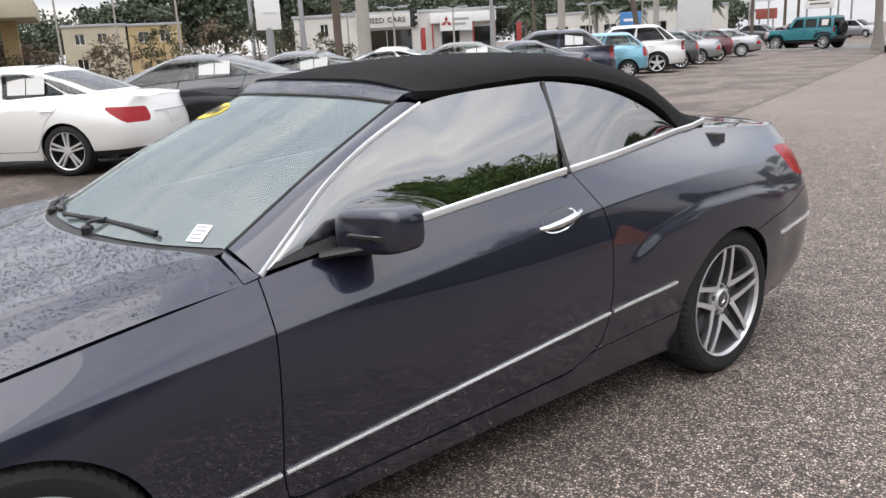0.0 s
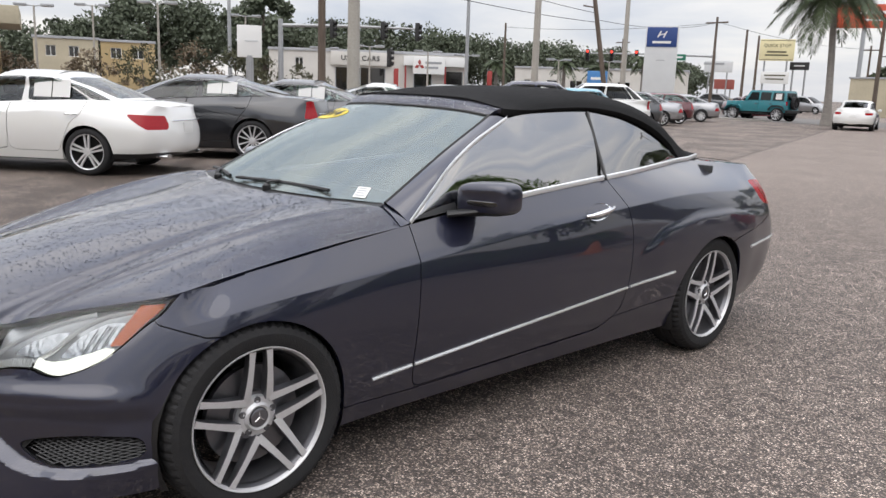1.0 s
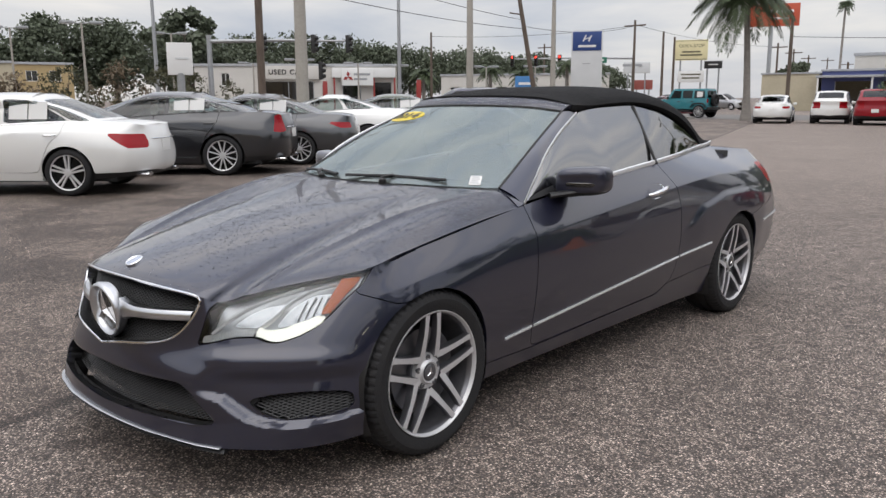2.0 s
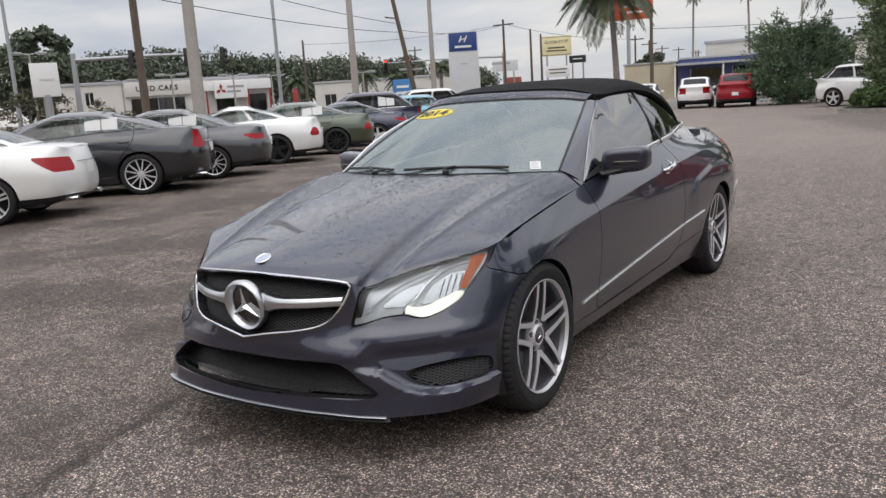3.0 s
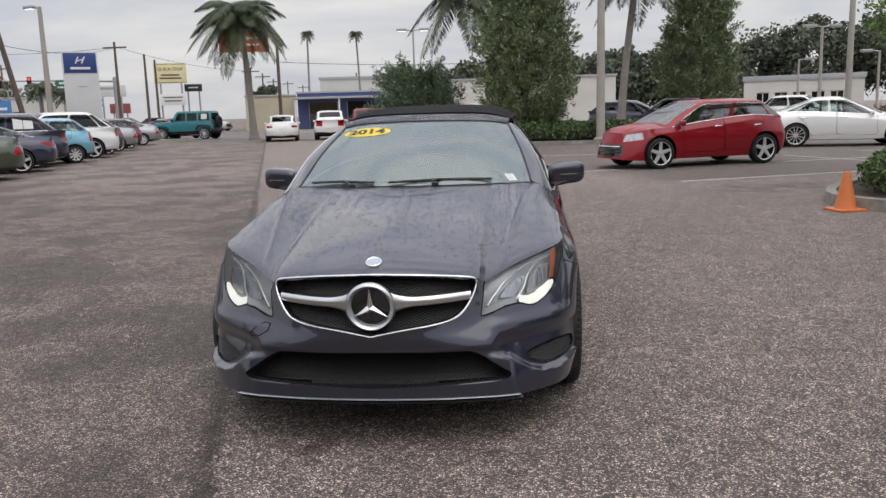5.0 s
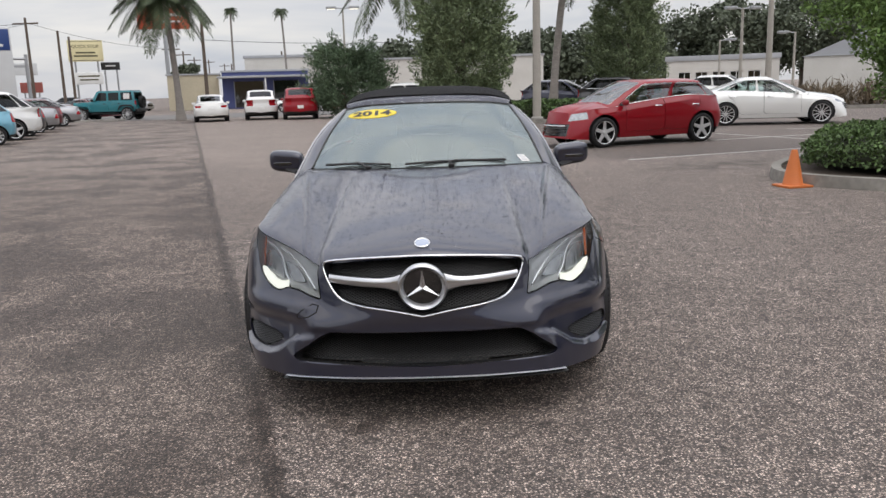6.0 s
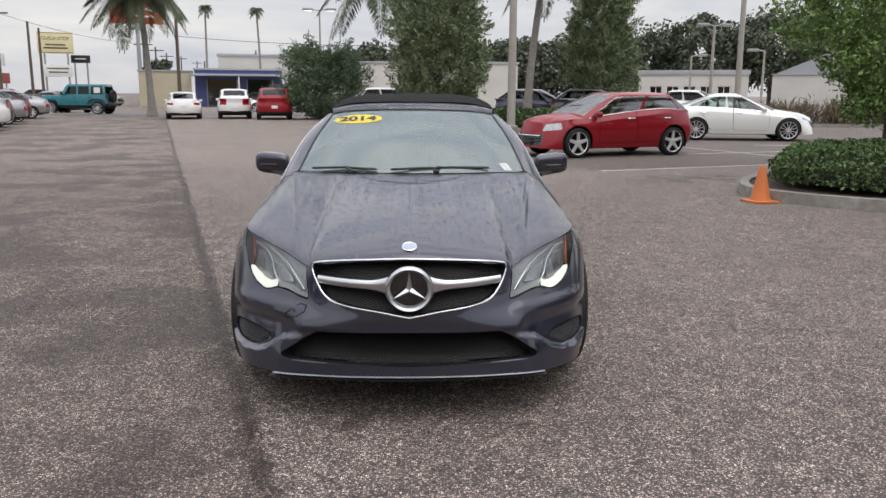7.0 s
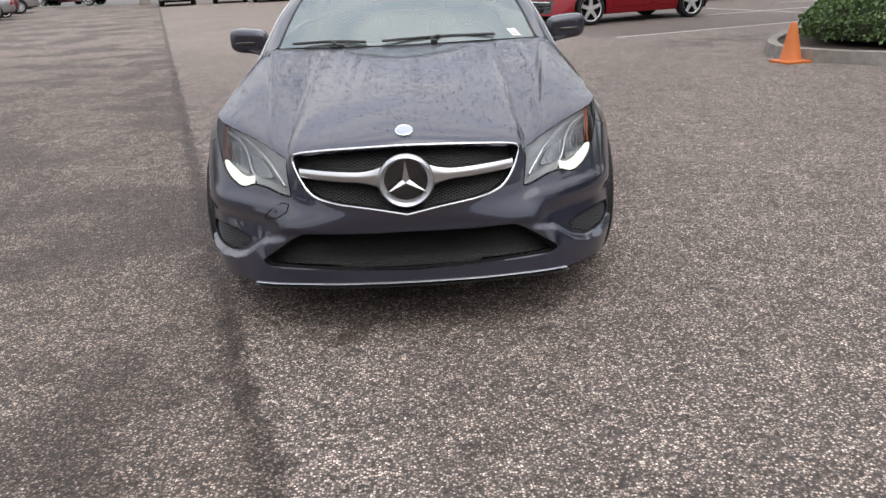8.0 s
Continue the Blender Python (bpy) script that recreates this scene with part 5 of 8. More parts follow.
    colour = mix(1.0, colour, (1.19, 1.165, 1.175), "MULTIPLY")
    l.new(colour, p.inputs["Base Color"])
    rg = node("ShaderNodeMapRange")
    rg.inputs["To Min"].default_value, rg.inputs["To Max"].default_value = .78, .62
    p.inputs["Specular IOR Level"].default_value = .32
    l.new(wet, rg.inputs["Value"])
    l.new(rg.outputs["Result"], p.inputs["Roughness"])
    b = n.new("ShaderNodeBump")
    b.inputs["Strength"].default_value, b.inputs["Distance"].default_value = .55, .006
    b.invert = True
    l.new(chips.outputs["Distance"], b.inputs["Height"])
    l.new(b.outputs["Normal"], p.inputs["Normal"])
    return m


gbm = bmesh.new()
bmesh.ops.create_grid(gbm, x_segments=8, y_segments=8, size=900)
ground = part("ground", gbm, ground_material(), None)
tagged(ground, "damp grey exposed-aggregate asphalt car park with a dark seam", "ground", kind="structure")
M_LINE = material("worn_white_paint", (.55, .54, .51), .7, grain=.8, scale=9, dark=(.24, .22, .20), bump=.3, bump_scale=120)


def painted_line(a, b, w=.10):
    a, b = np.array(a, float), np.array(b, float)
    d = (b - a) / np.linalg.norm(b - a)
    n_ = np.array([-d[1], d[0]]) * w / 2
    ob = link_mesh("parking_line", *slab([a - n_, b - n_, b + n_, a + n_], .001, .005), M_LINE, None, smooth=False)
    tagged(ob, "worn white painted parking line", "marking", kind="structure")


painted_line((3.45, 10.75), (8.6, 12.7))
painted_line((1.9, 13.5), (10.4, 16.5))
painted_line((7.3, 17.5), (8.6, 14.1))
painted_line((1.0, 19.5), (4.2, 20.2))
painted_line((9.6, 18.6), (14.5, 18.3))
# concrete street apron and roadway beyond the car park
M_CONCRETE = material("concrete", (.42, .40, .365), .8, grain=.5, scale=14, stain=.5, stain_scale=.5, bump=.3, bump_scale=90)
M_ROAD = material("roadway", (.20, .19, .18), .8, grain=.5, scale=20, stain=.4, stain_scale=.2)
ob = link_mesh("road", *slab([(-190, 20), (-187, 12), (-60, 44), (40, 49), (140, 44), (140, 56), (40, 61), (-62, 57)], .002, .008), M_ROAD, None, smooth=False)
tagged(ob, "grey asphalt street beyond the car park", "road", kind="structure")
ob = link_mesh("pavement", *slab([(-60, 42.3), (-20, 46.0), (-20, 46.9), (-60, 43.4)], .002, .12), M_CONCRETE, None, smooth=False)
tagged(ob, "pale concrete pavement beside the street", "pavement", kind="structure")
ob = link_mesh("pavement", *slab([(-7, 47.2), (40, 47.6), (40, 48.8), (-7, 48.4)], .002, .12), M_CONCRETE, None, smooth=False)
tagged(ob, "pale concrete pavement beside the street", "pavement", kind="structure")


# ---------- parked vehicles ----------
BASE_NET = np.array(GUIDES, float)


def wheel_meshes(r, style, w=.22):
    """Tyre and rim meshes of a wheel of radius r, the outside towards +x."""
    rr = r * (.765 if style != "steel" else .68)
    prof = [(-.5 * w, rr), (-.52 * w, r * .86), (-.46 * w, r * .96), (-.3 * w, r), (.3 * w, r), (.46 * w, r * .96), (.52 * w, r * .86), (.5 * w, rr), (.44 * w, rr * .97)]
    tyre = lathe(prof, 36)
    pieces = [lathe([(.44 * w, rr * .97), (.48 * w, rr * 1.01), (.45 * w, rr * .95), (.40 * w, rr * .92)], 36)]
    n = {"five": 5, "ten": 10, "mesh": 6, "twin": 5, "steel": 9}[style]
    for k in range(n):
        for e in ((-1, 1) if style in ("twin", "mesh") else (0,)):
            hw = {"five": .13, "ten": .055, "mesh": .038, "twin": .05, "steel": .11}[style] * rr
            sp = e * {"twin": .14, "mesh": .24}.get(style, 0) * rr
            P = []
            for f in (.12, .5, .95):
                o = sp * (f if style == "mesh" else .35 + .65 * f)
                h = hw * (1.25 - .45 * f if style == "five" else 1)
                x = w * (.40 + .05 * f)
                P.append([(x, o - h, f * rr), (x, o + h, f * rr), (x - .1 * w, o + h * 1.2, f * rr), (x - .1 * w, o - h * 1.2, f * rr)])
            P = np.array(P)
            a = 2 * np.pi * k / n
            Y, Z = P[..., 1].copy(), P[..., 2].copy()
            P[..., 1], P[..., 2] = Y * np.cos(a) - Z * np.sin(a), Y * np.sin(a) + Z * np.cos(a)
            V_ = P.reshape(-1, 3)
            F_ = []
            for i in range(2):
                for j in range(4):
                    q = (j + 1) % 4
                    F_.append((i * 4 + j, i * 4 + q, i * 4 + 4 + q, i * 4 + 4 + j))
            pieces.append((V_, F_))
    pieces.append(lathe([(.30 * w, rr * .22), (.44 * w, rr * .20), (.46 * w, rr * .12), (.46 * w, 0)], 20))
    # last piece: dish behind the spokes, drawn near-black for the shaded rim barrel
    return tyre, join(*pieces), lathe([(.40 * w, rr * .93), (.10 * w, rr * .88), (.05 * w, rr * .86), (.05 * w, 0)], 24)


WHEELS = {}


def fit_wheel(car, x, y, r, style, rim_mat):
    key = (round(r, 3), style, rim_mat.name)
    first = key not in WHEELS
    if first:
        t_, r_, b_ = wheel_meshes(r, style)
        # brake_disc here is that near-black dish, the wheel's inner shade as colour
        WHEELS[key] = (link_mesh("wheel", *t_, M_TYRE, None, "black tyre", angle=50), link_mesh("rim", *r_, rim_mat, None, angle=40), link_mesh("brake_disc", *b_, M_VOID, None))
        obs = WHEELS[key]
    else:
        obs = [new(o.name.split(".")[0], o.data) for o in WHEELS[key]]
        tagged(obs[0], "black tyre")
    obs[0].parent = car
    obs[0].matrix_local = pose(x, y, r - .003, 0, 0, 0 if x > 0 else 180)
    obs[1].parent = obs[2].parent = obs[0]


def strip5(VF):
    return VF[0][:, :3], VF[1]


def parked_car(m, label, paint, kind="sedan", L=4.8, Wd=1.85, H=1.45, wb=2.85, fo=.88, belt=.98, style="five", rim_mat=None, r=.335,
               papers=(), glass_mat=None, roof_mat=None, doors_n=2, lower=None, trim=None, tail="bar", clad=False, group="", name="parked_car", bright=False, diffuser=True):
    """A parked car: nose to -y, front axle at the origin of its pose."""
    rim_mat = rim_mat or M_ALLOY
    glass_mat = glass_mat or (M_TINT_SUV if kind == "suv" else M_TINT_CAR)
    car = thing(name, m, label, "car", group)
    ro = L - wb - fo
    N = BASE_NET.copy()
    y = N[..., 1]
    N[..., 1] = np.where(y < 0, y / .866 * fo, np.where(y > 2.76, wb + (y - 2.76) / 1.12 * ro, y / 2.76 * wb))
    N[..., 0] *= Wd / 1.796
    tall = kind in ("suv", "hatch")
    up = belt / .97
    zmap = np.array([0, .215 if not tall else (.21 if kind == "hatch" else .25), .47 * up, .66 * up, .895 * up, 1.04 * up])
    N[..., 2] = np.interp(N[..., 2], [0, .19, .45, .64, .87, 1.03], zmap)
    # nose rounder and higher in front, tail upright
    if tall:
        t = np.clip((N[..., 1] - (wb - .3)) / (ro + .3), 0, 1)
        N[5, :, 2] = np.where(N[5, :, 1] > wb - .5, belt * 1.05, N[5, :, 2])
        N[..., 1] += np.where(N[..., 1] > wb + .4, 0.0, 0)
        N[5, 12:, 0] = np.array([.80, .80, .78, .74, .45, 0]) * Wd / 1.796
        N[5, 13:, 1] = wb + ro * np.array([.45, .75, .90, .96, .97])
        if kind == "hatch":
            N[4:, 5:13, 2] *= 1 + .055 * np.clip(N[4:, 5:13, 1] / wb, 0, 1)
            N[5, 13:, 2] *= np.array([1.015, 1.0, .97, .95, .945])
            N[5, 12:, 0] = np.array([.79, .75, .68, .60, .38, 0]) * Wd / 1.796
            N[5, 13:, 1] = wb + ro * np.array([.40, .64, .78, .84, .85])
            # upright nose with a high bonnet edge
            lift_ = np.array([1.08, 1.08, 1.09, 1.10, 1.09, 1.07, 1.05, 1.02])
            N[5, :8, 2] *= lift_
            N[4, :8, 2] *= 1 + (lift_ - 1) * .8
            N[3, :8, 2] *= 1 + (lift_ - 1) * .5
        N[:, :6, 2] *= np.array([1, 1.05, 1.10, 1.12, 1.10, 1.08])[:, None] if kind == "suv" else 1.02
    else:
        N[5, 11:15, 0] = np.array([.74, .70, .66, .62]) * Wd / 1.796
        N[5, 11:, 2] = np.array([1.0, 1.02, 1.025, 1.015, .985, .965, .96]) * belt * 1.045
        N[5, 13:, 1] = wb + ro * np.array([.35, .66, .83, .885, .90])
    if kind == "hatch":
        N[5, :6, 2] *= .985
        N[4, :6, 2] *= .98
    qs = np.unique(np.concatenate([np.linspace(0, 6, 31), np.linspace(6, 14, 41), np.linspace(14, 17, 13)]))
    S = loft(N, CREASE_AT, qs, 20)
    hcol = np.broadcast_to(np.linspace(0, 1, S.shape[1]), S.shape[:2])
    qcol = np.broadcast_to(qs[:, None], S.shape[:2])
    V5 = np.concatenate([S, qcol[..., None], hcol[..., None]], -1).reshape(-1, 5)
    _, F5 = grid_mesh(S)
    VF = (V5, F5)
    ar = r + (.035 if not tall else .055)
    for ya in (0, wb):
        VF = clip(*VF, np.hypot(VF[0][:, 1] - ya, VF[0][:, 2] - r) - ar)[0]
    zb = belt * .80
    pieces = []
    # tail lamps
    yr = wb + ro
    tl = {"bar": (yr - .34 * 1.0, .30, .62, .80), "wrap": (yr - .42, .34, .72, .90), "slim": (yr - .42, .34, .72, .90), "tall": (yr - .22, .42, .72, 1.0), "round": (yr - .2, .28, .62, .75)}[tail]
    f_t = lambda V: np.minimum(np.minimum(V[:, 1] - tl[0] - .5 * (V[:, 2] - belt * tl[2]) * (0 if tall or tail == "tall" else 1), V[:, 0] - (Wd / 2 - tl[1] - .06)), np.minimum(V[:, 2] - belt * tl[2], belt * tl[3] * 1.02 - V[:, 2]))
    if tail in ("wrap", "slim"):
        # wedge that points forward
        deep_ = .20 if tail == "wrap" else .115

        def f_t(V):
            t_ = np.clip((V[:, 1] - (yr - .56)) / .46, 0, 1)
            low_, top_ = belt * (.885 - deep_ * np.clip(t_ * 1.6, 0, 1)), belt * (.905 - .02 * t_)
            return np.minimum(np.minimum(V[:, 1] - (yr - .54), V[:, 0] - (Wd / 2 - .42)), np.minimum(V[:, 2] - low_, top_ - V[:, 2]))
    tailp, VF = clip(*VF, f_t(VF[0]))
    f_h = lambda V: np.minimum(np.minimum(-fo + .50 - V[:, 1], V[:, 0] - Wd * .27), np.minimum(V[:, 2] - belt * ((.60 if kind != "hatch" else .57) + .08 * np.clip((V[:, 1] + fo) / .5, 0, 1)), belt * (.705 + .09 * np.clip((V[:, 1] + fo) / .5, 0, 1)) - V[:, 2]))
    headp, VF = clip(*VF, f_h(VF[0]))
    f_g = lambda V: np.minimum(np.minimum(-fo * .55 - V[:, 1], Wd * .30 - V[:, 0]), np.minimum(V[:, 2] - belt * (.44 if kind != "hatch" else .27), belt * (.645 if kind != "hatch" else .54) - V[:, 2]))
    grill, VF = clip(*VF, f_g(VF[0]))
    low_z = .30 if not clad else .40
    if diffuser or clad:
        blk, VF = clip(*VF, np.where((VF[0][:, 1] > wb + ar * .9) | clad, low_z + .04 * np.sin(VF[0][:, 0] * 3) - VF[0][:, 2], -1))
        if len(blk[1]):
            b3 = strip5(blk)
            link_mesh("lower_cladding", *join(b3, flip(*b3)), M_BLACK, car, "black lower cladding")
    # doors
    marks = [wb * .21, wb * .60, wb * .985] if doors_n == 2 else [wb * .22, wb * .70]
    for a, b in zip(marks, marks[1:]):
        poly = rounded([(a, .33), (b - .03, .33), (b, .55), (b + .0, 1.6), (a + .02, 1.6)], .05, 4)
        if b > wb * .9:
            poly = rounded([(a, .33), (wb - ar - .05, .33), (wb - ar * .6, .75), (b - .02, belt * .9), (b, 1.6), (a + .02, 1.6)], .05, 4)
        d = np.where(VF[0][:, 0] > .3, poly_sdf(VF[0][:, 1:3], poly), -1)
        dp = clip(*VF, d - .004)[0]
        VF = clip(*VF, d + .004)[1]
        d3 = rim(*strip5(dp), .02)
        for side in (1, -1):
            dd = link_mesh("door", *(d3 if side > 0 else flip(*d3)), paint, car)
            hy = b - .16
            hz = belt * .885
            hx = np.interp(hz, S[np.abs(S[:, 10, 1] - hy).argmin(), :, 2], S[np.abs(S[:, 10, 1] - hy).argmin(), :, 0])
            link_mesh("handle", *tube([(side * (hx + .004), hy - .10, hz - .004), (side * (hx + .03), hy - .07, hz), (side * (hx + .03), hy + .05, hz), (side * (hx + .004), hy + .08, hz + .004)], (.011, .011), 6), trim or paint, dd)
    b3 = rim(*strip5(VF), .02)
    body = link_mesh("body", *weld(*join(b3, flip(*b3)), eps=3e-4), paint, car, angle=30)
    for nm, pc, mt, dp, lb in (("tail_lamp", tailp, M_REDLENS, .02, "red tail lamp"), ("head_lamp", headp, M_LENS_SOLID, .02, "clear head lamp"), ):
        if len(pc[1]):
            p3 = rim(*strip5(pc), dp)
            link_mesh(nm, *p3, mt, car, lb)
            link_mesh(nm, *flip(*p3), mt, car, lb)
    if len(grill[1]):
        g3 = strip5(grill)
        g3 = (g3[0] + (0, .02, 0), g3[1])
        link_mesh("grille", *weld(*join(g3, flip(*g3))), M_GLOSS, car, "black grille")
        for k in range(3):
            zz = belt * ((.48 if kind != "hatch" else .38) + .06 * k)
            link_mesh("grille_slat", *tube([(x, -fo * (1.0 - .13 * (x / (Wd * .3)) ** 2) - .005 + .01 * k, zz) for x in np.linspace(-Wd * .27, Wd * .27, 9)], (.012, .014), 6), M_CHROME if k == 2 or bright else M_BLACK, car)
    # bonnet
    def topline(q0, q1, n_):
        return crom(N[5], np.linspace(q0, q1, n_), (True, True))
    cowl_y = wb * {"sedan": .145, "coupe": .20, "suv": .12, "hatch": .06}[kind]
    q_c = float(np.interp(cowl_y, N[5, 5:12, 1], np.arange(5, 12)))
    fe, se = topline(0, 5, 16), topline(5, q_c, 14)
    cz = belt
    c_end = np.array([0, cowl_y - .22, cz * .985])
    mid = curve([fe[0], fe[0] * .72 + c_end * .28 + (0, -.02, .055), fe[0] * .35 + c_end * .65 + (0, 0, .04), c_end], 14)
    re = curve([c_end, c_end * .45 + se[-1] * .55 + (0, -.02, .045), se[-1]], 16)
    Bn = coons(mid, se, fe, re)
    uu_ = np.linspace(0, 1, 16)[:, None]
    Bn[..., 2] += .03 * np.exp(-((uu_ - .75) / .22) ** 2) * np.sin(np.pi * np.linspace(0, 1, 14))[None] ** .7
    bb = weld(*join(grid_mesh(Bn), flip(*grid_mesh(Bn))), 3e-4)
    if vnormals(*bb)[:, 2].mean() < 0:
        bb = (bb[0], [tuple(reversed(f)) for f in bb[1]])
    link_mesh("bonnet", *rim(*bb, .02), paint, car)
    # cabin: guides from waist to roof
    prof = {"sedan": (.145, .52, .82, 1.14), "coupe": (.20, .60, .80, 1.10), "suv": (.10, .45, 1.02, 1.27), "hatch": (.06, .42, 1.02, 1.26)}[kind]
    yc, yf, yrr, yrb = [p_ * wb for p_ in prof]
    if tall:
        yrb = min(yrb, yr - (.17 if kind == "hatch" else .10))
        yrr = min(yrr, yrb - .12)
    q_of = lambda yy: np.interp(yy, N[5, 5:15, 1], np.arange(5, 15))
    def waist(yy, dx=.012):
        p_ = crom(N[5], np.array([q_of(yy)]), (True, True))[0]
        return (p_[0] - dx, yy, p_[2] - .012)
    xr = Wd / 2 * (.66 if kind in ("sedan", "coupe") else .72)
    ym = [yc + (yrb - yc) * f for f in (.14, .34, .54, .74, .90)]
    zc_ = belt * 1.0
    fr, bk = waist(ym[0])[0], waist(ym[-1])[0]
    b_tail = (0, yrb + .05, waist(min(yrb, yr - .3))[2] + .01)
    BASEG = [(0, yc - .20, c_end[2] - .03), (.55 * fr, yc - .13, c_end[2] - .025), (fr * .94, yc + .06, waist(yc + .1)[2])] + [waist(t_) for t_ in ym] + [(bk * .90, yrb - .03, b_tail[2] - .01), (bk * .5, yrb + .03, b_tail[2]), b_tail]
    rt = [yf + (yrr - yf) * f for f in (.10, .32, .54, .76, .93)]
    rz = lambda f: H - .055 - .05 * abs(f - .42) ** 1.8 * (1 if tall else 1.6)
    RAIL = [(0, yf - .04, H - .035), (xr * .55, yf - .02, H - .045), (xr * .92, yf + .03, H - .075)] + [(xr, t_, rz(f)) for t_, f in zip(rt, (.1, .32, .54, .76, .93))] + [(xr * .90, yrr - .01, rz(1) - .01), (xr * .5, yrr + .03, rz(1) + .008), (0, yrr + .04, rz(1) + .012)]
    MIDG = [tuple((np.array(a_) * .5 + np.array(b_) * .5) + np.array((.014 if 2 < k < 8 else .0, -.02 if k < 2 else (.02 if k > 8 else 0), .012))) for k, (a_, b_) in enumerate(zip(BASEG, RAIL))]
    ROOFIN = [(p_[0] * .55, p_[1] + (.10 if k < 3 else -.08 if k > 7 else 0), H - .006 - .05 * abs((p_[1] - yf) / (yrr - yf) - .42) ** 1.8) for k, p_ in enumerate(RAIL)]
    ROOFC = [(0, p_[1] + (.04 if k < 3 else -.03 if k > 7 else 0), p_[2] + .006) for k, p_ in enumerate(ROOFIN)]
    cq = np.linspace(0, 10, 61)
    C = loft([BASEG, MIDG, RAIL, ROOFIN, ROOFC], [0] * 11, cq, 26)
    nh_ = C.shape[1]
    G_ = np.array([BASEG, MIDG, RAIL, ROOFIN, ROOFC], float)
    dd_ = np.linalg.norm(np.diff(G_, axis=0), axis=2).mean(1)
    tt_ = np.concatenate([[0], np.cumsum(dd_)])
    hs2 = np.sort(np.unique(np.round(np.concatenate([np.linspace(0, tt_[-1], 26), tt_]), 6))) / tt_[2]
    V5 = np.concatenate([C, np.broadcast_to(cq[:, None, None], C.shape[:2] + (1,)), np.broadcast_to(hs2[None, :, None], C.shape[:2] + (1,))], -1).reshape(-1, 5)
    VF = (V5, grid_mesh(C)[1])
    if vnormals(V5[:, :3], VF[1])[:, 2].mean() < 0:
        VF = (V5, [tuple(reversed(f)) for f in VF[1]])
    band = lambda V, h0, h1: np.minimum(V[:, 4] - h0, h1 - V[:, 4])
    wins = []
    ws_, VF = clip(*VF, np.minimum(1.72 - VF[0][:, 3], band(VF[0], .07, .95)))
    rw_, VF = clip(*VF, np.minimum(VF[0][:, 3] - 8.35, band(VF[0], .12 if not tall else .30, .90)))
    cuts = {2: [(2.42, 4.85), (5.02, 6.75), (6.85, 7.75)], 1: [(2.5, 5.6), (5.8, 7.5)]}[2 if doors_n == 2 else 1]
    for a, b in cuts:
        lean = lambda V: V[:, 3]
        w_, VF = clip(*VF, np.minimum(np.minimum((VF[0][:, 3] - a - .0) * .5 , (b - VF[0][:, 3]) * .5), band(VF[0], .06, .86)))
        wins.append(w_)
    rest3 = strip5(VF)
    cab = weld(*join(rest3, flip(*rest3)), 3e-4)
    link_mesh("roof", *rim(*cab, .02), roof_mat or paint, car, angle=35)
    w3 = strip5(ws_)
    link_mesh("windscreen", *weld(*join(w3, flip(*w3)), 3e-4), glass_mat, car)
    w3 = strip5(rw_)
    link_mesh("rear_window", *weld(*join(w3, flip(*w3)), 3e-4), glass_mat, car)
    for k, w_ in enumerate(wins):
        w3 = strip5(w_)
        for side in (1, -1):
            link_mesh("side_window", *(w3 if side > 0 else flip(*w3)), glass_mat, car)
        if k in papers:
            c_, e_ = w3[0].mean(0), w3[0].max(0) - w3[0].min(0)
            inw = np.array([.012, 0, 0])
            hy_, hz_ = min(.27, e_[1] * .34), e_[2] * .36
            sl = -e_[0] / max(e_[2], .01)
            for off in (-.52, .52):
                q4 = [c_ + inw + np.array([sl * dz_, dy_ + off * hy_, dz_]) for dy_, dz_ in ((-hy_ * .49, -hz_), (hy_ * .49, -hz_), (hy_ * .49, hz_), (-hy_ * .49, hz_))]
                link_mesh("window_sheet", q4 + [q_ + np.array([-.003, 0, 0]) for q_ in q4], QF, M_WHITE, car, "white price sheet in the window", smooth=False)
    # window line trim
    wl_ = [np.array(waist(t_)) + (.014, 0, .012) for t_ in np.linspace(yc + .15, ym[-1], 14)]
    for side in (1, -1):
        link_mesh("waist_trim", *tube(np.array(wl_) * (side, 1, 1), (.006, .008), 6), trim or M_BLACK, car)
        my = yc + .30
        wx = waist(my)
        mh = ellipsoid((side * (wx[0] + .13), my + .04, wx[2] + .07), (.10, .055, .065), 16, 10, 2.8)
        mo = link_mesh("door_mirror", *mh, paint, car)
        link_mesh("mirror_foot", *tube([(side * (wx[0] - .01), my, wx[2] + .01), (side * (wx[0] + .10), my + .02, wx[2] + .03)], (.03, .018), 6), M_BLACK, mo)
        for ya in (0, wb):
            fit_wheel(car, side * (Wd / 2 - .125), ya, r, style, rim_mat)
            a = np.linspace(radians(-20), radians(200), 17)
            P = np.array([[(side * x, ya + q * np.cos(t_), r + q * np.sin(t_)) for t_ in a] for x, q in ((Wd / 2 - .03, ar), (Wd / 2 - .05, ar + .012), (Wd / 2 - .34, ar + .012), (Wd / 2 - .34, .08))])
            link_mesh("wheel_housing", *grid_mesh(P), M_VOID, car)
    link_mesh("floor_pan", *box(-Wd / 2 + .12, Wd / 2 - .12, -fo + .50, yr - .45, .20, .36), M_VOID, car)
    for sy in (wb * .50, wb * .86):
        for side in (-1, 1):
            link_mesh("seat", *join(ellipsoid((side * Wd * .2, sy, belt * .78), (.24, .07, .33), 12, 8, 3), ellipsoid((side * Wd * .2, sy + .03, belt * 1.20), (.13, .05, .08), 10, 8, 3)), M_DASH, car)
    # boot / deck
    if not tall:
        td_ = crom(N[5], np.linspace(q_of(yrb - .35), 17, 22), (False, True))
        t_ = np.linspace(0, 1, 8)[None, :, None]
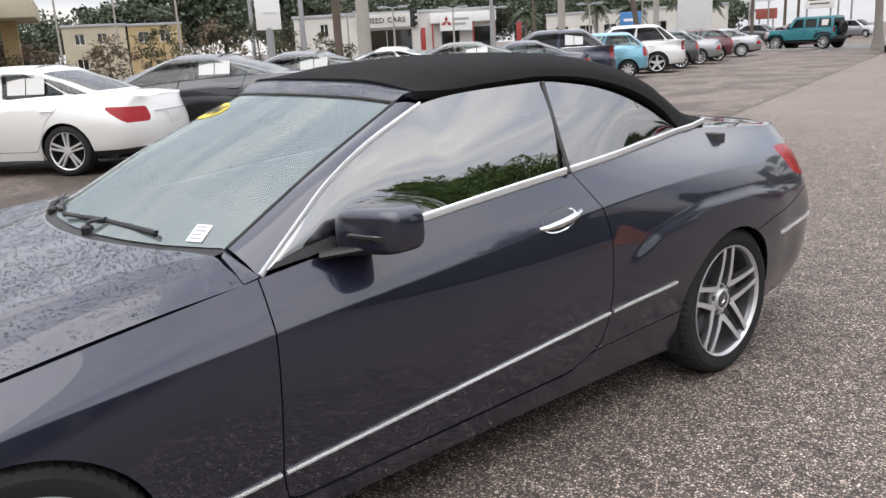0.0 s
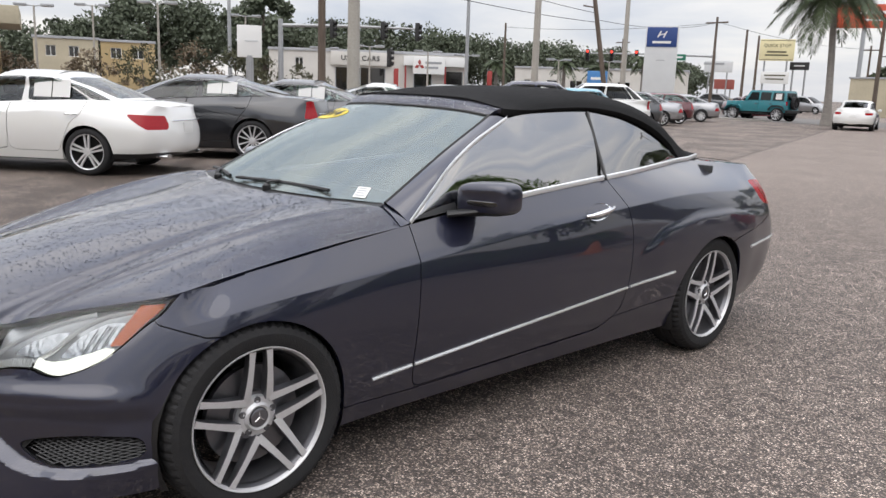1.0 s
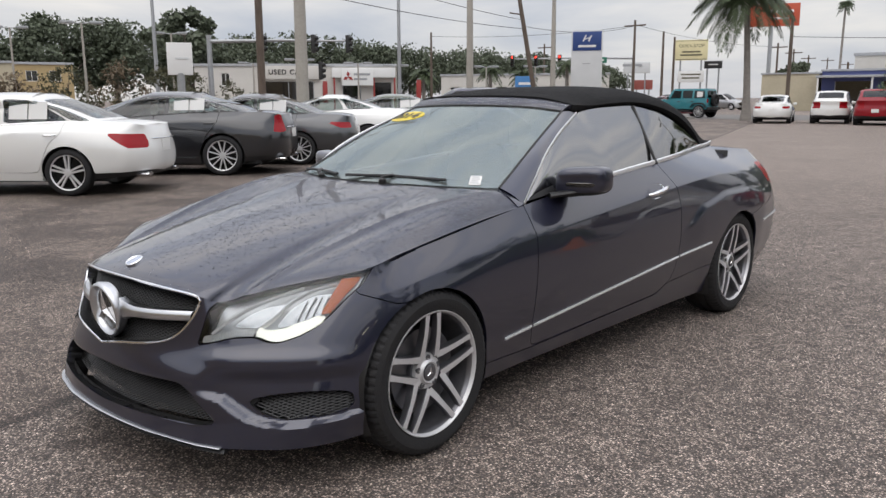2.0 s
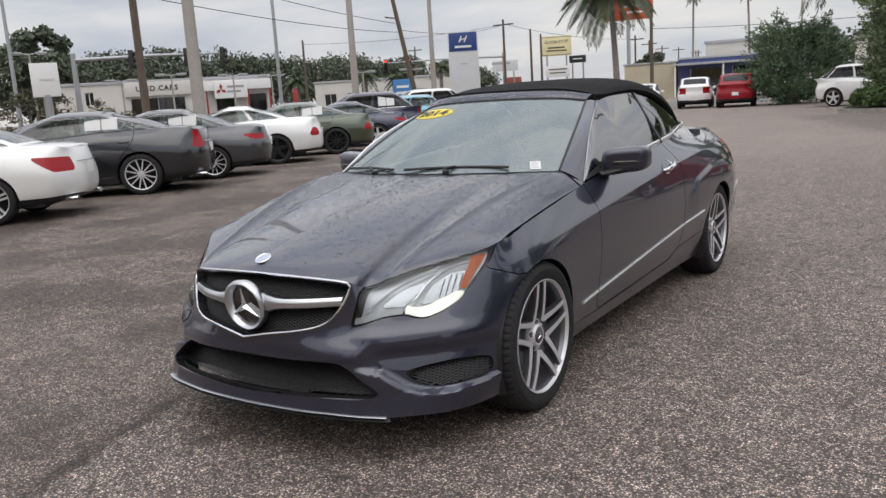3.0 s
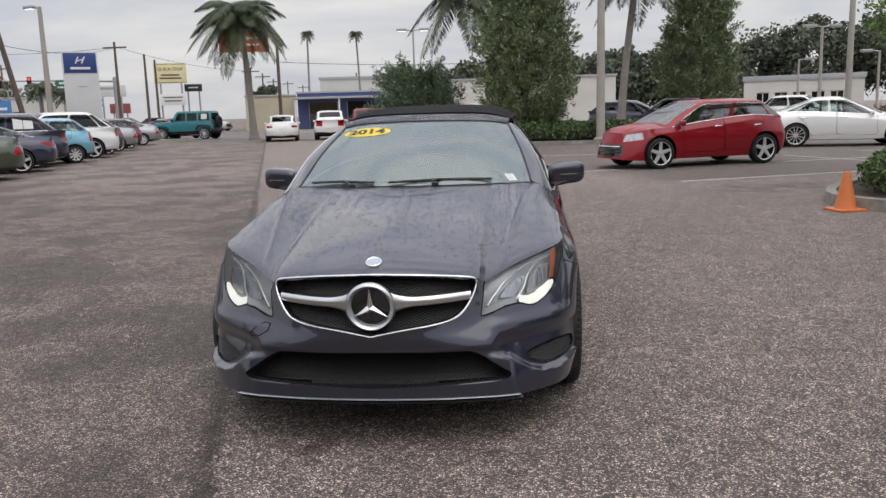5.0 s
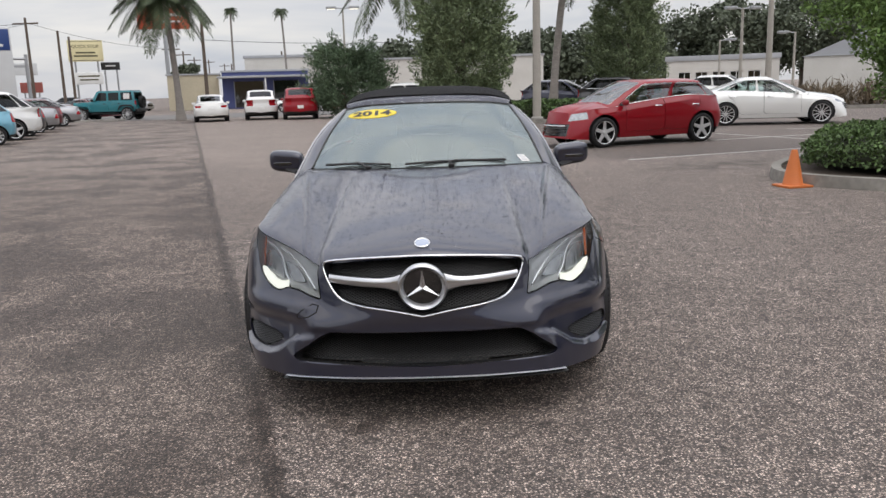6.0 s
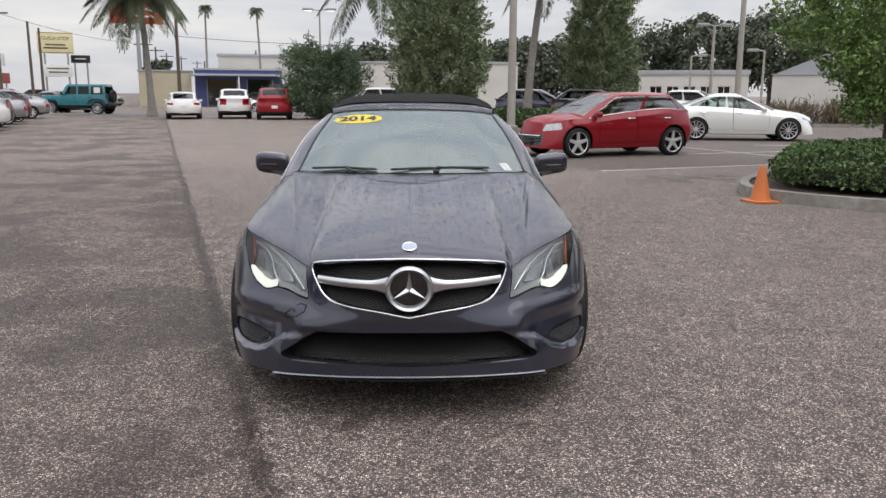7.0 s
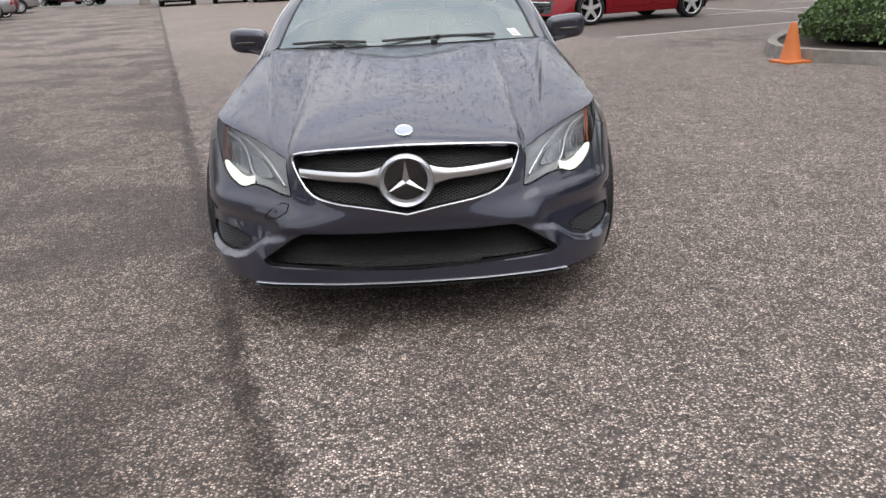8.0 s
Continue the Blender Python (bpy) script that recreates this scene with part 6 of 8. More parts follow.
        Dk = td_[:, None] * (1 - t_) + td_[:, None] * t_ * np.array([0, 1, 1]) + np.array([0, 0, 1.0]) * (.025 * (1 - (1 - t_) ** 2))
    else:
        td_ = crom(N[5], np.linspace(q_of(yrb - .6), 17, 22), (False, True))
        t_ = np.linspace(0, 1, 6)[None, :, None]
        Dk = td_[:, None] * (1 - t_) + td_[:, None] * t_ * np.array([0, 1, 1])
    dk = weld(*join(grid_mesh(Dk), flip(*grid_mesh(Dk))), 3e-4)
    if vnormals(*dk)[:, 2].mean() < 0:
        dk = (dk[0], [tuple(reversed(f)) for f in dk[1]])
    link_mesh("boot_lid", *dk, paint, car)
    # number plate as plain bar
    pz = belt * (.70 if not tall else .62)
    py = np.interp(pz, S[-1, :, 2], S[-1, :, 1]) + .006
    link_mesh("plate", *box(-.155, .155, py - .012, py + .006, pz - .08, pz + .08, .004), M_WHITE, car, "plain pale number plate")
    if bright and not tall:
        for side in (1, -1):
            link_mesh("exhaust_tip", *moved(tube([(side * Wd * .30, yr - .30, .285), (side * Wd * .30, yr - .055, .285)], (.085, .032), 12), pose(0, 0, 0)), M_CHROME, car, "chrome exhaust tip")
    if bright:
        link_mesh("tail_trim", *tube([(x, py + .01 - .12 * (x / .7) ** 2, pz + .11) for x in np.linspace(-.45, .45, 9)], (.008, .010), 6), M_CHROME, car, "chrome tail strip")
    return car


M_TINT_SUV = glass("dark_car_glass", (0.12, 0.135, 0.135), 1.0, 1.5)
M_LENS_SOLID = material("head_lamp_lens", (.55, .58, .60), .06, .35, coat=1, grain=.6, scale=14, dark=(.10, .10, .11))
M_RIM_DARK = material("dark_rim", (.03, .03, .033), .35, .6, grain=.2, scale=60)
P_WHITE = car_paint("white_paint", (.74, .74, .72), rough=.3)
P_DKGREY = car_paint("charcoal_paint", (.020, .021, .025), .3, .4)
P_GREY = car_paint("granite_paint", (.060, .062, .067), .3, .5)
P_GREEN = car_paint("olive_green_paint", (.050, .066, .036), .3, .35)
P_NAVY = car_paint("navy_paint", (.012, .015, .045), .3, .3)
P_TEAL = car_paint("light_blue_paint", (.16, .40, .52), .2, .3)
P_RED = car_paint("red_paint", (.27, .004, .012), .25, .0)
P_RED.node_tree.nodes["Principled BSDF"].inputs["Coat Weight"].default_value = 0.65
P_RED.node_tree.nodes["Principled BSDF"].inputs["Specular IOR Level"].default_value = 0.2
P_RED.node_tree.nodes["Principled BSDF"].inputs["Coat IOR"].default_value = 1.5
P_SILVER = car_paint("silver_paint", (.36, .36, .37), .3, .7)
P_MAROON = car_paint("maroon_paint", (.10, .012, .018), .3, .3)
P_JEEP = car_paint("deep_teal_paint", (.010, .21, .25), .2, .2)
P_BLACK = car_paint("black_paint", (.008, .008, .010), .2, .2)

ROW_TURN = -48.7


def parked_at(hub, turn, wb, Wd, side=1, rear=True):
    """Pose of a car from the place of one wheel (its outer face on the ground)."""
    local = Vector((side * (Wd / 2 - .02), wb if rear else 0, 0))
    R = Matrix.Rotation(radians(turn), 4, "Z")
    return Matrix.Translation(Vector((hub[0], hub[1], 0)) - R @ local) @ R


GR = "cars parked in a slanted row"
parked_car(parked_at((-8.70, 2.73), ROW_TURN, 2.94, 1.86), "white four-door saloon with red tail lamps and price sheets", P_WHITE, "sedan", 4.92, 1.86, 1.46, 2.94, .87, .97, style="twin", papers=(1,), tail="wrap", trim=M_CHROME, group=GR, bright=True)
parked_car(parked_at((-9.70, 5.88), ROW_TURN, 3.05, 1.90), "charcoal four-door saloon with bright alloy wheels", P_DKGREY, "sedan", 5.04, 1.90, 1.49, 3.05, .87, 1.05, style="mesh", r=.36, papers=(1,), tail="tall", group=GR, bright=True)
parked_car(parked_at((-10.55, 8.25), ROW_TURN, 2.81, 1.86), "grey fastback saloon with wide red tail lamp", P_GREY, "sedan", 4.85, 1.86, 1.46, 2.81, .9, .97, style="mesh", papers=(1,), tail="slim", group=GR)
parked_car(parked_at((-11.70, 11.25), ROW_TURN, 2.95, 1.92), "white two-door muscle coupe with black wheels", P_WHITE, "coupe", 5.02, 1.92, 1.45, 2.95, .95, 1.03, style="five", rim_mat=M_RIM_DARK, r=.36, doors_n=1, tail="bar", group=GR)
parked_car(parked_at((-12.25, 14.1), ROW_TURN, 3.05, 1.90), "olive green saloon with black wheels and price sheet", P_GREEN, "sedan", 5.04, 1.90, 1.47, 3.05, .9, 1.0, style="ten", rim_mat=M_RIM_DARK, r=.36, papers=(1,), tail="bar", group=GR)
parked_car(parked_at((-13.2, 17.2), ROW_TURN, 2.70, 1.80), "dark blue small saloon with red tail lamp", P_NAVY, "sedan", 4.63, 1.80, 1.42, 2.70, .88, .93, style="five", tail="slim", group=GR)
parked_car(parked_at((-14.2, 19.5), ROW_TURN, 2.66, 1.86), "dark navy crossover with a price sheet in its window", P_NAVY, "suv", 4.62, 1.86, 1.70, 2.66, .90, 1.08, style="five", r=.36, papers=(1,), tail="tall", trim=M_CHROME, clad=True, group=GR)
parked_car(parked_at((-14.3, 21.9), ROW_TURN, 2.53, 1.70), "light blue small hatchback with silver wheels", P_TEAL, "hatch", 4.06, 1.70, 1.53, 2.53, .82, 1.0, style="steel", r=.30, tail="tall", group=GR)
parked_car(parked_at((-15.3, 24.9), ROW_TURN, 2.80, 1.90), "white large crossover with dark windows", P_WHITE, "suv", 4.80, 1.90, 1.76, 2.80, .92, 1.10, style="five", r=.37, tail="tall", group=GR)
parked_car(parked_at((-16.4, 28.0), ROW_TURN, 2.65, 1.80), "grey hatchback with bright alloy wheels", P_GREY, "hatch", 4.3, 1.80, 1.50, 2.65, .85, 1.0, style="ten", tail="tall", group=GR)
parked_car(parked_at((-17.5, 31.0), ROW_TURN, 2.70, 1.82), "silver saloon with alloy wheels", P_SILVER, "sedan", 4.6, 1.82, 1.46, 2.70, .88, .97, style="ten", group=GR)
parked_car(parked_at((-18.6, 34.2), ROW_TURN, 2.65, 1.80), "dark red hatchback with alloy wheels", P_MAROON, "hatch", 4.3, 1.80, 1.50, 2.65, .85, 1.0, style="five", tail="tall", group=GR)
parked_car(parked_at((-20.2, 39.0), ROW_TURN - 8, 2.70, 1.82), "silver saloon at the end of the row", P_SILVER, "sedan", 4.6, 1.82, 1.46, 2.70, .88, .97, style="steel", group=GR)


def tapered(x, y0, y1, z0, z1, x_top=None, y0_top=None, y1_top=None, bevel=.03):
    """A bevelled block whose top is narrower or shorter than its foot."""
    V_, F_ = box(-x, x, y0, y1, z0, z1, bevel)
    t_ = (V_[:, 2:3] - z0) / (z1 - z0)
    V_[:, :1] *= 1 + ((x_top or x) / x - 1) * t_
    f_ = (V_[:, 1:2] - y0) / (y1 - y0)
    lo_, hi_ = y0 + ((y0 if y0_top is None else y0_top) - y0) * t_, y1 + ((y1 if y1_top is None else y1_top) - y1) * t_
    V_[:, 1:2] = lo_ + (hi_ - lo_) * f_
    return V_, F_


def off_roader(m, label, paint):
    """A boxy four-door off-roader: nose to -y, front axle at the origin of its pose."""
    car = thing("off_road_car", m, label, "car")
    link_mesh("body", *tapered(.79, .42, 3.52, .55, 1.20, .775, bevel=.035), paint, car, angle=40)
    link_mesh("bonnet", *tapered(.71, -.62, .60, .72, 1.18, .68, -.58, .60, .045), paint, car, angle=40)
    link_mesh("cabin", *tapered(.765, .62, 3.50, 1.19, 1.84, .665, 1.02, 3.40, .05), paint, car, angle=40)
    link_mesh("roof_panel", *tapered(.64, 1.10, 3.34, 1.84, 1.875, .62, bevel=.014), paint, car)
    xs_ = lambda z_: .765 + (.665 - .765) * (z_ - 1.19) / .65
    for side in (1, -1):
        for a0_, a1_, b0_, b1_ in ((.92, 1.66, 1.15, 1.66), (1.78, 2.46, 1.78, 2.46), (2.60, 3.36, 2.60, 3.30)):
            q4 = [np.array((side * (xs_(z_) + .006), y_, z_)) for y_, z_ in ((a0_, 1.26), (a1_, 1.26), (b1_, 1.75), (b0_, 1.75))]
            pane = link_mesh("side_window", q4 + [q_ - np.array((side * .012, 0, 0)) for q_ in q4], QF, M_TINT_SUV, car, "dark side window", smooth=False)
            if a0_ > 2.5:
                w4 = [np.array((side * (xs_(z_) + .009), y_, z_)) for y_, z_ in ((2.78, 1.34), (3.18, 1.34), (3.18, 1.68), (2.78, 1.68))]
                link_mesh("window_sheet", w4 + [q_ - np.array((side * .002, 0, 0)) for q_ in w4], QF, M_WHITE, pane, "white price sheet in the window", smooth=False)
        for y0_, y1_ in ((.58, 1.70), (1.73, 2.66)):
            dr_ = link_mesh("door", *box(side * .784 - .012, side * .784 + .012, y0_, y1_, .60, 1.17, .008), paint, car)
            link_mesh("handle", *box(side * .81 - .016, side * .81 + .016, y1_ - .24, y1_ - .08, 1.03, 1.07, .008), M_BLACK, dr_)
        for y0_, y1_, z_ in ((-.56, .60, .985), (2.42, 3.48, .975)):
            P = np.array([[(side * x_, yc_, zc_) for yc_, zc_ in zip(np.linspace(y0_, y1_, 13), z_ - .30 * np.abs(np.linspace(-1, 1, 13)) ** 4.5)] for x_ in (.66, .90, .945, .945)])
            P[3, :, 2] -= .07
            link_mesh("wheel_flare", *rim(*grid_mesh(P if side > 0 else P[:, ::-1]), .03), paint if y0_ < 0 else M_BLACK, car, "broad flat wing over the wheel")
        link_mesh("side_step", *box(side * .86 - .07, side * .86 + .07, .62, 2.42, .42, .48, .02), M_BLACK, car)
        mi_ = link_mesh("door_mirror", *ellipsoid((side * .93, .80, 1.30), (.10, .05, .085), 14, 8, 3.4), M_BLACK, car)
        link_mesh("mirror_foot", *tube([(side * .77, .78, 1.22), (side * .88, .80, 1.26)], .02, 6), M_BLACK, mi_)
        link_mesh("tail_lamp", *box(side * .715 - .075, side * .715 + .075, 3.50, 3.56, .98, 1.22, .015), M_REDLENS, car, "red square tail lamp")
        link_mesh("head_lamp", *moved(lathe([(-.66, .001), (-.655, .08), (-.63, .105), (-.58, .105)], 18, "y"), pose(side * .46, 0, .98)), M_LENS_SOLID, car, "round head lamp")
        link_mesh("bonnet_latch", *box(side * .66 - .02, side * .66 + .02, -.28, -.18, 1.08, 1.17, .006), M_BLACK, car)
        for ya in (0, 3.0):
            fit_wheel(car, side * .79, ya, .41, "ten", M_ALLOY)
            a = np.linspace(radians(0), radians(180), 13)
            P = np.array([[(side * x_, ya + .50 * np.cos(t_), .41 + .50 * np.sin(t_)) for t_ in a] for x_ in (.80, .5)])
            link_mesh("wheel_housing", *grid_mesh(P), M_VOID, car)
    for k in range(7):
        link_mesh("grille_slot", *box(-.27 + .09 * k - .022, -.27 + .09 * k + .022, -.63, -.60, .80, 1.10, .006), M_VOID, car)
    y4 = lambda z_: .62 + .40 * (z_ - 1.19) / .65 - .008
    w4 = [np.array((x_, y4(z_), z_)) for x_, z_ in ((-.66, 1.25), (.66, 1.25), (.60, 1.77), (-.60, 1.77))]
    link_mesh("windscreen", w4 + [q_ + np.array((0, .014, 0)) for q_ in w4], QF, M_TINT_SUV, car, smooth=False)
    y5 = lambda z_: 3.50 - .10 * (z_ - 1.19) / .65 + .006
    w4 = [np.array((x_, y5(z_), z_)) for x_, z_ in ((.62, 1.30), (-.62, 1.30), (-.56, 1.74), (.56, 1.74))]
    link_mesh("rear_window", w4 + [q_ - np.array((0, .014, 0)) for q_ in w4], QF, M_TINT_SUV, car, smooth=False)
    link_mesh("front_bumper", *box(-.86, .86, -.86, -.64, .52, .70, .03), M_BLACK, car, "black front bumper")
    link_mesh("rear_bumper", *box(-.80, .80, 3.50, 3.66, .52, .70, .03), M_BLACK, car, "black rear bumper")
    link_mesh("underbody", *box(-.62, .62, -.60, 3.45, .36, .60, .02), M_VOID, car)
    sp_ = wheel_meshes(.40, "ten")
    to_ = pose(0, 3.68, 1.12, 0, 0, 90)
    spare = link_mesh("spare_wheel", *moved(sp_[0], to_), M_TYRE, car, "spare wheel on the tail gate", angle=50)
    link_mesh("spare_rim", *moved(sp_[1], to_), M_RIM_DARK, spare)
    link_mesh("spare_hub", *moved(sp_[2], to_), M_VOID, spare)
    link_mesh("spare_carrier", *box(-.12, .12, 3.50, 3.62, 1.02, 1.22, .01), M_BLACK, car)
    return car


off_roader(parked_at((-20.3, 48.0), -93, 3.0, 1.88), "deep teal boxy four-door off-roader with spare wheel", P_JEEP)
parked_car(parked_at((3.60, 13.75), -67.5, 2.65, 1.78, rear=False), "red five-door hatchback with silver alloy wheels", P_RED, "hatch", 4.30, 1.78, 1.47, 2.65, .88, .99, style="five", r=.335, trim=M_CHROME, tail="tall", roof_mat=P_RED, glass_mat=glass("clear_car_glass", (.70, .76, .75), 1, 2.7))
parked_car(parked_at((8.75, 21.1), 80, 2.78, 1.86, side=-1), "white saloon with ornate dark alloy wheels", P_WHITE, "sedan", 4.90, 1.86, 1.47, 2.78, .90, .98, style="mesh", r=.35, trim=M_CHROME)
parked_car(parked_at((-2.5, 34.0), 68, 2.85, 1.90, side=-1), "white crossover parked beside tall bushes", P_WHITE, "suv", 4.78, 1.90, 1.70, 2.85, .90, 1.10, style="five", r=.37, tail="tall")
parked_car(parked_at((7.4, 36.0), 66, 2.85, 1.92, side=-1), "black crossover parked behind a hedge", P_BLACK, "suv", 4.80, 1.92, 1.72, 2.85, .92, 1.12, style="five", r=.37, tail="tall", trim=M_CHROME)
parked_car(parked_at((4.9, 40.0), 66, 2.75, 1.88, side=-1), "dark blue crossover parked behind a hedge", P_NAVY, "suv", 4.60, 1.88, 1.68, 2.75, .90, 1.10, style="five", r=.36, tail="tall")
FAR = "cars parked by the street"
parked_car(pose(-13.3, 42.5, 0, 0, 0, 196), "white saloon seen from behind", P_WHITE, "sedan", 4.7, 1.84, 1.45, 2.75, .9, .97, tail="slim", group=FAR)
parked_car(pose(-10.6, 43.2, 0, 0, 0, 193), "white small crossover with dark rear window", P_WHITE, "suv", 4.2, 1.80, 1.62, 2.6, .86, 1.05, tail="tall", clad=True, group=FAR)
parked_car(pose(-8.2, 42.3, 0, 0, 0, 191), "red crossover seen from behind", P_RED, "suv", 4.6, 1.88, 1.68, 2.7, .9, 1.08, r=.36, tail="tall", clad=True, group=FAR)
parked_car(parked_at((13.5, 39.5), 60, 2.7, 1.85, side=-1), "white crossover parked by the low white building", P_WHITE, "suv", 4.6, 1.88, 1.68, 2.7, .9, 1.08, r=.36, tail="tall", group=FAR)
for k_, (px_, py_, pt_, pc_, kd_) in enumerate(((-27.5, 62.0, 95, P_SILVER, "sedan"), (-12.0, 57.0, -84, P_WHITE, "sedan"), (-6.5, 58.5, 96, P_RED, "sedan"), (-37, 74.0, 96, P_GREY, "suv"), (-23.0, 51.5, 60, P_MAROON, "sedan"), (-31.0, 80.0, 80, P_SILVER, "suv"), (-36.0, 90.0, 70, P_WHITE, "sedan"), (-42.0, 92.0, 100, P_DKGREY, "suv"))):
    parked_car(pose(px_, py_, 0, 0, 0, pt_), ("silver", "white", "red", "grey", "maroon", "silver", "white", "dark grey")[k_] + " car standing on the far street", pc_, kd_, 4.7, 1.84, 1.45 if kd_ == "sedan" else 1.7, 2.75, .9, .97 if kd_ == "sedan" else 1.08, group="cars on the far street")


# ---------- planting ----------
def leaf_material(name, color, var=.5, rough=.55):
    m = material(name, color, rough, grain=.4, scale=1.2, dark=tuple(c * .5 for c in color), spec=.3)
    n, l = m.node_tree.nodes, m.node_tree.links
    p = n["Principled BSDF"]
    src = p.inputs["Base Color"].links[0].from_socket
    g, r, h = n.new("ShaderNodeNewGeometry"), n.new("ShaderNodeMapRange"), n.new("ShaderNodeHueSaturation")
    r.inputs["To Min"].default_value, r.inputs["To Max"].default_value = 1 - var, 1 + var
    l.new(g.outputs["Random Per Island"], r.inputs["Value"])
    l.new(r.outputs["Result"], h.inputs["Value"])
    l.new(src, h.inputs["Color"])
    l.new(h.outputs["Color"], p.inputs["Base Color"])
    return m


L_CONIFER = leaf_material("conifer_foliage", (0.195, 0.245, 0.130), .45)
L_JUNIPER = leaf_material("juniper_foliage", (0.120, 0.175, 0.100))
L_BROAD = leaf_material("broadleaf_foliage", (0.185, 0.290, 0.085))
L_HEDGE = leaf_material("hedge_foliage", (0.090, 0.145, 0.048), .6)
L_OAK = leaf_material("oak_foliage", (0.105, 0.125, 0.082), .22)
L_PALM = leaf_material("palm_fronds", (0.078, 0.102, 0.052), .4)
L_DRY = leaf_material("dry_shrub", (.17, .13, .085), .4)
M_HEDGE_SHADE = material("hedge_inner_shade", (.03, .035, .018), .95, grain=.6, scale=12)
M_BARK = material("bark", (.16, .13, .105), .9, grain=.7, scale=9, bump=.8, bump_scale=25)
M_PALMBARK = material("palm_trunk", (.34, .31, .28), .9, grain=.6, scale=6, stain=.5, stain_scale=1.5, bump=.6, bump_scale=14, stretch=(1, 1, 3))


def leaves(C, size, rng, ratio=.5, droop=0.0):
    """Pointed leaves, one at each centre."""
    n_ = len(C)
    a = rng.normal(size=(n_, 3))
    a[:, 2] -= droop
    a /= np.linalg.norm(a, axis=1)[:, None]
    b = np.cross(a, rng.normal(size=(n_, 3)))
    b /= np.linalg.norm(b, axis=1)[:, None]
    s = (size * (.6 + .8 * rng.random(n_)))[:, None]
    V_ = np.stack([C - a * s * .5, C + b * s * ratio * .5, C + a * s * .5, C - b * s * ratio * .5], 1).reshape(-1, 3)
    return V_


def quads(name, V_, mat, parent=None, label=""):
    """A mesh whose every four vertices make a leaf."""
    me = bpy.data.meshes.new(name)
    n_ = len(V_)
    me.vertices.add(n_)
    me.vertices.foreach_set("co", np.asarray(V_, np.float32).ravel())
    me.loops.add(n_)
    me.loops.foreach_set("vertex_index", np.arange(n_, dtype=np.int32))
    me.polygons.add(n_ // 4)
    me.polygons.foreach_set("loop_start", np.arange(0, n_, 4, dtype=np.int32))
    me.materials.append(mat)
    me.update(calc_edges=True)
    me.validate()
    ob = new(name, me)
    ob.parent = parent
    if label:
        tagged(ob, label)
    return ob


def clumps(rng, centres, radii, per):
    C = []
    for c, r in zip(centres, radii):
        d = rng.normal(size=(per, 3))
        d /= np.linalg.norm(d, axis=1)[:, None]
        C.append(np.asarray(c) + d * r * (rng.random((per, 1)) ** .45) * np.array([1, 1, .8]))
    return np.vstack(C)


def sprays(rng, C, A, per, length, leaf, ratio):
    """Feathery tufts: narrow leaves along an axis A from each centre C."""
    n_ = len(C)
    s_ = rng.random((n_, per, 1)) ** .8
    L_ = length * (.6 + .8 * rng.random((n_, 1, 1)))
    pos = C[:, None] + A[:, None] * L_ * s_ + rng.normal(size=(n_, per, 3)) * L_ * .24 * (1.05 - .8 * s_)
    d = A[:, None] * .9 + rng.normal(size=(n_, per, 3)) * .5
    d /= np.linalg.norm(d, axis=2)[..., None]
    b = np.cross(d, rng.normal(size=(n_, per, 3)))
    b /= np.linalg.norm(b, axis=2)[..., None]
    z_ = leaf * (.6 + .8 * rng.random((n_, per, 1)))
    return np.stack([pos - d * z_ * .5, pos + b * z_ * ratio * .5, pos + d * z_ * .5, pos - b * z_ * ratio * .5], 2).reshape(-1, 3)


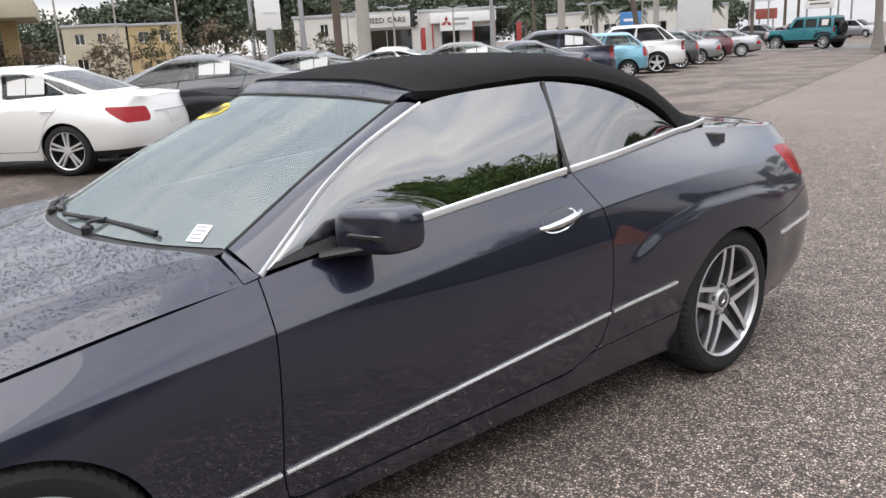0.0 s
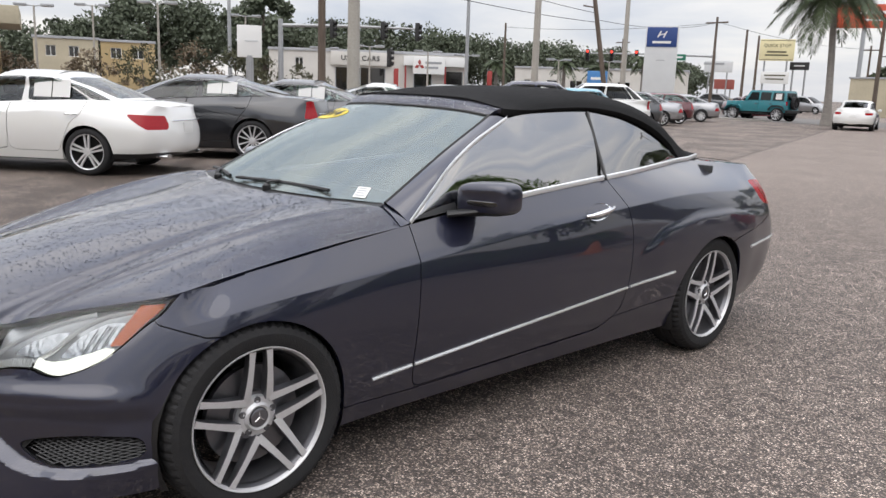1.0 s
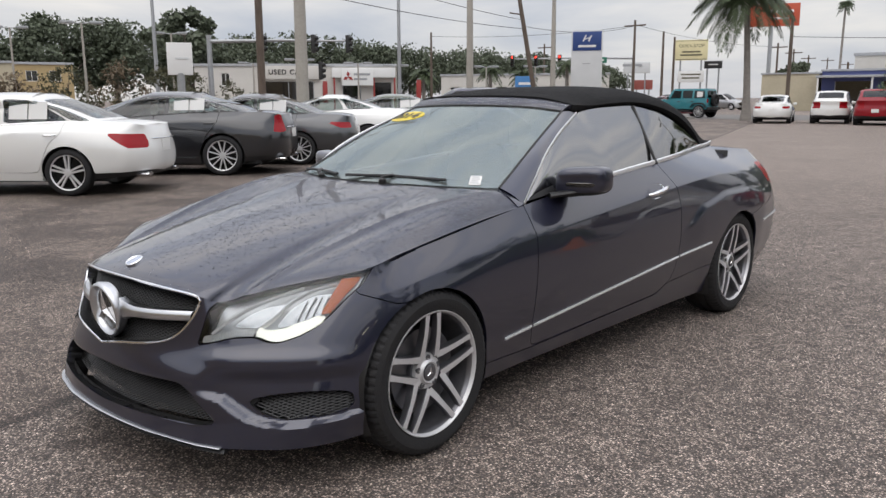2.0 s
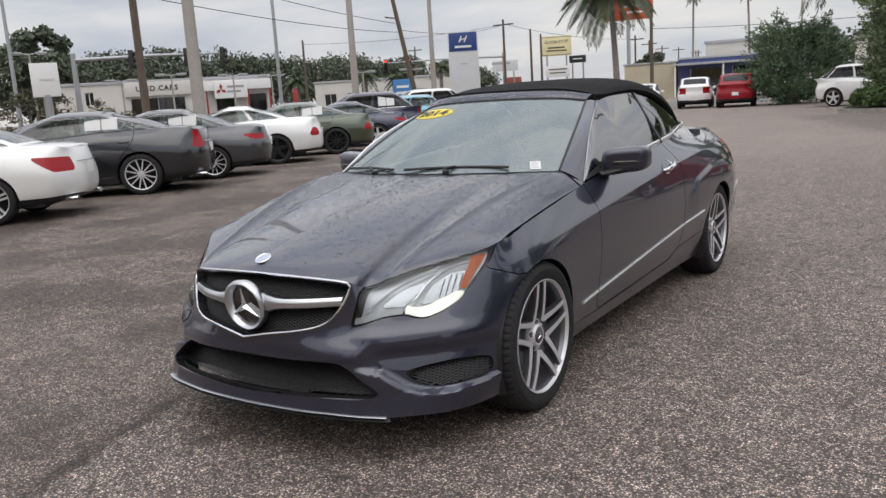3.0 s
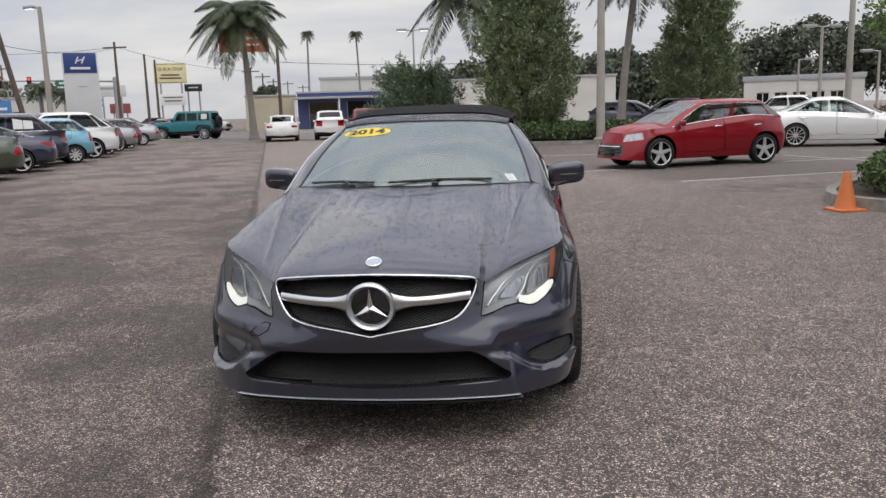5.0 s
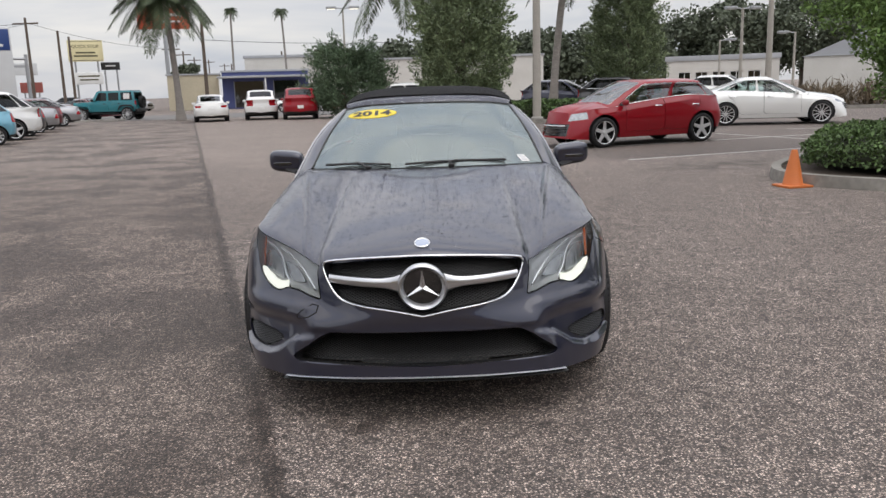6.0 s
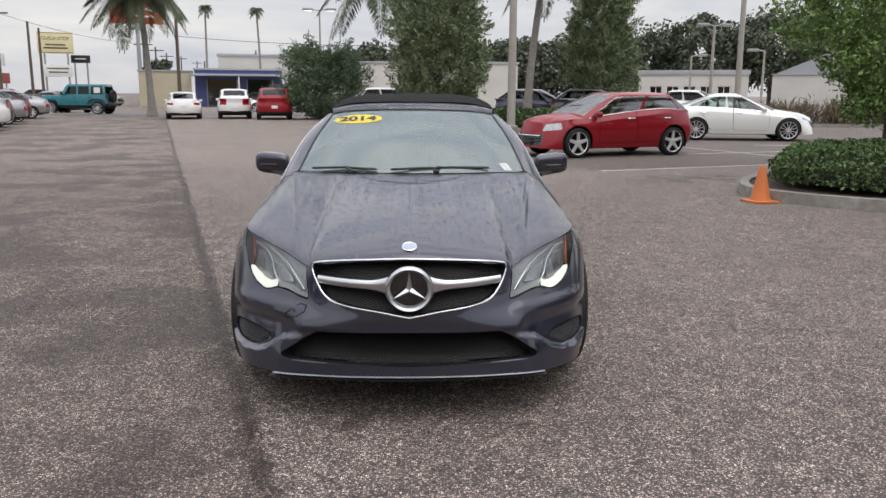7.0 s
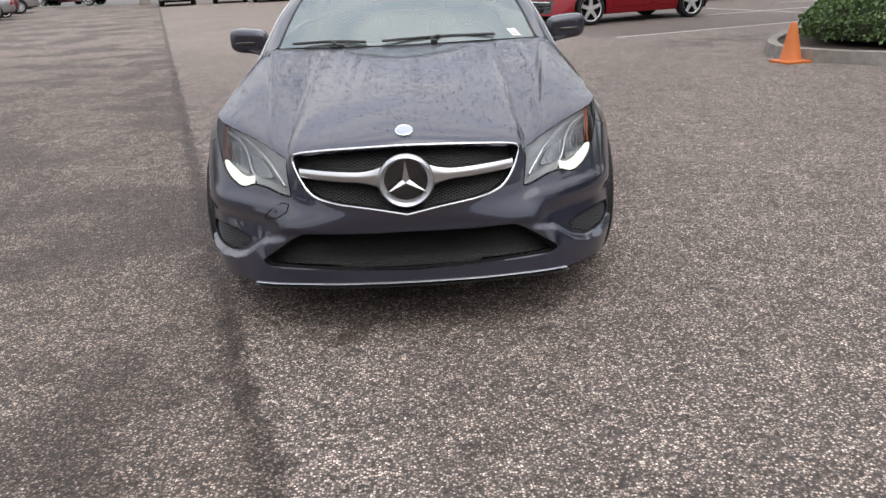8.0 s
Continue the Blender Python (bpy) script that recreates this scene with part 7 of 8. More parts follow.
def tree(name, at_, label, envelope, n_clumps, clump_r, per, leaf, mat, trunk_r=.15, seed=1, limbs=7, category="tree", ratio=.5, tuft=0, tuft_len=.6):
    """envelope(h in 0..1) gives (height, radius) of the crown at h."""
    rng = np.random.default_rng(seed)
    t_ = thing(name, pose(*at_), label, category)
    cs, rs = [], []
    for _ in range(n_clumps):
        h = rng.random()
        z, R_ = envelope(h)
        a, q = rng.random() * 2 * np.pi, np.sqrt(.18 + .82 * rng.random())
        lump = .82 + .30 * np.sin(3 * a + 5 * h + seed) * np.sin(2.3 * a - 7 * h)
        cs.append((q * R_ * lump * np.cos(a), q * R_ * lump * np.sin(a), z + rng.normal() * .1))
        rs.append(clump_r * (.6 + .7 * rng.random()))
    Vc = leaves(clumps(rng, cs, rs, per), leaf, rng, ratio)
    if tuft:
        h = rng.random(tuft)
        a = rng.random(tuft) * 2 * np.pi
        zr = np.array([envelope(q) for q in h])
        lump = .86 + .22 * np.sin(3 * a + 5 * h + seed) * np.sin(2.3 * a - 7 * h) + .10 * rng.normal(size=tuft)
        q = np.sqrt(.45 + .55 * rng.random(tuft)) * zr[:, 1] * lump
        C0 = np.stack([q * np.cos(a), q * np.sin(a), zr[:, 0]], 1)
        A0 = np.stack([np.cos(a), np.sin(a), .55 + .5 * rng.random(tuft)], 1) + rng.normal(size=(tuft, 3)) * .3
        A0 /= np.linalg.norm(A0, axis=1)[:, None]
        Vc = np.vstack([Vc, sprays(rng, C0, A0, 62, tuft_len, leaf, ratio)])
    quads("crown", Vc, mat, t_, "dense foliage crown")
    top = envelope(.75)[0]
    tp = np.array([(.06 * np.sin(3 * q + seed), .06 * np.cos(2 * q), q * top) for q in np.linspace(0, 1, 8)])
    link_mesh("trunk", *tube(tp, np.linspace(trunk_r, trunk_r * .35, 8), 9), M_BARK, t_)
    for k in range(limbs):
        c = cs[int(rng.integers(len(cs)))]
        z0 = max(.25 * top, c[2] * .55)
        st = np.array((.0, 0, z0))
        link_mesh("limb", *tube([st, st * .45 + np.array(c) * .55 + (0, 0, .1), np.array(c)], np.array([trunk_r * .45, trunk_r * .28, trunk_r * .1]), 6), M_BARK, t_)
    return t_


cone_env = lambda z0, z1, R_: (lambda h: (z0 + (z1 - z0) * h, R_ * (1 - .55 * h ** 1.6) * (.62 + .38 * min(1, h * 5 + .1))))
ball_env = lambda z0, z1, R_: (lambda h: (z0 + (z1 - z0) * h, R_ * max(.25, np.sin(np.pi * (.12 + .80 * h)))))
tree("conifer_tree", (.85, 29.3, .1), "tall dense dark green tree on a planted island", cone_env(.5, 7.9, 1.95), 200, .50, 130, .15, L_CONIFER, .16, 11, ratio=.30, tuft=950, tuft_len=.62)
tree("conifer_tree", (10.1, 41.0, 0), "tall dense dark green tree beside parked cars", cone_env(.6, 9.0, 1.9), 170, .55, 110, .18, L_CONIFER, .16, 12, ratio=.30, tuft=700, tuft_len=.7)
tree("juniper_bush", (-5.1, 40.8, 0), "spreading ragged dark juniper bush", lambda h: (.1 + 3.4 * h, 2.25 * (1 - .50 * h ** 2.2) * min(1, .55 + h * 1.6)), 110, .42, 90, .20, L_JUNIPER, .12, 13, category="bush", ratio=.24, tuft=330, tuft_len=.95)
tree("island_tree", (8.05, 9.5, .1), "broad green leafy tree on a kerbed island", ball_env(1.15, 7.6, 2.15), 520, .40, 130, .085, L_BROAD, .09, 14, limbs=12, ratio=.45, tuft=260, tuft_len=.40)
# three trees out of view, added only as dark shapes for reflections
for k_, (ax, ay, sd) in enumerate(((13.5, 1.5, 21), (15.5, 4.5, 22), (14.5, 8.0, 23))):
    tree("conifer_tree", (ax, ay, 0), "unseen tall dark tree added to mirror in the car windows", cone_env(.6, 6.0 + k_, 1.9), 70, .55, 45, .25, L_CONIFER, .15, sd, ratio=.4)


def kerb_ring(name, outline, label, h=.15, w=.16):
    """A kerb round an island, with its soil."""
    p = np.array(outline, float)
    c = p.mean(0)
    inner = c + (p - c) * (1 - w / np.linalg.norm(p - c, axis=1))[:, None]
    n_ = len(p)
    V_ = [(*q, 0) for q in p] + [(*(c + (q - c) * .995), h) for q in p] + [(*q, h) for q in inner] + [(*q, h - .05) for q in inner]
    F_ = []
    for r_ in range(3):
        for k in range(n_):
            F_.append((r_ * n_ + k, r_ * n_ + (k + 1) % n_, (r_ + 1) * n_ + (k + 1) % n_, (r_ + 1) * n_ + k))
    ob = link_mesh(name, V_, F_, material("kerb_concrete", (.40, .38, .34), .85, grain=.7, scale=9, stain=.7, stain_scale=2.2, dark=(.14, .13, .115), bump=.5, bump_scale=60) if "kerb_concrete" not in bpy.data.materials else bpy.data.materials["kerb_concrete"], None, angle=30)
    tagged(ob, label, "kerb", kind="structure")
    soil = link_mesh("soil", [(*q, h - .04) for q in inner], [tuple(range(n_))], material("bark_mulch", (.07, .05, .035), .95, grain=.8, scale=20, bump=.8, bump_scale=40), None, smooth=False)
    tagged(soil, "dark mulch inside the kerbed island", "soil", kind="structure")


def hedge(at_, outline, z0, z1, count, leaf, label, seed):
    """A clipped low hedge that fills an outline."""
    rng = np.random.default_rng(seed)
    t_ = thing("hedge", pose(*at_), label, "hedge")
    p = np.array(outline, float) - np.array(at_[:2])
    lo, hi = p.min(0), p.max(0)
    C = []
    while sum(map(len, C)) < count:
        q = lo + (hi - lo) * rng.random((4000, 2))
        d = poly_sdf(q, p)
        d = d + .12 * np.sin(q[:, 0] * 5.1 + seed) * np.sin(q[:, 1] * 4.3)
        ok = d > 0
        q, d = q[ok], d[ok]
        top_ = z0 + (z1 - z0) * np.clip(.30 + d / .42, 0, 1) ** .6 + .05 * np.sin(q[:, 0] * 3.7) * np.sin(q[:, 1] * 3.1 + seed) + .03 * np.sin(q[:, 0] * 9.7 + q[:, 1] * 7)
        z = np.where(d > .40, top_ - rng.random(len(q)) ** 2 * .12, z0 + (top_ - z0) * (1 - rng.random(len(q)) ** 1.6))
        near = (d < .40) | (rng.random(len(q)) < .55)
        C.append(np.column_stack([q, z])[near])
    quads("foliage", leaves(np.vstack(C)[:count], leaf, rng, .6), L_HEDGE, t_, "small glossy green leaves")
    # dark solid core: the shade between the leaves put into its colour
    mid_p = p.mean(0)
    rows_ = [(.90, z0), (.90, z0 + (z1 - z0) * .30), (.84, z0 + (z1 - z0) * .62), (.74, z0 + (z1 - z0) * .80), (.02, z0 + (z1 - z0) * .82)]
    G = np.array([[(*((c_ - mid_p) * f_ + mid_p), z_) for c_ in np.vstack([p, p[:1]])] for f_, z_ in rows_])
    link_mesh("shade_core", *grid_mesh(G), M_HEDGE_SHADE, t_, angle=60)


ISL1 = rounded([(4.50, 6.75), (5.35, 5.62), (8.2, 4.15), (12.5, 8.0), (11.5, 12.5), (6.6, 10.2), (4.95, 8.1)], 1.0, 7)
kerb_ring("kerb", ISL1, "weathered concrete kerb round a planted island")
hedge((6.9, 7.6, .1), rounded([(4.98, 7.0), (5.58, 5.98), (8.2, 4.65), (11.7, 8.2), (10.9, 11.6), (6.85, 9.7), (5.40, 8.1)], .7, 6), .1, .56, 52000, .055, "low clipped glossy green hedge on the island", 31)
ISL2 = rounded([(-1.75, 28.6), (-1.2, 27.0), (7.4, 26.1), (8.2, 28.0), (7.5, 30.6), (-1.2, 31.2)], 1.1, 6)
kerb_ring("kerb", ISL2, "pale concrete kerb round a planted island")
hedge((3.0, 28.5, .1), rounded([(-1.3, 28.6), (-.9, 27.5), (7.2, 26.6), (7.7, 28.0), (7.2, 30.1), (-1.0, 30.7)], .9, 6), .1, .68, 20000, .11, "low clipped green hedge on the island", 32)
kerb_ring("kerb", rounded([(15.5, 32.6), (19, 31.6), (25, 33.5), (24, 36), (17, 36)], 1.0, 5), "pale concrete kerb round a dry planting bed")
for k_ in range(9):
    rng_ = np.random.default_rng(60 + k_)
    gx, gy = 16.3 + k_ * .75 + rng_.random() * .4, 33.4 + rng_.random() * 1.2
    t_ = thing("dry_grass", pose(gx, gy, .1), "tuft of dry brown ornamental grass", "grass", "dry grass tufts")
    C = rng_.normal(size=(420, 3)) * (.30, .30, .25) + (0, 0, .45)
    quads("blades", leaves(C, .5, rng_, .08, -1.5), L_DRY, t_)


def palm(at_, height, label, crown_r, n_fronds, trunk_r, lean=(0, 0), seed=1, skirt=.0):
    rng = np.random.default_rng(seed)
    t_ = thing("palm_tree", pose(*at_), label, "palm tree")
    qs_ = np.linspace(0, 1, 14)
    tp = np.array([(lean[0] * q ** 1.5, lean[1] * q ** 1.5, height * q) for q in qs_])
    rr = trunk_r * (1.0 + .75 * np.exp(-qs_ * 14) - .25 * qs_)
    link_mesh("trunk", *tube(tp, rr, 12), M_PALMBARK, t_, "smooth grey ringed palm trunk")
    V_ = []
    for k in range(n_fronds):
        a = 2 * np.pi * (k * .618 + .03 * rng.random())
        up_ = .70 - 1.35 * (k / n_fronds) ** 1.1 + .1 * rng.normal()
        d = np.array([np.cos(a), np.sin(a), 0])
        Lf = crown_r * (.85 + .3 * rng.random())
        s_ = np.linspace(0, 1, 22)
        drop = .66 + .26 * (1 - up_)
        pts = tp[-1] + np.outer(s_ * Lf * np.cos(up_ * .8), d) + np.outer(np.sin(up_) * s_ * Lf * .9 - drop * (s_ ** 2.2) * Lf * .75, (0, 0, 1))
        tan = np.gradient(pts, axis=0)
        tan /= np.linalg.norm(tan, axis=1)[:, None]
        side = np.cross(tan, (0, 0, 1))
        side /= np.maximum(np.linalg.norm(side, axis=1), 1e-6)[:, None]
        for j in range(2, 22):
            ll = Lf * .25 * np.sin(np.pi * min(1, (.12 + .88 * s_[j]))) ** .6 + .05
            for e in (-1, 1):
                for half in (0, .2, .4, .6, .8, 1.0):
                    p0 = pts[j] * (1 - half * .75) + pts[j - 1] * half * .75
                    w_ = .023 * Lf / 2.5
                    tip = p0 + side[j] * e * ll * .85 + tan[j] * ll * .48 + np.array((0, 0, -ll * (.22 + .42 * rng.random())))
                    mdl = (p0 + tip) / 2 + (0, 0, .05 * ll)
                    V_ += [p0, mdl + tan[j] * w_, tip, mdl - tan[j] * w_]
        for j in range(0, 21):
            w_ = .03 * (1 - s_[j]) + .008
            V_ += [pts[j] - side[j] * w_, pts[j + 1] - side[j] * w_, pts[j + 1] + side[j] * w_, pts[j] + side[j] * w_]
    quads("crown", np.array(V_), L_PALM, t_, "arching feather fronds")
    return t_


palm((-15.55, 44.0, 0), 7.75, "tall royal palm with smooth pale trunk", 2.9, 42, .20, (-.45, 0), 41)
palm((5.6, 37.6, 0), 8.6, "palm with a leaning rough trunk and drooping fronds", 2.7, 26, .20, (.9, .2), 42)
palm((.2, 39.5, 0), 7.9, "palm rising behind a dense tree", 2.8, 24, .18, (-2.4, 0), 43)
for k_, (wx_, wy_, wh_) in enumerate(((-22.25, 83.1, 10.2), (-16.8, 84.3, 10.1))):
    palm((wx_, wy_, 0), wh_, "very tall thin fan palm against the sky", .85, 26, .13, (-.3 if k_ else .1, 0), 50 + k_)
for k_, (wx_, wy_, wh_) in enumerate(((-52, 66, 4.6), (-49, 68, 4.0), (-45, 70, 5.0), (-43, 72, 4.4), (-58, 62, 4.2))):
    palm((wx_, wy_, 0), wh_, "short bushy palm beside the street", 1.7, 22, .22, (0, 0), 70 + k_)


def oak(at_, w_, h_, seed, leaf=.55, n_=46, mat=None):
    tree("oak_tree", at_, "broad dark spreading tree on the skyline", lambda h: (h_ * (.26 + .56 * h), w_ * max(.30, np.sin(np.pi * (.15 + .75 * h)))), n_, w_ * .24, 160, leaf, mat or L_OAK, .35, seed, limbs=4, ratio=.7)


rng_ = np.random.default_rng(5)
# skyline trees, by bearing from the car park
for k_, (br, dist, ww, hh) in enumerate(((-86, 128, 9, 9), (-80, 122, 10, 9.5), (-75.5, 126, 9, 9), (-70.5, 112, 7.5, 9), (-66, 112, 8, 14.0), (-63, 116, 8, 13.0), (-58, 120, 8, 11.5), (-54.5, 128, 8, 12), (-51, 126, 9, 12.5), (-47, 132, 9, 11.5),
                                         (-43.5, 138, 10, 10.5), (-39, 140, 10, 10.0), (-35, 142, 9, 9.5), (-31, 150, 8, 7.5), (-8, 125, 6, 9), (-17.6, 118, 2.6, 6.6), (-3, 105, 7, 8), (2, 96, 7, 9), (6.5, 92, 7, 8), (11, 96, 8, 8.5),
                                         (16, 108, 8, 10.5), (19.5, 104, 8, 12), (23.5, 106, 9, 12.5), (27.5, 108, 9, 12), (32, 112, 9, 11))):
    b_ = radians(br)
    oak((dist * math.sin(b_) + .5, dist * math.cos(b_) - 3, 0), ww, hh, 100 + k_, .46, 66)
oak((-97.5 + 12, 50, 0), 5.0, 13.5, 140, .6, 44)
for k_, (bx_, by_, bw_, bh_) in enumerate(((-43, 14.5, 2.2, 2.6), (-44, 18, 2.5, 3.0), (-45, 21.5, 2.6, 3.4), (-45, 24.5, 2.4, 3.2), (-44, 11, 2.2, 2.4), (-47, 27.5, 2.2, 2.9), (-41, 9.5, 2.0, 2.2), (-45.5, 30, 1.8, 2.4))):
    tree("roadside_shrub", (bx_, by_, 0), "loose brownish green roadside shrub", ball_env(.1, bh_, bw_), 42, .45, 34, .22, L_DRY if k_ % 2 == 0 else leaf_material("olive_shrub", (.085, .085, .045), .4) if "olive_shrub" not in bpy.data.materials else bpy.data.materials["olive_shrub"], .06, 200 + k_, category="shrub", ratio=.4)

# ---------- poles, lamps, wires ----------
M_POLE = material("concrete_pole", (.46, .43, .38), .85, grain=.4, scale=20, stain=.4, stain_scale=1.2)
M_WOOD = material("weathered_wood_pole", (.15, .115, .09), .9, grain=.7, scale=14, bump=.5, bump_scale=40, stretch=(1, 1, .15))
M_GALV = material("galvanised_steel", (.42, .43, .44), .45, .7, grain=.3, scale=15)
M_CABLE = material("black_cable", (.03, .03, .032), .6)
M_LAMPON = glow("lamp_lit", (1.0, .93, .75), 1.6)


def pole(name, at_, h, r0, r1, mat, label, tip=(0, 0), category="pole"):
    t_ = thing(name, pose(*at_), label, category)
    link_mesh("shaft", *tube([(tip[0] * q, tip[1] * q, h * q) for q in np.linspace(0, 1, 5)], np.linspace(r0, r1, 5), 12), mat, t_)
    link_mesh("foot", *lathe([(0, r0 * 1.6), (.10, r0 * 1.55), (.14, r0 * 1.05)], 14, "z"), M_CONCRETE, t_)
    return t_


def light_pole(at_, h, r0, label, heads=2, turn=0.0, mat=None, lit=False):
    t_ = pole("street_lamp", at_, h, r0, r0 * .6, mat or M_POLE, label, category="street lamp")
    for k in range(heads):
        s_ = 1 if k == 0 else -1
        m = pose(0, 0, h, 0, 0, turn)
        link_mesh("arm", *moved(tube([(0, 0, -.05), (s_ * .55, 0, .03)], .035, 8), m), M_GALV, t_)
        hd = link_mesh("lamp_head", *moved(box(s_ * .75 - .34, s_ * .75 + .34, -.17, .17, -.06, .10, .03), m), M_GALV, t_, "flat lamp head")
        link_mesh("diffuser", *moved(box(s_ * .75 - .26, s_ * .75 + .26, -.12, .12, -.075, -.055, .01), m), M_LAMPON if lit else M_WHITE, hd)
    return t_


light_pole((-15.66, 12.4, 0), 10.5, .19, "thick round concrete lamp column", 2, 20)
light_pole((-23.1, 28.5, 0), 10.5, .19, "thick round concrete lamp column", 2, 20)
light_pole((3.58, 26.95, .1), 10.5, .165, "thick concrete lamp column on the island", 2, 40)
light_pole((16.54, 37.75, 0), 10.0, .17, "thick concrete lamp column beside parked cars", 2, 30)
light_pole((-6.45, 50.5, 0), 6.75, .09, "slim twin-headed car park lamp", 2, 5, lit=True)
light_pole((17.65, 44.8, 0), 5.5, .12, "slim twin-headed car park lamp", 2, 10)
light_pole((19.05, 52.8, 0), 4.1, .10, "short single-headed lamp post", 1, 0)
light_pole((22.7, 49.3, 0), 4.3, .10, "short single-headed lamp post", 1, 170)
light_pole((-24.9, 38.2, 0), 7.5, .18, "round concrete lamp column with a lit flat head", 1, 160, lit=True)
for k_, (lx_, ly_, lh_) in enumerate(((-50.1, 14.1, 5.4), (-53.8, 18.8, 6.0), (-43.2, 18.7, 5.6), (-50, 28, 5.9), (-49, 34, 4.0), (-46, 36, 4.2), (-44, 40, 4.0), (-47, 47, 4.1), (-42, 53, 4.0), (-39, 56, 4.0))):
    light_pole((lx_, ly_, 0), lh_, .09, "slim twin-headed lamp beside the street", 2, 60)
pole("metal_pole", (-50.3, 26.9, 0), 9.5, .16, .10, M_GALV, "tall tapered grey metal pole")
pole("metal_pole", (-32.7, 33.2, 0), 8.5, .13, .09, M_GALV, "tall tapered grey metal pole")
pole("wooden_pole", (-24.07, 17.0, 0), 11, .16, .12, M_WOOD, "dark weathered wooden utility pole")
wp = pole("wooden_pole", (-28.3, 41.6, 0), 9.5, .17, .12, M_WOOD, "leaning dark wooden utility pole", (-1.35, -1.0))
link_mesh("bracket", *tube([(-.95, -.7, 6.6), (-1.75, -.9, 6.75)], .05, 6), M_WOOD, wp)
for k_, (ux_, uy_, uh_, arm_) in enumerate(((-16.65, 53.5, 6.5, 0), (-35.8, 67.3, 8.4, 1), (-35.75, 72.9, 7.7, 0), (-37.0, 77.8, 7.5, 0), (-33.0, 96.0, 7.5, 1), (-36.0, 110.0, 7.5, 1), (-40.0, 128.0, 7.5, 1), (-20.0, 98.0, 6.5, 0), (-44, 150, 8, 1), (-47, 172, 8, 1), (-32, 120, 6, 0), (-62, 90, 8.5, 1), (-55, 60, 8.0, 0))):
    up = pole("utility_pole", (ux_, uy_, 0), uh_, .15, .10, M_WOOD, "dark wooden utility pole along the street")
    if arm_:
        link_mesh("cross_arm", *box(-1.1, 1.1, -.06, .06, uh_ - .55, uh_ - .42, .01), M_WOOD, up)


def cable(a, b, sag, label="thin black overhead cable"):
    q = np.linspace(0, 1, 24)[:, None]
    P_ = np.array(a) * (1 - q) + np.array(b) * q
    P_[:, 2] -= sag * 4 * (q * (1 - q))[:, 0]
    ob = link_mesh("overhead_cable", *tube(P_, .018, 5), M_CABLE, None)
    tagged(ob, label, "cable", "overhead cables")


cable((-24.07, 17.0, 5.85), (-29.0, 40.9, 5.7), .25)
cable((-24.07, 17.0, 7.2), (-29.1, 40.8, 6.25), .25)
cable((-24.07, 17.0, 5.85), (-26.0, -20.0, 6.6), .4)
cable((-24.07, 17.0, 7.2), (-26.0, -20.0, 7.6), .4)
cable((-29.2, 40.8, 5.9), (-35.8, 67.3, 7.9), .5)
cable((-35.8, 67.3, 8.0), (-33.0, 96.0, 7.1), .5)
cable((-16.65, 53.5, 5.2), (5.5, 62, 5.4), .4)
cable((-55, 60, 7.6), (-35.8, 67.3, 7.9), .4)


# ---------- signals and signs ----------
M_SIGNAL = material("signal_black", (.02, .02, .02), .6)
M_REDLIT = glow("red_signal_lit", (1.0, .05, .03), 2.5)
M_OFF = material("signal_lens_off", (.05, .035, .03), .2)


def signal(at_, turn, lit, parent=None):
    t_ = thing("traffic_signal", pose(*at_, 0, 0, turn), "black three-lamp traffic signal" + (" showing red" if lit else " seen from behind"), "traffic light", "traffic signals")
    link_mesh("housing", *box(-.19, .19, -.12, .12, -.58, .58, .03), M_SIGNAL, t_)
    for k in range(3):
        z_ = .36 - .36 * k
        link_mesh("lamp", *moved(lathe([(-.14, .001), (-.13, .10), (-.12, .12)], 16, "y"), pose(0, 0, z_)), M_REDLIT if lit and k == 0 else M_OFF, t_)
        link_mesh("visor", *moved(lathe([(-.12, .13), (-.30, .125)], 16, "y"), pose(0, 0, z_)), M_SIGNAL, t_)


def mast(base, end, h, heads, turn, lit):
    b_, e_ = np.array(base, float), np.array(end, float)
    t_ = thing("signal_mast", pose(*base), "grey steel signal mast with a long arm", "signal mast")
    link_mesh("post", *tube([(0, 0, 0), (0, 0, h + .4)], np.array([.19, .15]), 12), M_GALV, t_)
    d = e_ - b_
    link_mesh("arm", *tube([(0, 0, h), (d[0] * .5, d[1] * .5, h + .12), (d[0], d[1], h + .1)], np.array([.13, .10, .06]), 10), M_GALV, t_)
    for f_ in heads:
        signal((b_[0] + d[0] * f_, b_[1] + d[1] * f_ - .2, h - .10), turn, lit)
    return t_


mast((-43.8, 27.1, 0), (-38.4, 34.5, 0), 5.0, (.38, .74, .985), 125, False)
mast2 = mast((-39.5, 73.9, 0), (-50.4, 67.9, 0), 5.3, (.60, .80, 1.0), 28, True)
signal((-39.9, 33.0, 3.2), 125, False)
sg = link_mesh("street_board", *moved(box(-5.2, -2.6, -.02, .02, -.30, .30, .01), pose(0, -.2, 5.15, 0, 0, 28.8)), material("sign_green", (.02, .16, .10), .5), mast2, "green street name board")
link_mesh("writing_bar", *moved(box(-4.9, -2.9, -.028, -.021, -.09, .09), pose(0, -.2, 5.15, 0, 0, 28.8)), M_WHITE, sg)

M_PANEL = material("pale_panel", (.62, .63, .63), .5, stain=.3, stain_scale=1.5, dark=(.45, .46, .47))
M_SIGNBLUE = material("sign_blue", (.022, .055, .20), .4)
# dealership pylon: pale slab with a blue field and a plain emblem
py_ = thing("pylon_sign", pose(-25.75, 43.2, 0, 0, 0, 31), "tall pale grey pylon sign with a blue top panel", "sign")
link_mesh("slab", *box(-.98, .98, -.28, .28, 0, 5.55, .03), M_PANEL, py_)
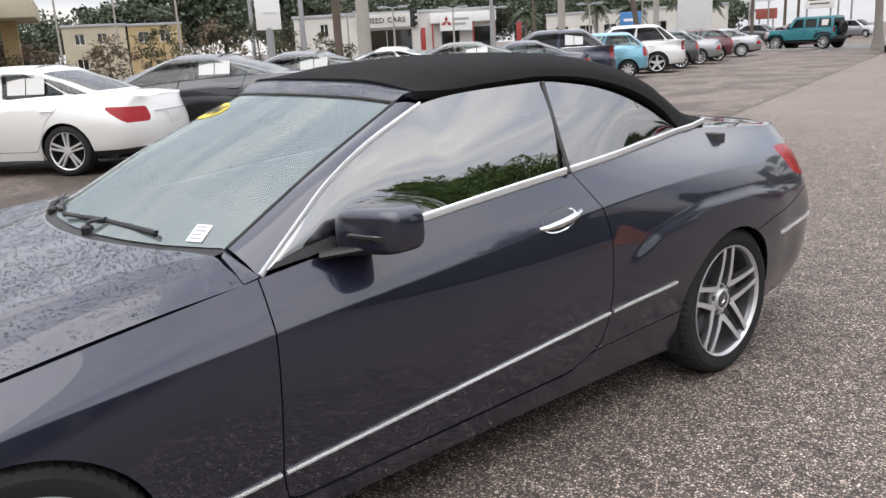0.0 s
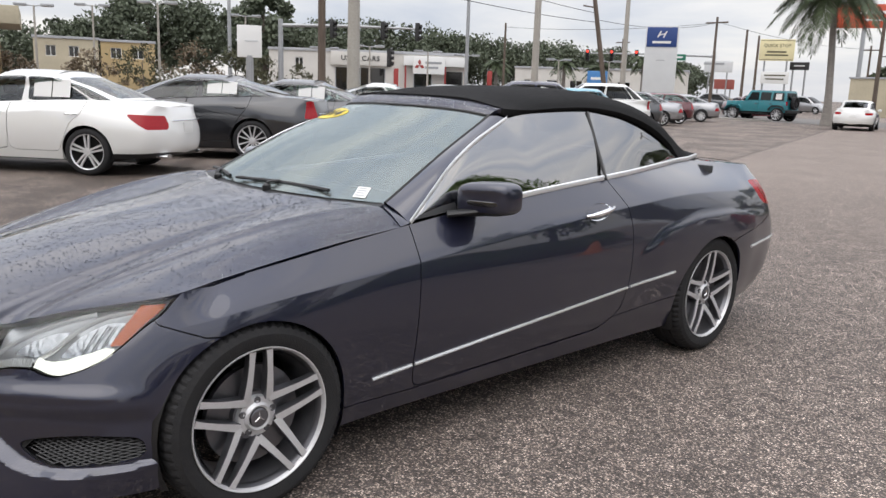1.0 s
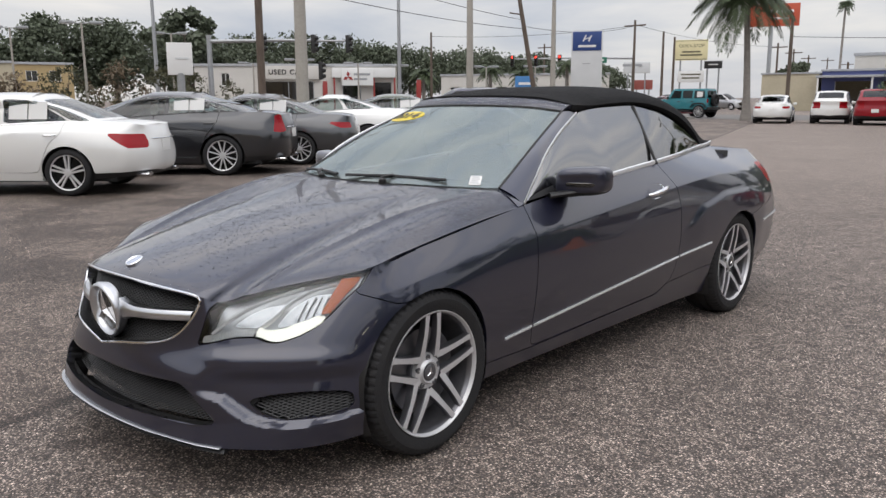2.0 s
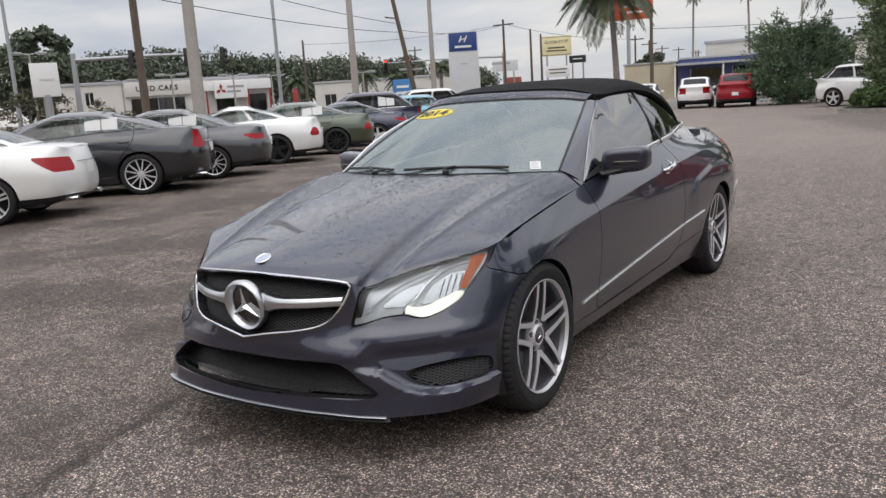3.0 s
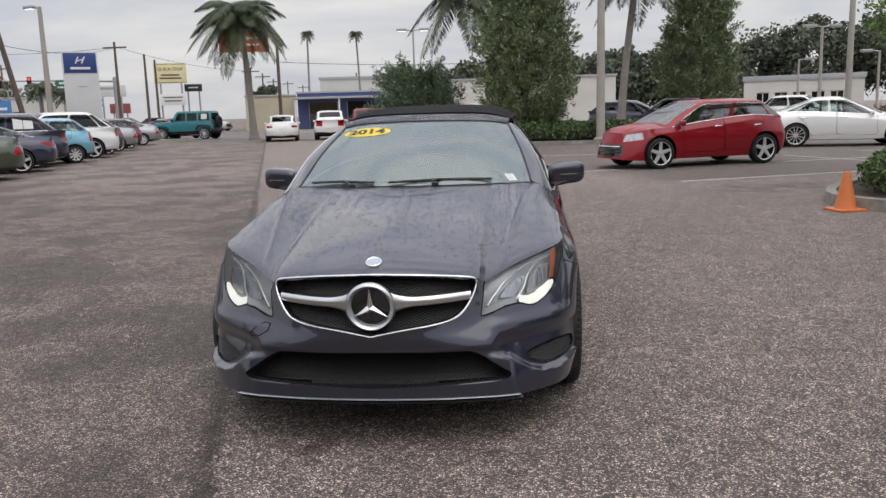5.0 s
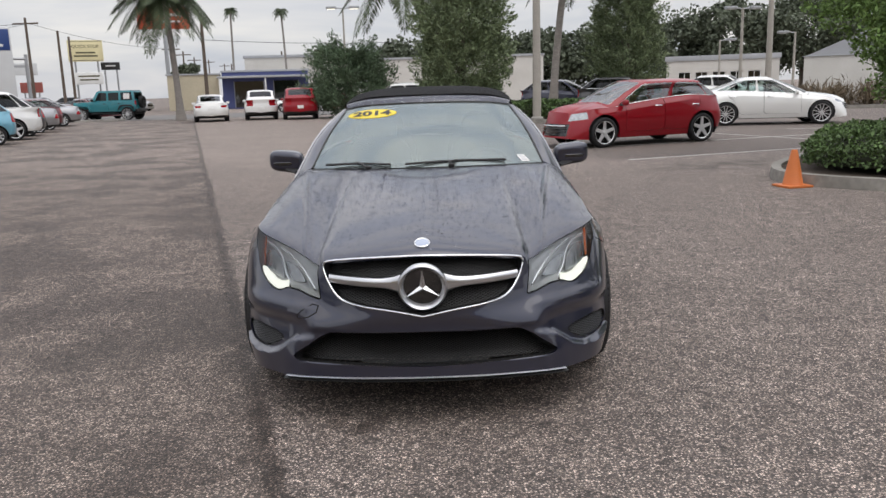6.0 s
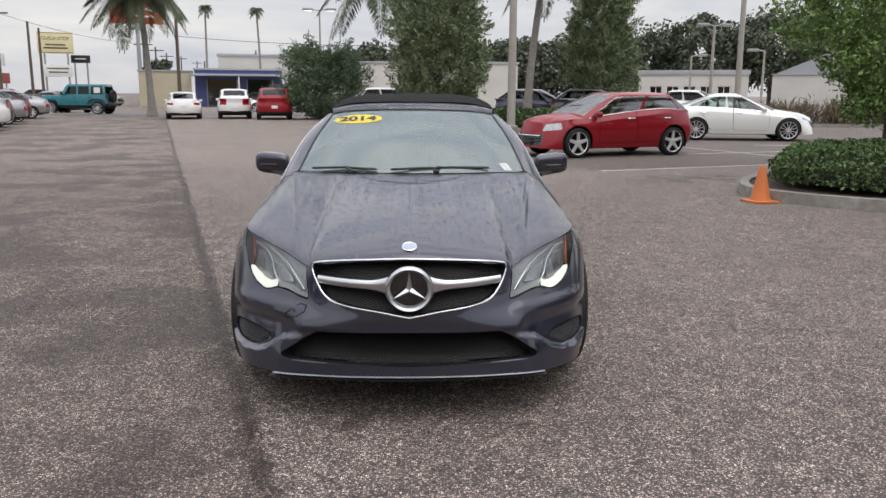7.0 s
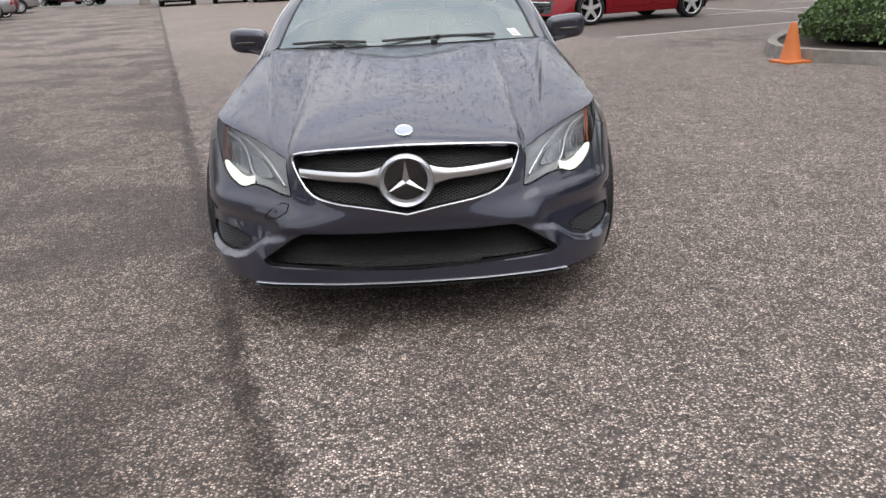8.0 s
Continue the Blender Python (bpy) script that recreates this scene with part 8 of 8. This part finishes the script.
link_mesh("blue_panel", *box(-.90, .90, -.315, -.282, 4.28, 5.45, .01), M_SIGNBLUE, py_, "deep blue panel")
for ex_ in (-.20, .14):
    link_mesh("emblem_stroke", *tube([(ex_ - .05, -.32, 4.83), (ex_ + .03, -.32, 5.02), (ex_ + .13, -.32, 5.22)], (.02, .045), 6), M_WHITE, py_, "plain white slanted stroke")
link_mesh("emblem_bar", *tube([(-.16, -.32, 4.97), (0, -.32, 5.03), (.20, -.32, 5.07)], (.02, .035), 6), M_WHITE, py_)
link_mesh("name_bar", *box(-.55, .55, -.335, -.316, 4.48, 4.62, .005), M_WHITE, py_, "white name bar")
link_mesh("small_mark", *box(-.25, .25, -.292, -.281, 3.45, 3.50), M_GALV, py_)


def board_sign(name, at_, turn, w_, h_, z0, mat, label, posts=2, bars=(), barmat=None, text=None, edge=None):
    t_ = thing(name, pose(*at_, 0, 0, turn), label, "sign")
    bd = link_mesh("board", *box(-w_ / 2, w_ / 2, -.12, .12, z0, z0 + h_, .03), mat, t_)
    if edge:
        link_mesh("border", *join(box(-w_ / 2 + .08, w_ / 2 - .08, -.135, -.121, z0 + h_ - .14, z0 + h_ - .09), box(-w_ / 2 + .08, w_ / 2 - .08, -.135, -.121, z0 + .09, z0 + .14)), edge, t_)
    for k in range(posts):
        x_ = 0 if posts == 1 else (-w_ * .32 + k * w_ * .64)
        link_mesh("post", *tube([(x_, .05, 0), (x_, .05, z0 + .1)], .10 if posts > 1 else .22, 10), M_GALV, t_)
    for (bx_, bz_, bl, bh) in bars:
        link_mesh("writing_bar", *box(bx_ - bl / 2, bx_ + bl / 2, -.145, -.122, z0 + bz_ - bh / 2, z0 + bz_ + bh / 2), barmat, t_)
    for body, size, tx_, tz_ in (text or ()):
        text_mesh(body, size, t_.matrix_world @ pose(tx_, -.13, z0 + tz_, 90, 0, 0), barmat, t_, "lettering", extrude=.01)
    return t_


M_SIGNYEL = material("sign_cream_yellow", (.80, .72, .43), .5, stain=.3)
M_DKGREEN = material("sign_ink", (.10, .09, .05), .6)
M_ORANGE = material("billboard_orange", (.55, .09, .035), .5, stain=.5, stain_scale=.6, dark=(.30, .05, .03))
board_sign("roadside_sign", (-39.7, 87.5, 0), 25, 3.6, 2.3, 5.5, M_SIGNYEL, "cream yellow roadside sign on steel posts", 2, ((0, .95, 2.0, .16), (0, .60, 2.4, .16)), M_DKGREEN, (("QUICK STOP", .48, 0, 1.62),), M_DKGREEN)
board_sign("roadside_sign", (-39.4, 87.0, 0), 25, 2.9, 1.3, 3.0, M_WHITE, "white changeable roadside board", 0, ((0, .9, 2.2, .14), (0, .5, 1.9, .14)), M_DKGREEN)
board_sign("billboard", (-30.2, 86.0, 0), 20, 5.4, 2.3, 8.6, M_ORANGE, "large orange billboard on a thick column", 1, ((.8, 1.5, 2.6, .3), (.8, .8, 1.8, .2)), M_WHITE)
board_sign("roadside_sign", (-38.1, 90.0, 0), 20, 2.0, .85, 4.6, M_SIGNAL, "small dark roadside sign", 2, ((0, .45, 1.1, .12),), M_WHITE)
board_sign("billboard", (-53.5, 100, 0), 28, 3.6, 1.5, 4.6, M_PANEL, "pale billboard far along the street", 2, ((-.6, 1.1, 2.6, .3),), M_GALV)
board_sign("billboard", (-53.0, 101, 0), 28, 2.6, 1.3, 2.4, material("faded_red", (.38, .10, .08), .6, stain=.5), "faded red shop sign far along the street", 2)
board_sign("roadside_sign", (-24.5, 96.0, 0), 15, 4.2, 1.0, 3.2, M_ORANGE, "low orange shop sign far away", 2, ((0, .5, 3.0, .2),), M_WHITE)
board_sign("blue_sign", (-37.5, 52.5, 0), 35, 1.6, 1.9, 1.2, material("sign_light_blue", (.06, .22, .50), .5, stain=.4), "light blue roadside sign", 2, ((0, 1.3, 1.0, .2), (0, .8, 1.2, .2)), M_WHITE)
board_sign("white_sign", (-38.7, 22.0, 0), 62, 1.35, 1.75, 2.7, M_WHITE, "blank white back-lit sign box on a post", 1, ((.1, .9, .7, .10),), M_PANEL)


# ---------- buildings ----------
M_STUCCO = material("white_stucco", (.66, .64, .60), .85, grain=.2, scale=6, stain=.5, stain_scale=.5, dark=(.46, .44, .40), bump=.2, bump_scale=60)
M_CREAM = material("cream_stucco", (.55, .49, .36), .85, stain=.4, stain_scale=.5, grain=.2, scale=6)
M_TAN = material("tan_stucco", (.50, .38, .20), .85, stain=.4, stain_scale=.4, grain=.2, scale=5)
M_BLUEWALL = material("blue_painted_wall", (.085, .105, .27), .7, stain=.5, stain_scale=.6)
M_ROOF = material("flat_roof_metal", (.42, .43, .45), .5, stain=.4)
M_REDBAND = material("red_fascia", (.30, .035, .03), .5)
M_SHOP = glass("shop_glass", (.10, .12, .13), 1, 1.6)


def building(name, a, b, h_, depth, mat, label, windows=(), parapet=.25, doors=(), roof_mat=None):
    """A block whose front runs from a to b (plan); windows: (along, z, width, height), real recesses with frame and pane."""
    a, b = np.array(a, float), np.array(b, float)
    L_ = np.linalg.norm(b - a)
    turn = math.degrees(math.atan2(*(b - a)[::-1]))
    t_ = thing(name, pose(a[0], a[1], 0, 0, 0, turn), label, "building")
    holes = [(x_ - w_ / 2, x_ + w_ / 2, z_, z_ + hh) for x_, z_, w_, hh in list(windows) + list(doors)]
    xs = sorted({0, L_, *[q for h in holes for q in h[:2]]})
    zs = sorted({0, h_, *[q for h in holes for q in h[2:]]})
    V_, F_ = [], []
    for x0, x1 in zip(xs, xs[1:]):
        for z0, z1 in zip(zs, zs[1:]):
            if any(h[0] <= (x0 + x1) / 2 <= h[1] and h[2] <= (z0 + z1) / 2 <= h[3] for h in holes):
                continue
            k = len(V_)
            V_ += [(x0, 0, z0), (x1, 0, z0), (x1, 0, z1), (x0, 0, z1)]
            F_.append((k, k + 1, k + 2, k + 3))
    for x0, x1, z0, z1 in holes:
        k = len(V_)
        V_ += [(x0, 0, z0), (x1, 0, z0), (x1, 0, z1), (x0, 0, z1), (x0, .2, z0), (x1, .2, z0), (x1, .2, z1), (x0, .2, z1)]
        F_ += [(k, k + 4, k + 5, k + 1), (k + 1, k + 5, k + 6, k + 2), (k + 2, k + 6, k + 7, k + 3), (k + 3, k + 7, k + 4, k)]
    k = len(V_)
    V_ += [(0, 0, 0), (0, depth, 0), (0, depth, h_), (0, 0, h_), (L_, 0, 0), (L_, depth, 0), (L_, depth, h_), (L_, 0, h_)]
    F_ += [(k, k + 3, k + 2, k + 1), (k + 4, k + 5, k + 6, k + 7), (k + 1, k + 2, k + 6, k + 5)]
    wall = link_mesh("wall", *weld(V_, F_), mat, t_, smooth=False)
    link_mesh("roof", *box(-.12, L_ + .12, -.12, depth + .12, h_, h_ + parapet, .02), roof_mat or M_ROOF, t_)
    for x_, z_, w_, hh in windows:
        wf = link_mesh("window", *join(box(x_ - w_ / 2, x_ + w_ / 2, .10, .15, z_, z_ + .06), box(x_ - w_ / 2, x_ + w_ / 2, .10, .15, z_ + hh - .06, z_ + hh), box(x_ - w_ / 2, x_ - w_ / 2 + .06, .10, .15, z_ + .06, z_ + hh - .06), box(x_ + w_ / 2 - .06, x_ + w_ / 2, .10, .15, z_ + .06, z_ + hh - .06), box(x_ - .03, x_ + .03, .10, .15, z_ + .06, z_ + hh - .06)), M_WHITE, t_)
        link_mesh("pane", *box(x_ - w_ / 2 + .05, x_ + w_ / 2 - .05, .16, .18, z_ + .05, z_ + hh - .05), M_GLOSS, wf)
    for x_, z_, w_, hh in doors:
        for q in np.linspace(0, 1, max(2, int(w_ / 1.3))):
            dr = link_mesh("mullion", *box(x_ - w_ / 2 + q * (w_ - .08), x_ - w_ / 2 + q * (w_ - .08) + .08, .10, .17, z_, z_ + hh), M_GALV, t_)
        link_mesh("pane", *box(x_ - w_ / 2, x_ + w_ / 2, .18, .20, z_, z_ + hh), M_GLOSS, dr)
    return t_


# showroom with sign fascia
sh = building("showroom_building", (-65.75, 39.1), (-54.3, 54.1), 4.4, 14, M_STUCCO, "low white showroom with dark glazing and red pillars", windows=((2.8, 2.6, .8, 1.2),), doors=((8.6, .1, 4.8, 2.9), (14.6, .1, 1.8, 2.9), (17.6, .1, 1.8, 2.8)))
link_mesh("fascia", *box(5.8, 11.6, -.35, -.02, 3.2, 4.45, .03), M_STUCCO, sh)
text_mesh("USED CARS", .64, sh.matrix_world @ pose(8.6, -.37, 3.85, 90, 0, 0), M_INK, sh, "lettering", extrude=.02, bold=.012, spacing=1.15)
link_mesh("canopy_band", *box(12.7, 18.85, -.8, -.02, 3.35, 4.25, .03), M_WHITE, sh, "white canopy band")
link_mesh("canopy_sign", *box(13.6, 16.6, -1.05, -.82, 2.6, 4.2, .03), M_WHITE, sh, "white canopy sign panel")
for k_ in range(3):
    q_ = radians(90 + 120 * k_)
    link_mesh("emblem_diamond", *moved(slab([(0, 0), (.16, .27), (0, .54), (-.16, .27)], 0, .03), pose(14.2, -1.06, 3.4, 90, 0, 0) @ pose(0, 0, 0, 0, 0, 120 * k_)), M_REDBAND, sh)
link_mesh("writing_bar", *box(14.75, 16.3, -1.08, -1.06, 3.55, 3.75), M_GALV, sh)
link_mesh("writing_bar", *box(14.75, 16.0, -1.08, -1.06, 3.1, 3.3), M_GALV, sh)
for x_ in (12.9, 16.7, 18.7):
    link_mesh("pillar", *box(x_ - .08, x_ + .08, -.70, -.54, 0, 3.4, .02), M_REDBAND, sh, "red canopy pillar")
for fx_, fy_ in ((-57.3, 47.4), (-49.5, 52.0)):
    fl = thing("feather_flag", pose(fx_, fy_, 0, 0, 0, 40), "tall red and white feather flag", "flag")
    link_mesh("flag_pole", *tube([(0, 0, 0), (0, 0, 2.7), (.12, 0, 3.1), (.45, 0, 3.15)], .02, 6), M_GALV, fl)
    link_mesh("flag_cloth", *box(.03, .48, -.012, .012, 1.0, 3.0, .005), M_REDBAND, fl)
ap = building("apartment_building", (-88.2, 24.8), (-86.1, 30.6), 5.1, 9, M_CREAM, "two-storey cream apartment building with small windows", windows=tuple((1.6 + 2.2 * k_, 3.3, 1.0, 1.1) for k_ in range(2)) + ((1.6, .8, 1.1, 1.1),))
building("apartment_building", (-86.0, 30.8), (-84.2, 35.9), 5.0, 9, M_TAN, "two-storey tan apartment building with white-framed windows", windows=((1.5, 3.3, 1.1, 1.1), (3.7, 3.3, 1.1, 1.1)))
cn = thing("station_canopy", pose(-40.8, 8.4, 0, 0, 0, 74), "flat pale canopy on stout columns", "canopy")
link_mesh("roof", *box(-9, 2.3, -3, 3, 3.55, 4.35, .05), M_CREAM, cn)
for x_ in (-6, 1.0):
    link_mesh("column", *box(x_ - .35, x_ + .35, -.35, .35, 0, 3.55, .03), M_TAN, cn)
bl = building("blue_shop_building", (-22.2, 78.0), (-13.9, 80.0), 3.6, 8, M_BLUEWALL, "small blue painted shop with a flat awning", windows=(), doors=((2.6, .1, 3.0, 2.6), (6.3, .1, 2.6, 2.6)), parapet=.2)
link_mesh("awning", *box(-.4, 8.8, -2.2, -.05, 3.0, 3.2, .03), M_ROOF, bl, "pale flat awning")
for x_ in (-.2, 4.2, 8.5):
    link_mesh("awning_post", *box(x_ - .07, x_ + .07, -2.1, -1.95, 0, 3.0), M_WHITE, bl)
building("white_shop_building", (-22.0, 87.0), (-11.5, 89.0), 5.3, 9, M_STUCCO, "plain white block behind the blue shop", windows=((9.0, 1.0, 1.0, 1.4),), parapet=.3)
building("cream_shop_building", (-27.2, 76.5), (-22.4, 77.8), 3.4, 8, M_CREAM, "plain cream block beside the blue shop", parapet=.15)
building("white_store_building", (-6.2, 74.5), (9.5, 74.2), 4.2, 12, M_STUCCO, "long plain white store wall behind trees", windows=((3.6, 2.6, .5, .5),), parapet=.2)
building("low_office_building", (20.6, 72.0), (29.8, 69.0), 3.2, 9, M_STUCCO, "long low white office with flat roof", windows=tuple((1.6 + 1.5 * k_, 1.0, 1.1, 1.2) for k_ in range(5)), parapet=.45)
gb_ = building("gabled_building", (26.5, 56.5), (33.5, 52.5), 2.9, 9, M_STUCCO, "plain white gabled building beyond parked cars", parapet=.05)
link_mesh("gable", *moved((np.array([(0, -.05, 2.9), (8.1, -.05, 2.9), (4.0, -.05, 4.6), (0, 9, 2.9), (8.1, 9, 2.9), (4.0, 9, 4.6)]), [(0, 1, 2), (5, 4, 3), (1, 4, 5, 2), (3, 0, 2, 5)]), pose(0, 0, 0)), M_ROOF, gb_)
for k_, (bx_, by_, bw_, bh_, mt_) in enumerate(((-70, 78, 22, 4.2, M_STUCCO), (-26, 122, 14, 3.2, M_STUCCO))):
    building("far_shop_building", (bx_, by_), (bx_ + bw_ * .85, by_ + bw_ * .5), bh_, 10, mt_, "plain low shop far along the street", windows=tuple((2 + 3 * j_, 1, 1.6, 1.8) for j_ in range(int(bw_ / 4))))
# showroom mirrored in the windows of the convertible
rf = building("dealership_building", (27, 18), (24, -14), 4.6, 10, M_STUCCO, "white dealership front with dark glazing mirrored in the car", doors=tuple((4 + 6 * j_, .1, 5.0, 3.2) for j_ in range(5)))
for j_ in range(3):
    ln = thing("canopy_lamp", pose(21.5 + .3 * j_, -1.5 + 2.2 * j_, 3.75), "lit warm white canopy lamp", "lamp", "canopy lamps")
    link_mesh("lamp_box", *box(-.3, .3, -.6, .6, 0, .12, .02), M_GALV, ln)
    link_mesh("diffuser", *box(-.25, .25, -.5, .5, -.03, -.004, .005), glow("canopy_lamp_lit", (1.0, .95, .72), 6.0) if j_ == 0 else bpy.data.materials["canopy_lamp_lit"], ln)
# plain unseen front and trees, added behind the walk: close the lot, darken reflections
building("dealership_building", (-26, -27), (24, -30), 5.2, 12, M_TAN, "long plain unseen front added to darken the car nose", doors=tuple((4 + 7 * j_, .1, 5.6, 3.4) for j_ in range(6)))
for k_, (ax, ay) in enumerate(((-19, -22), (-8, -24), (3, -21), (12, -23), (-28, -14))):
    tree("oak_tree", (ax, ay, 0), "broad dark unseen tree added to darken the car nose", ball_env(1.6, 7.5 + (k_ % 3), 3.0), 60, .8, 50, .34, L_OAK, .2, 230 + k_, ratio=.6)
cp = thing("entrance_canopy", pose(21.6, .7, 0), "flat white canopy carrying lamps", "canopy")
link_mesh("roof", *box(-2, 3, -5, 5, 3.88, 4.2, .03), M_STUCCO, cp)
for y_ in (-4.5, 4.5):
    link_mesh("column", *box(-1.8, -1.5, y_ - .15, y_ + .15, 0, 3.88, .02), M_STUCCO, cp)

# ---------- traffic cone ----------
co = thing("traffic_cone", pose(4.60, 6.38, 0, 0, 0, 12), "orange plastic traffic cone beside the kerb", "cone")
M_CONE = material("orange_cone_plastic", (.62, .17, .035), .5, grain=.3, scale=12, stain=.3, dark=(.40, .12, .04))
link_mesh("base", *box(-.18, .18, -.18, .18, 0, .03, .008), M_CONE, co)
link_mesh("cone", *lathe([(.03, .135), (.05, .125), (.25, .085), (.46, .042), (.48, .036), (.48, .0)], 28, "z"), M_CONE, co)
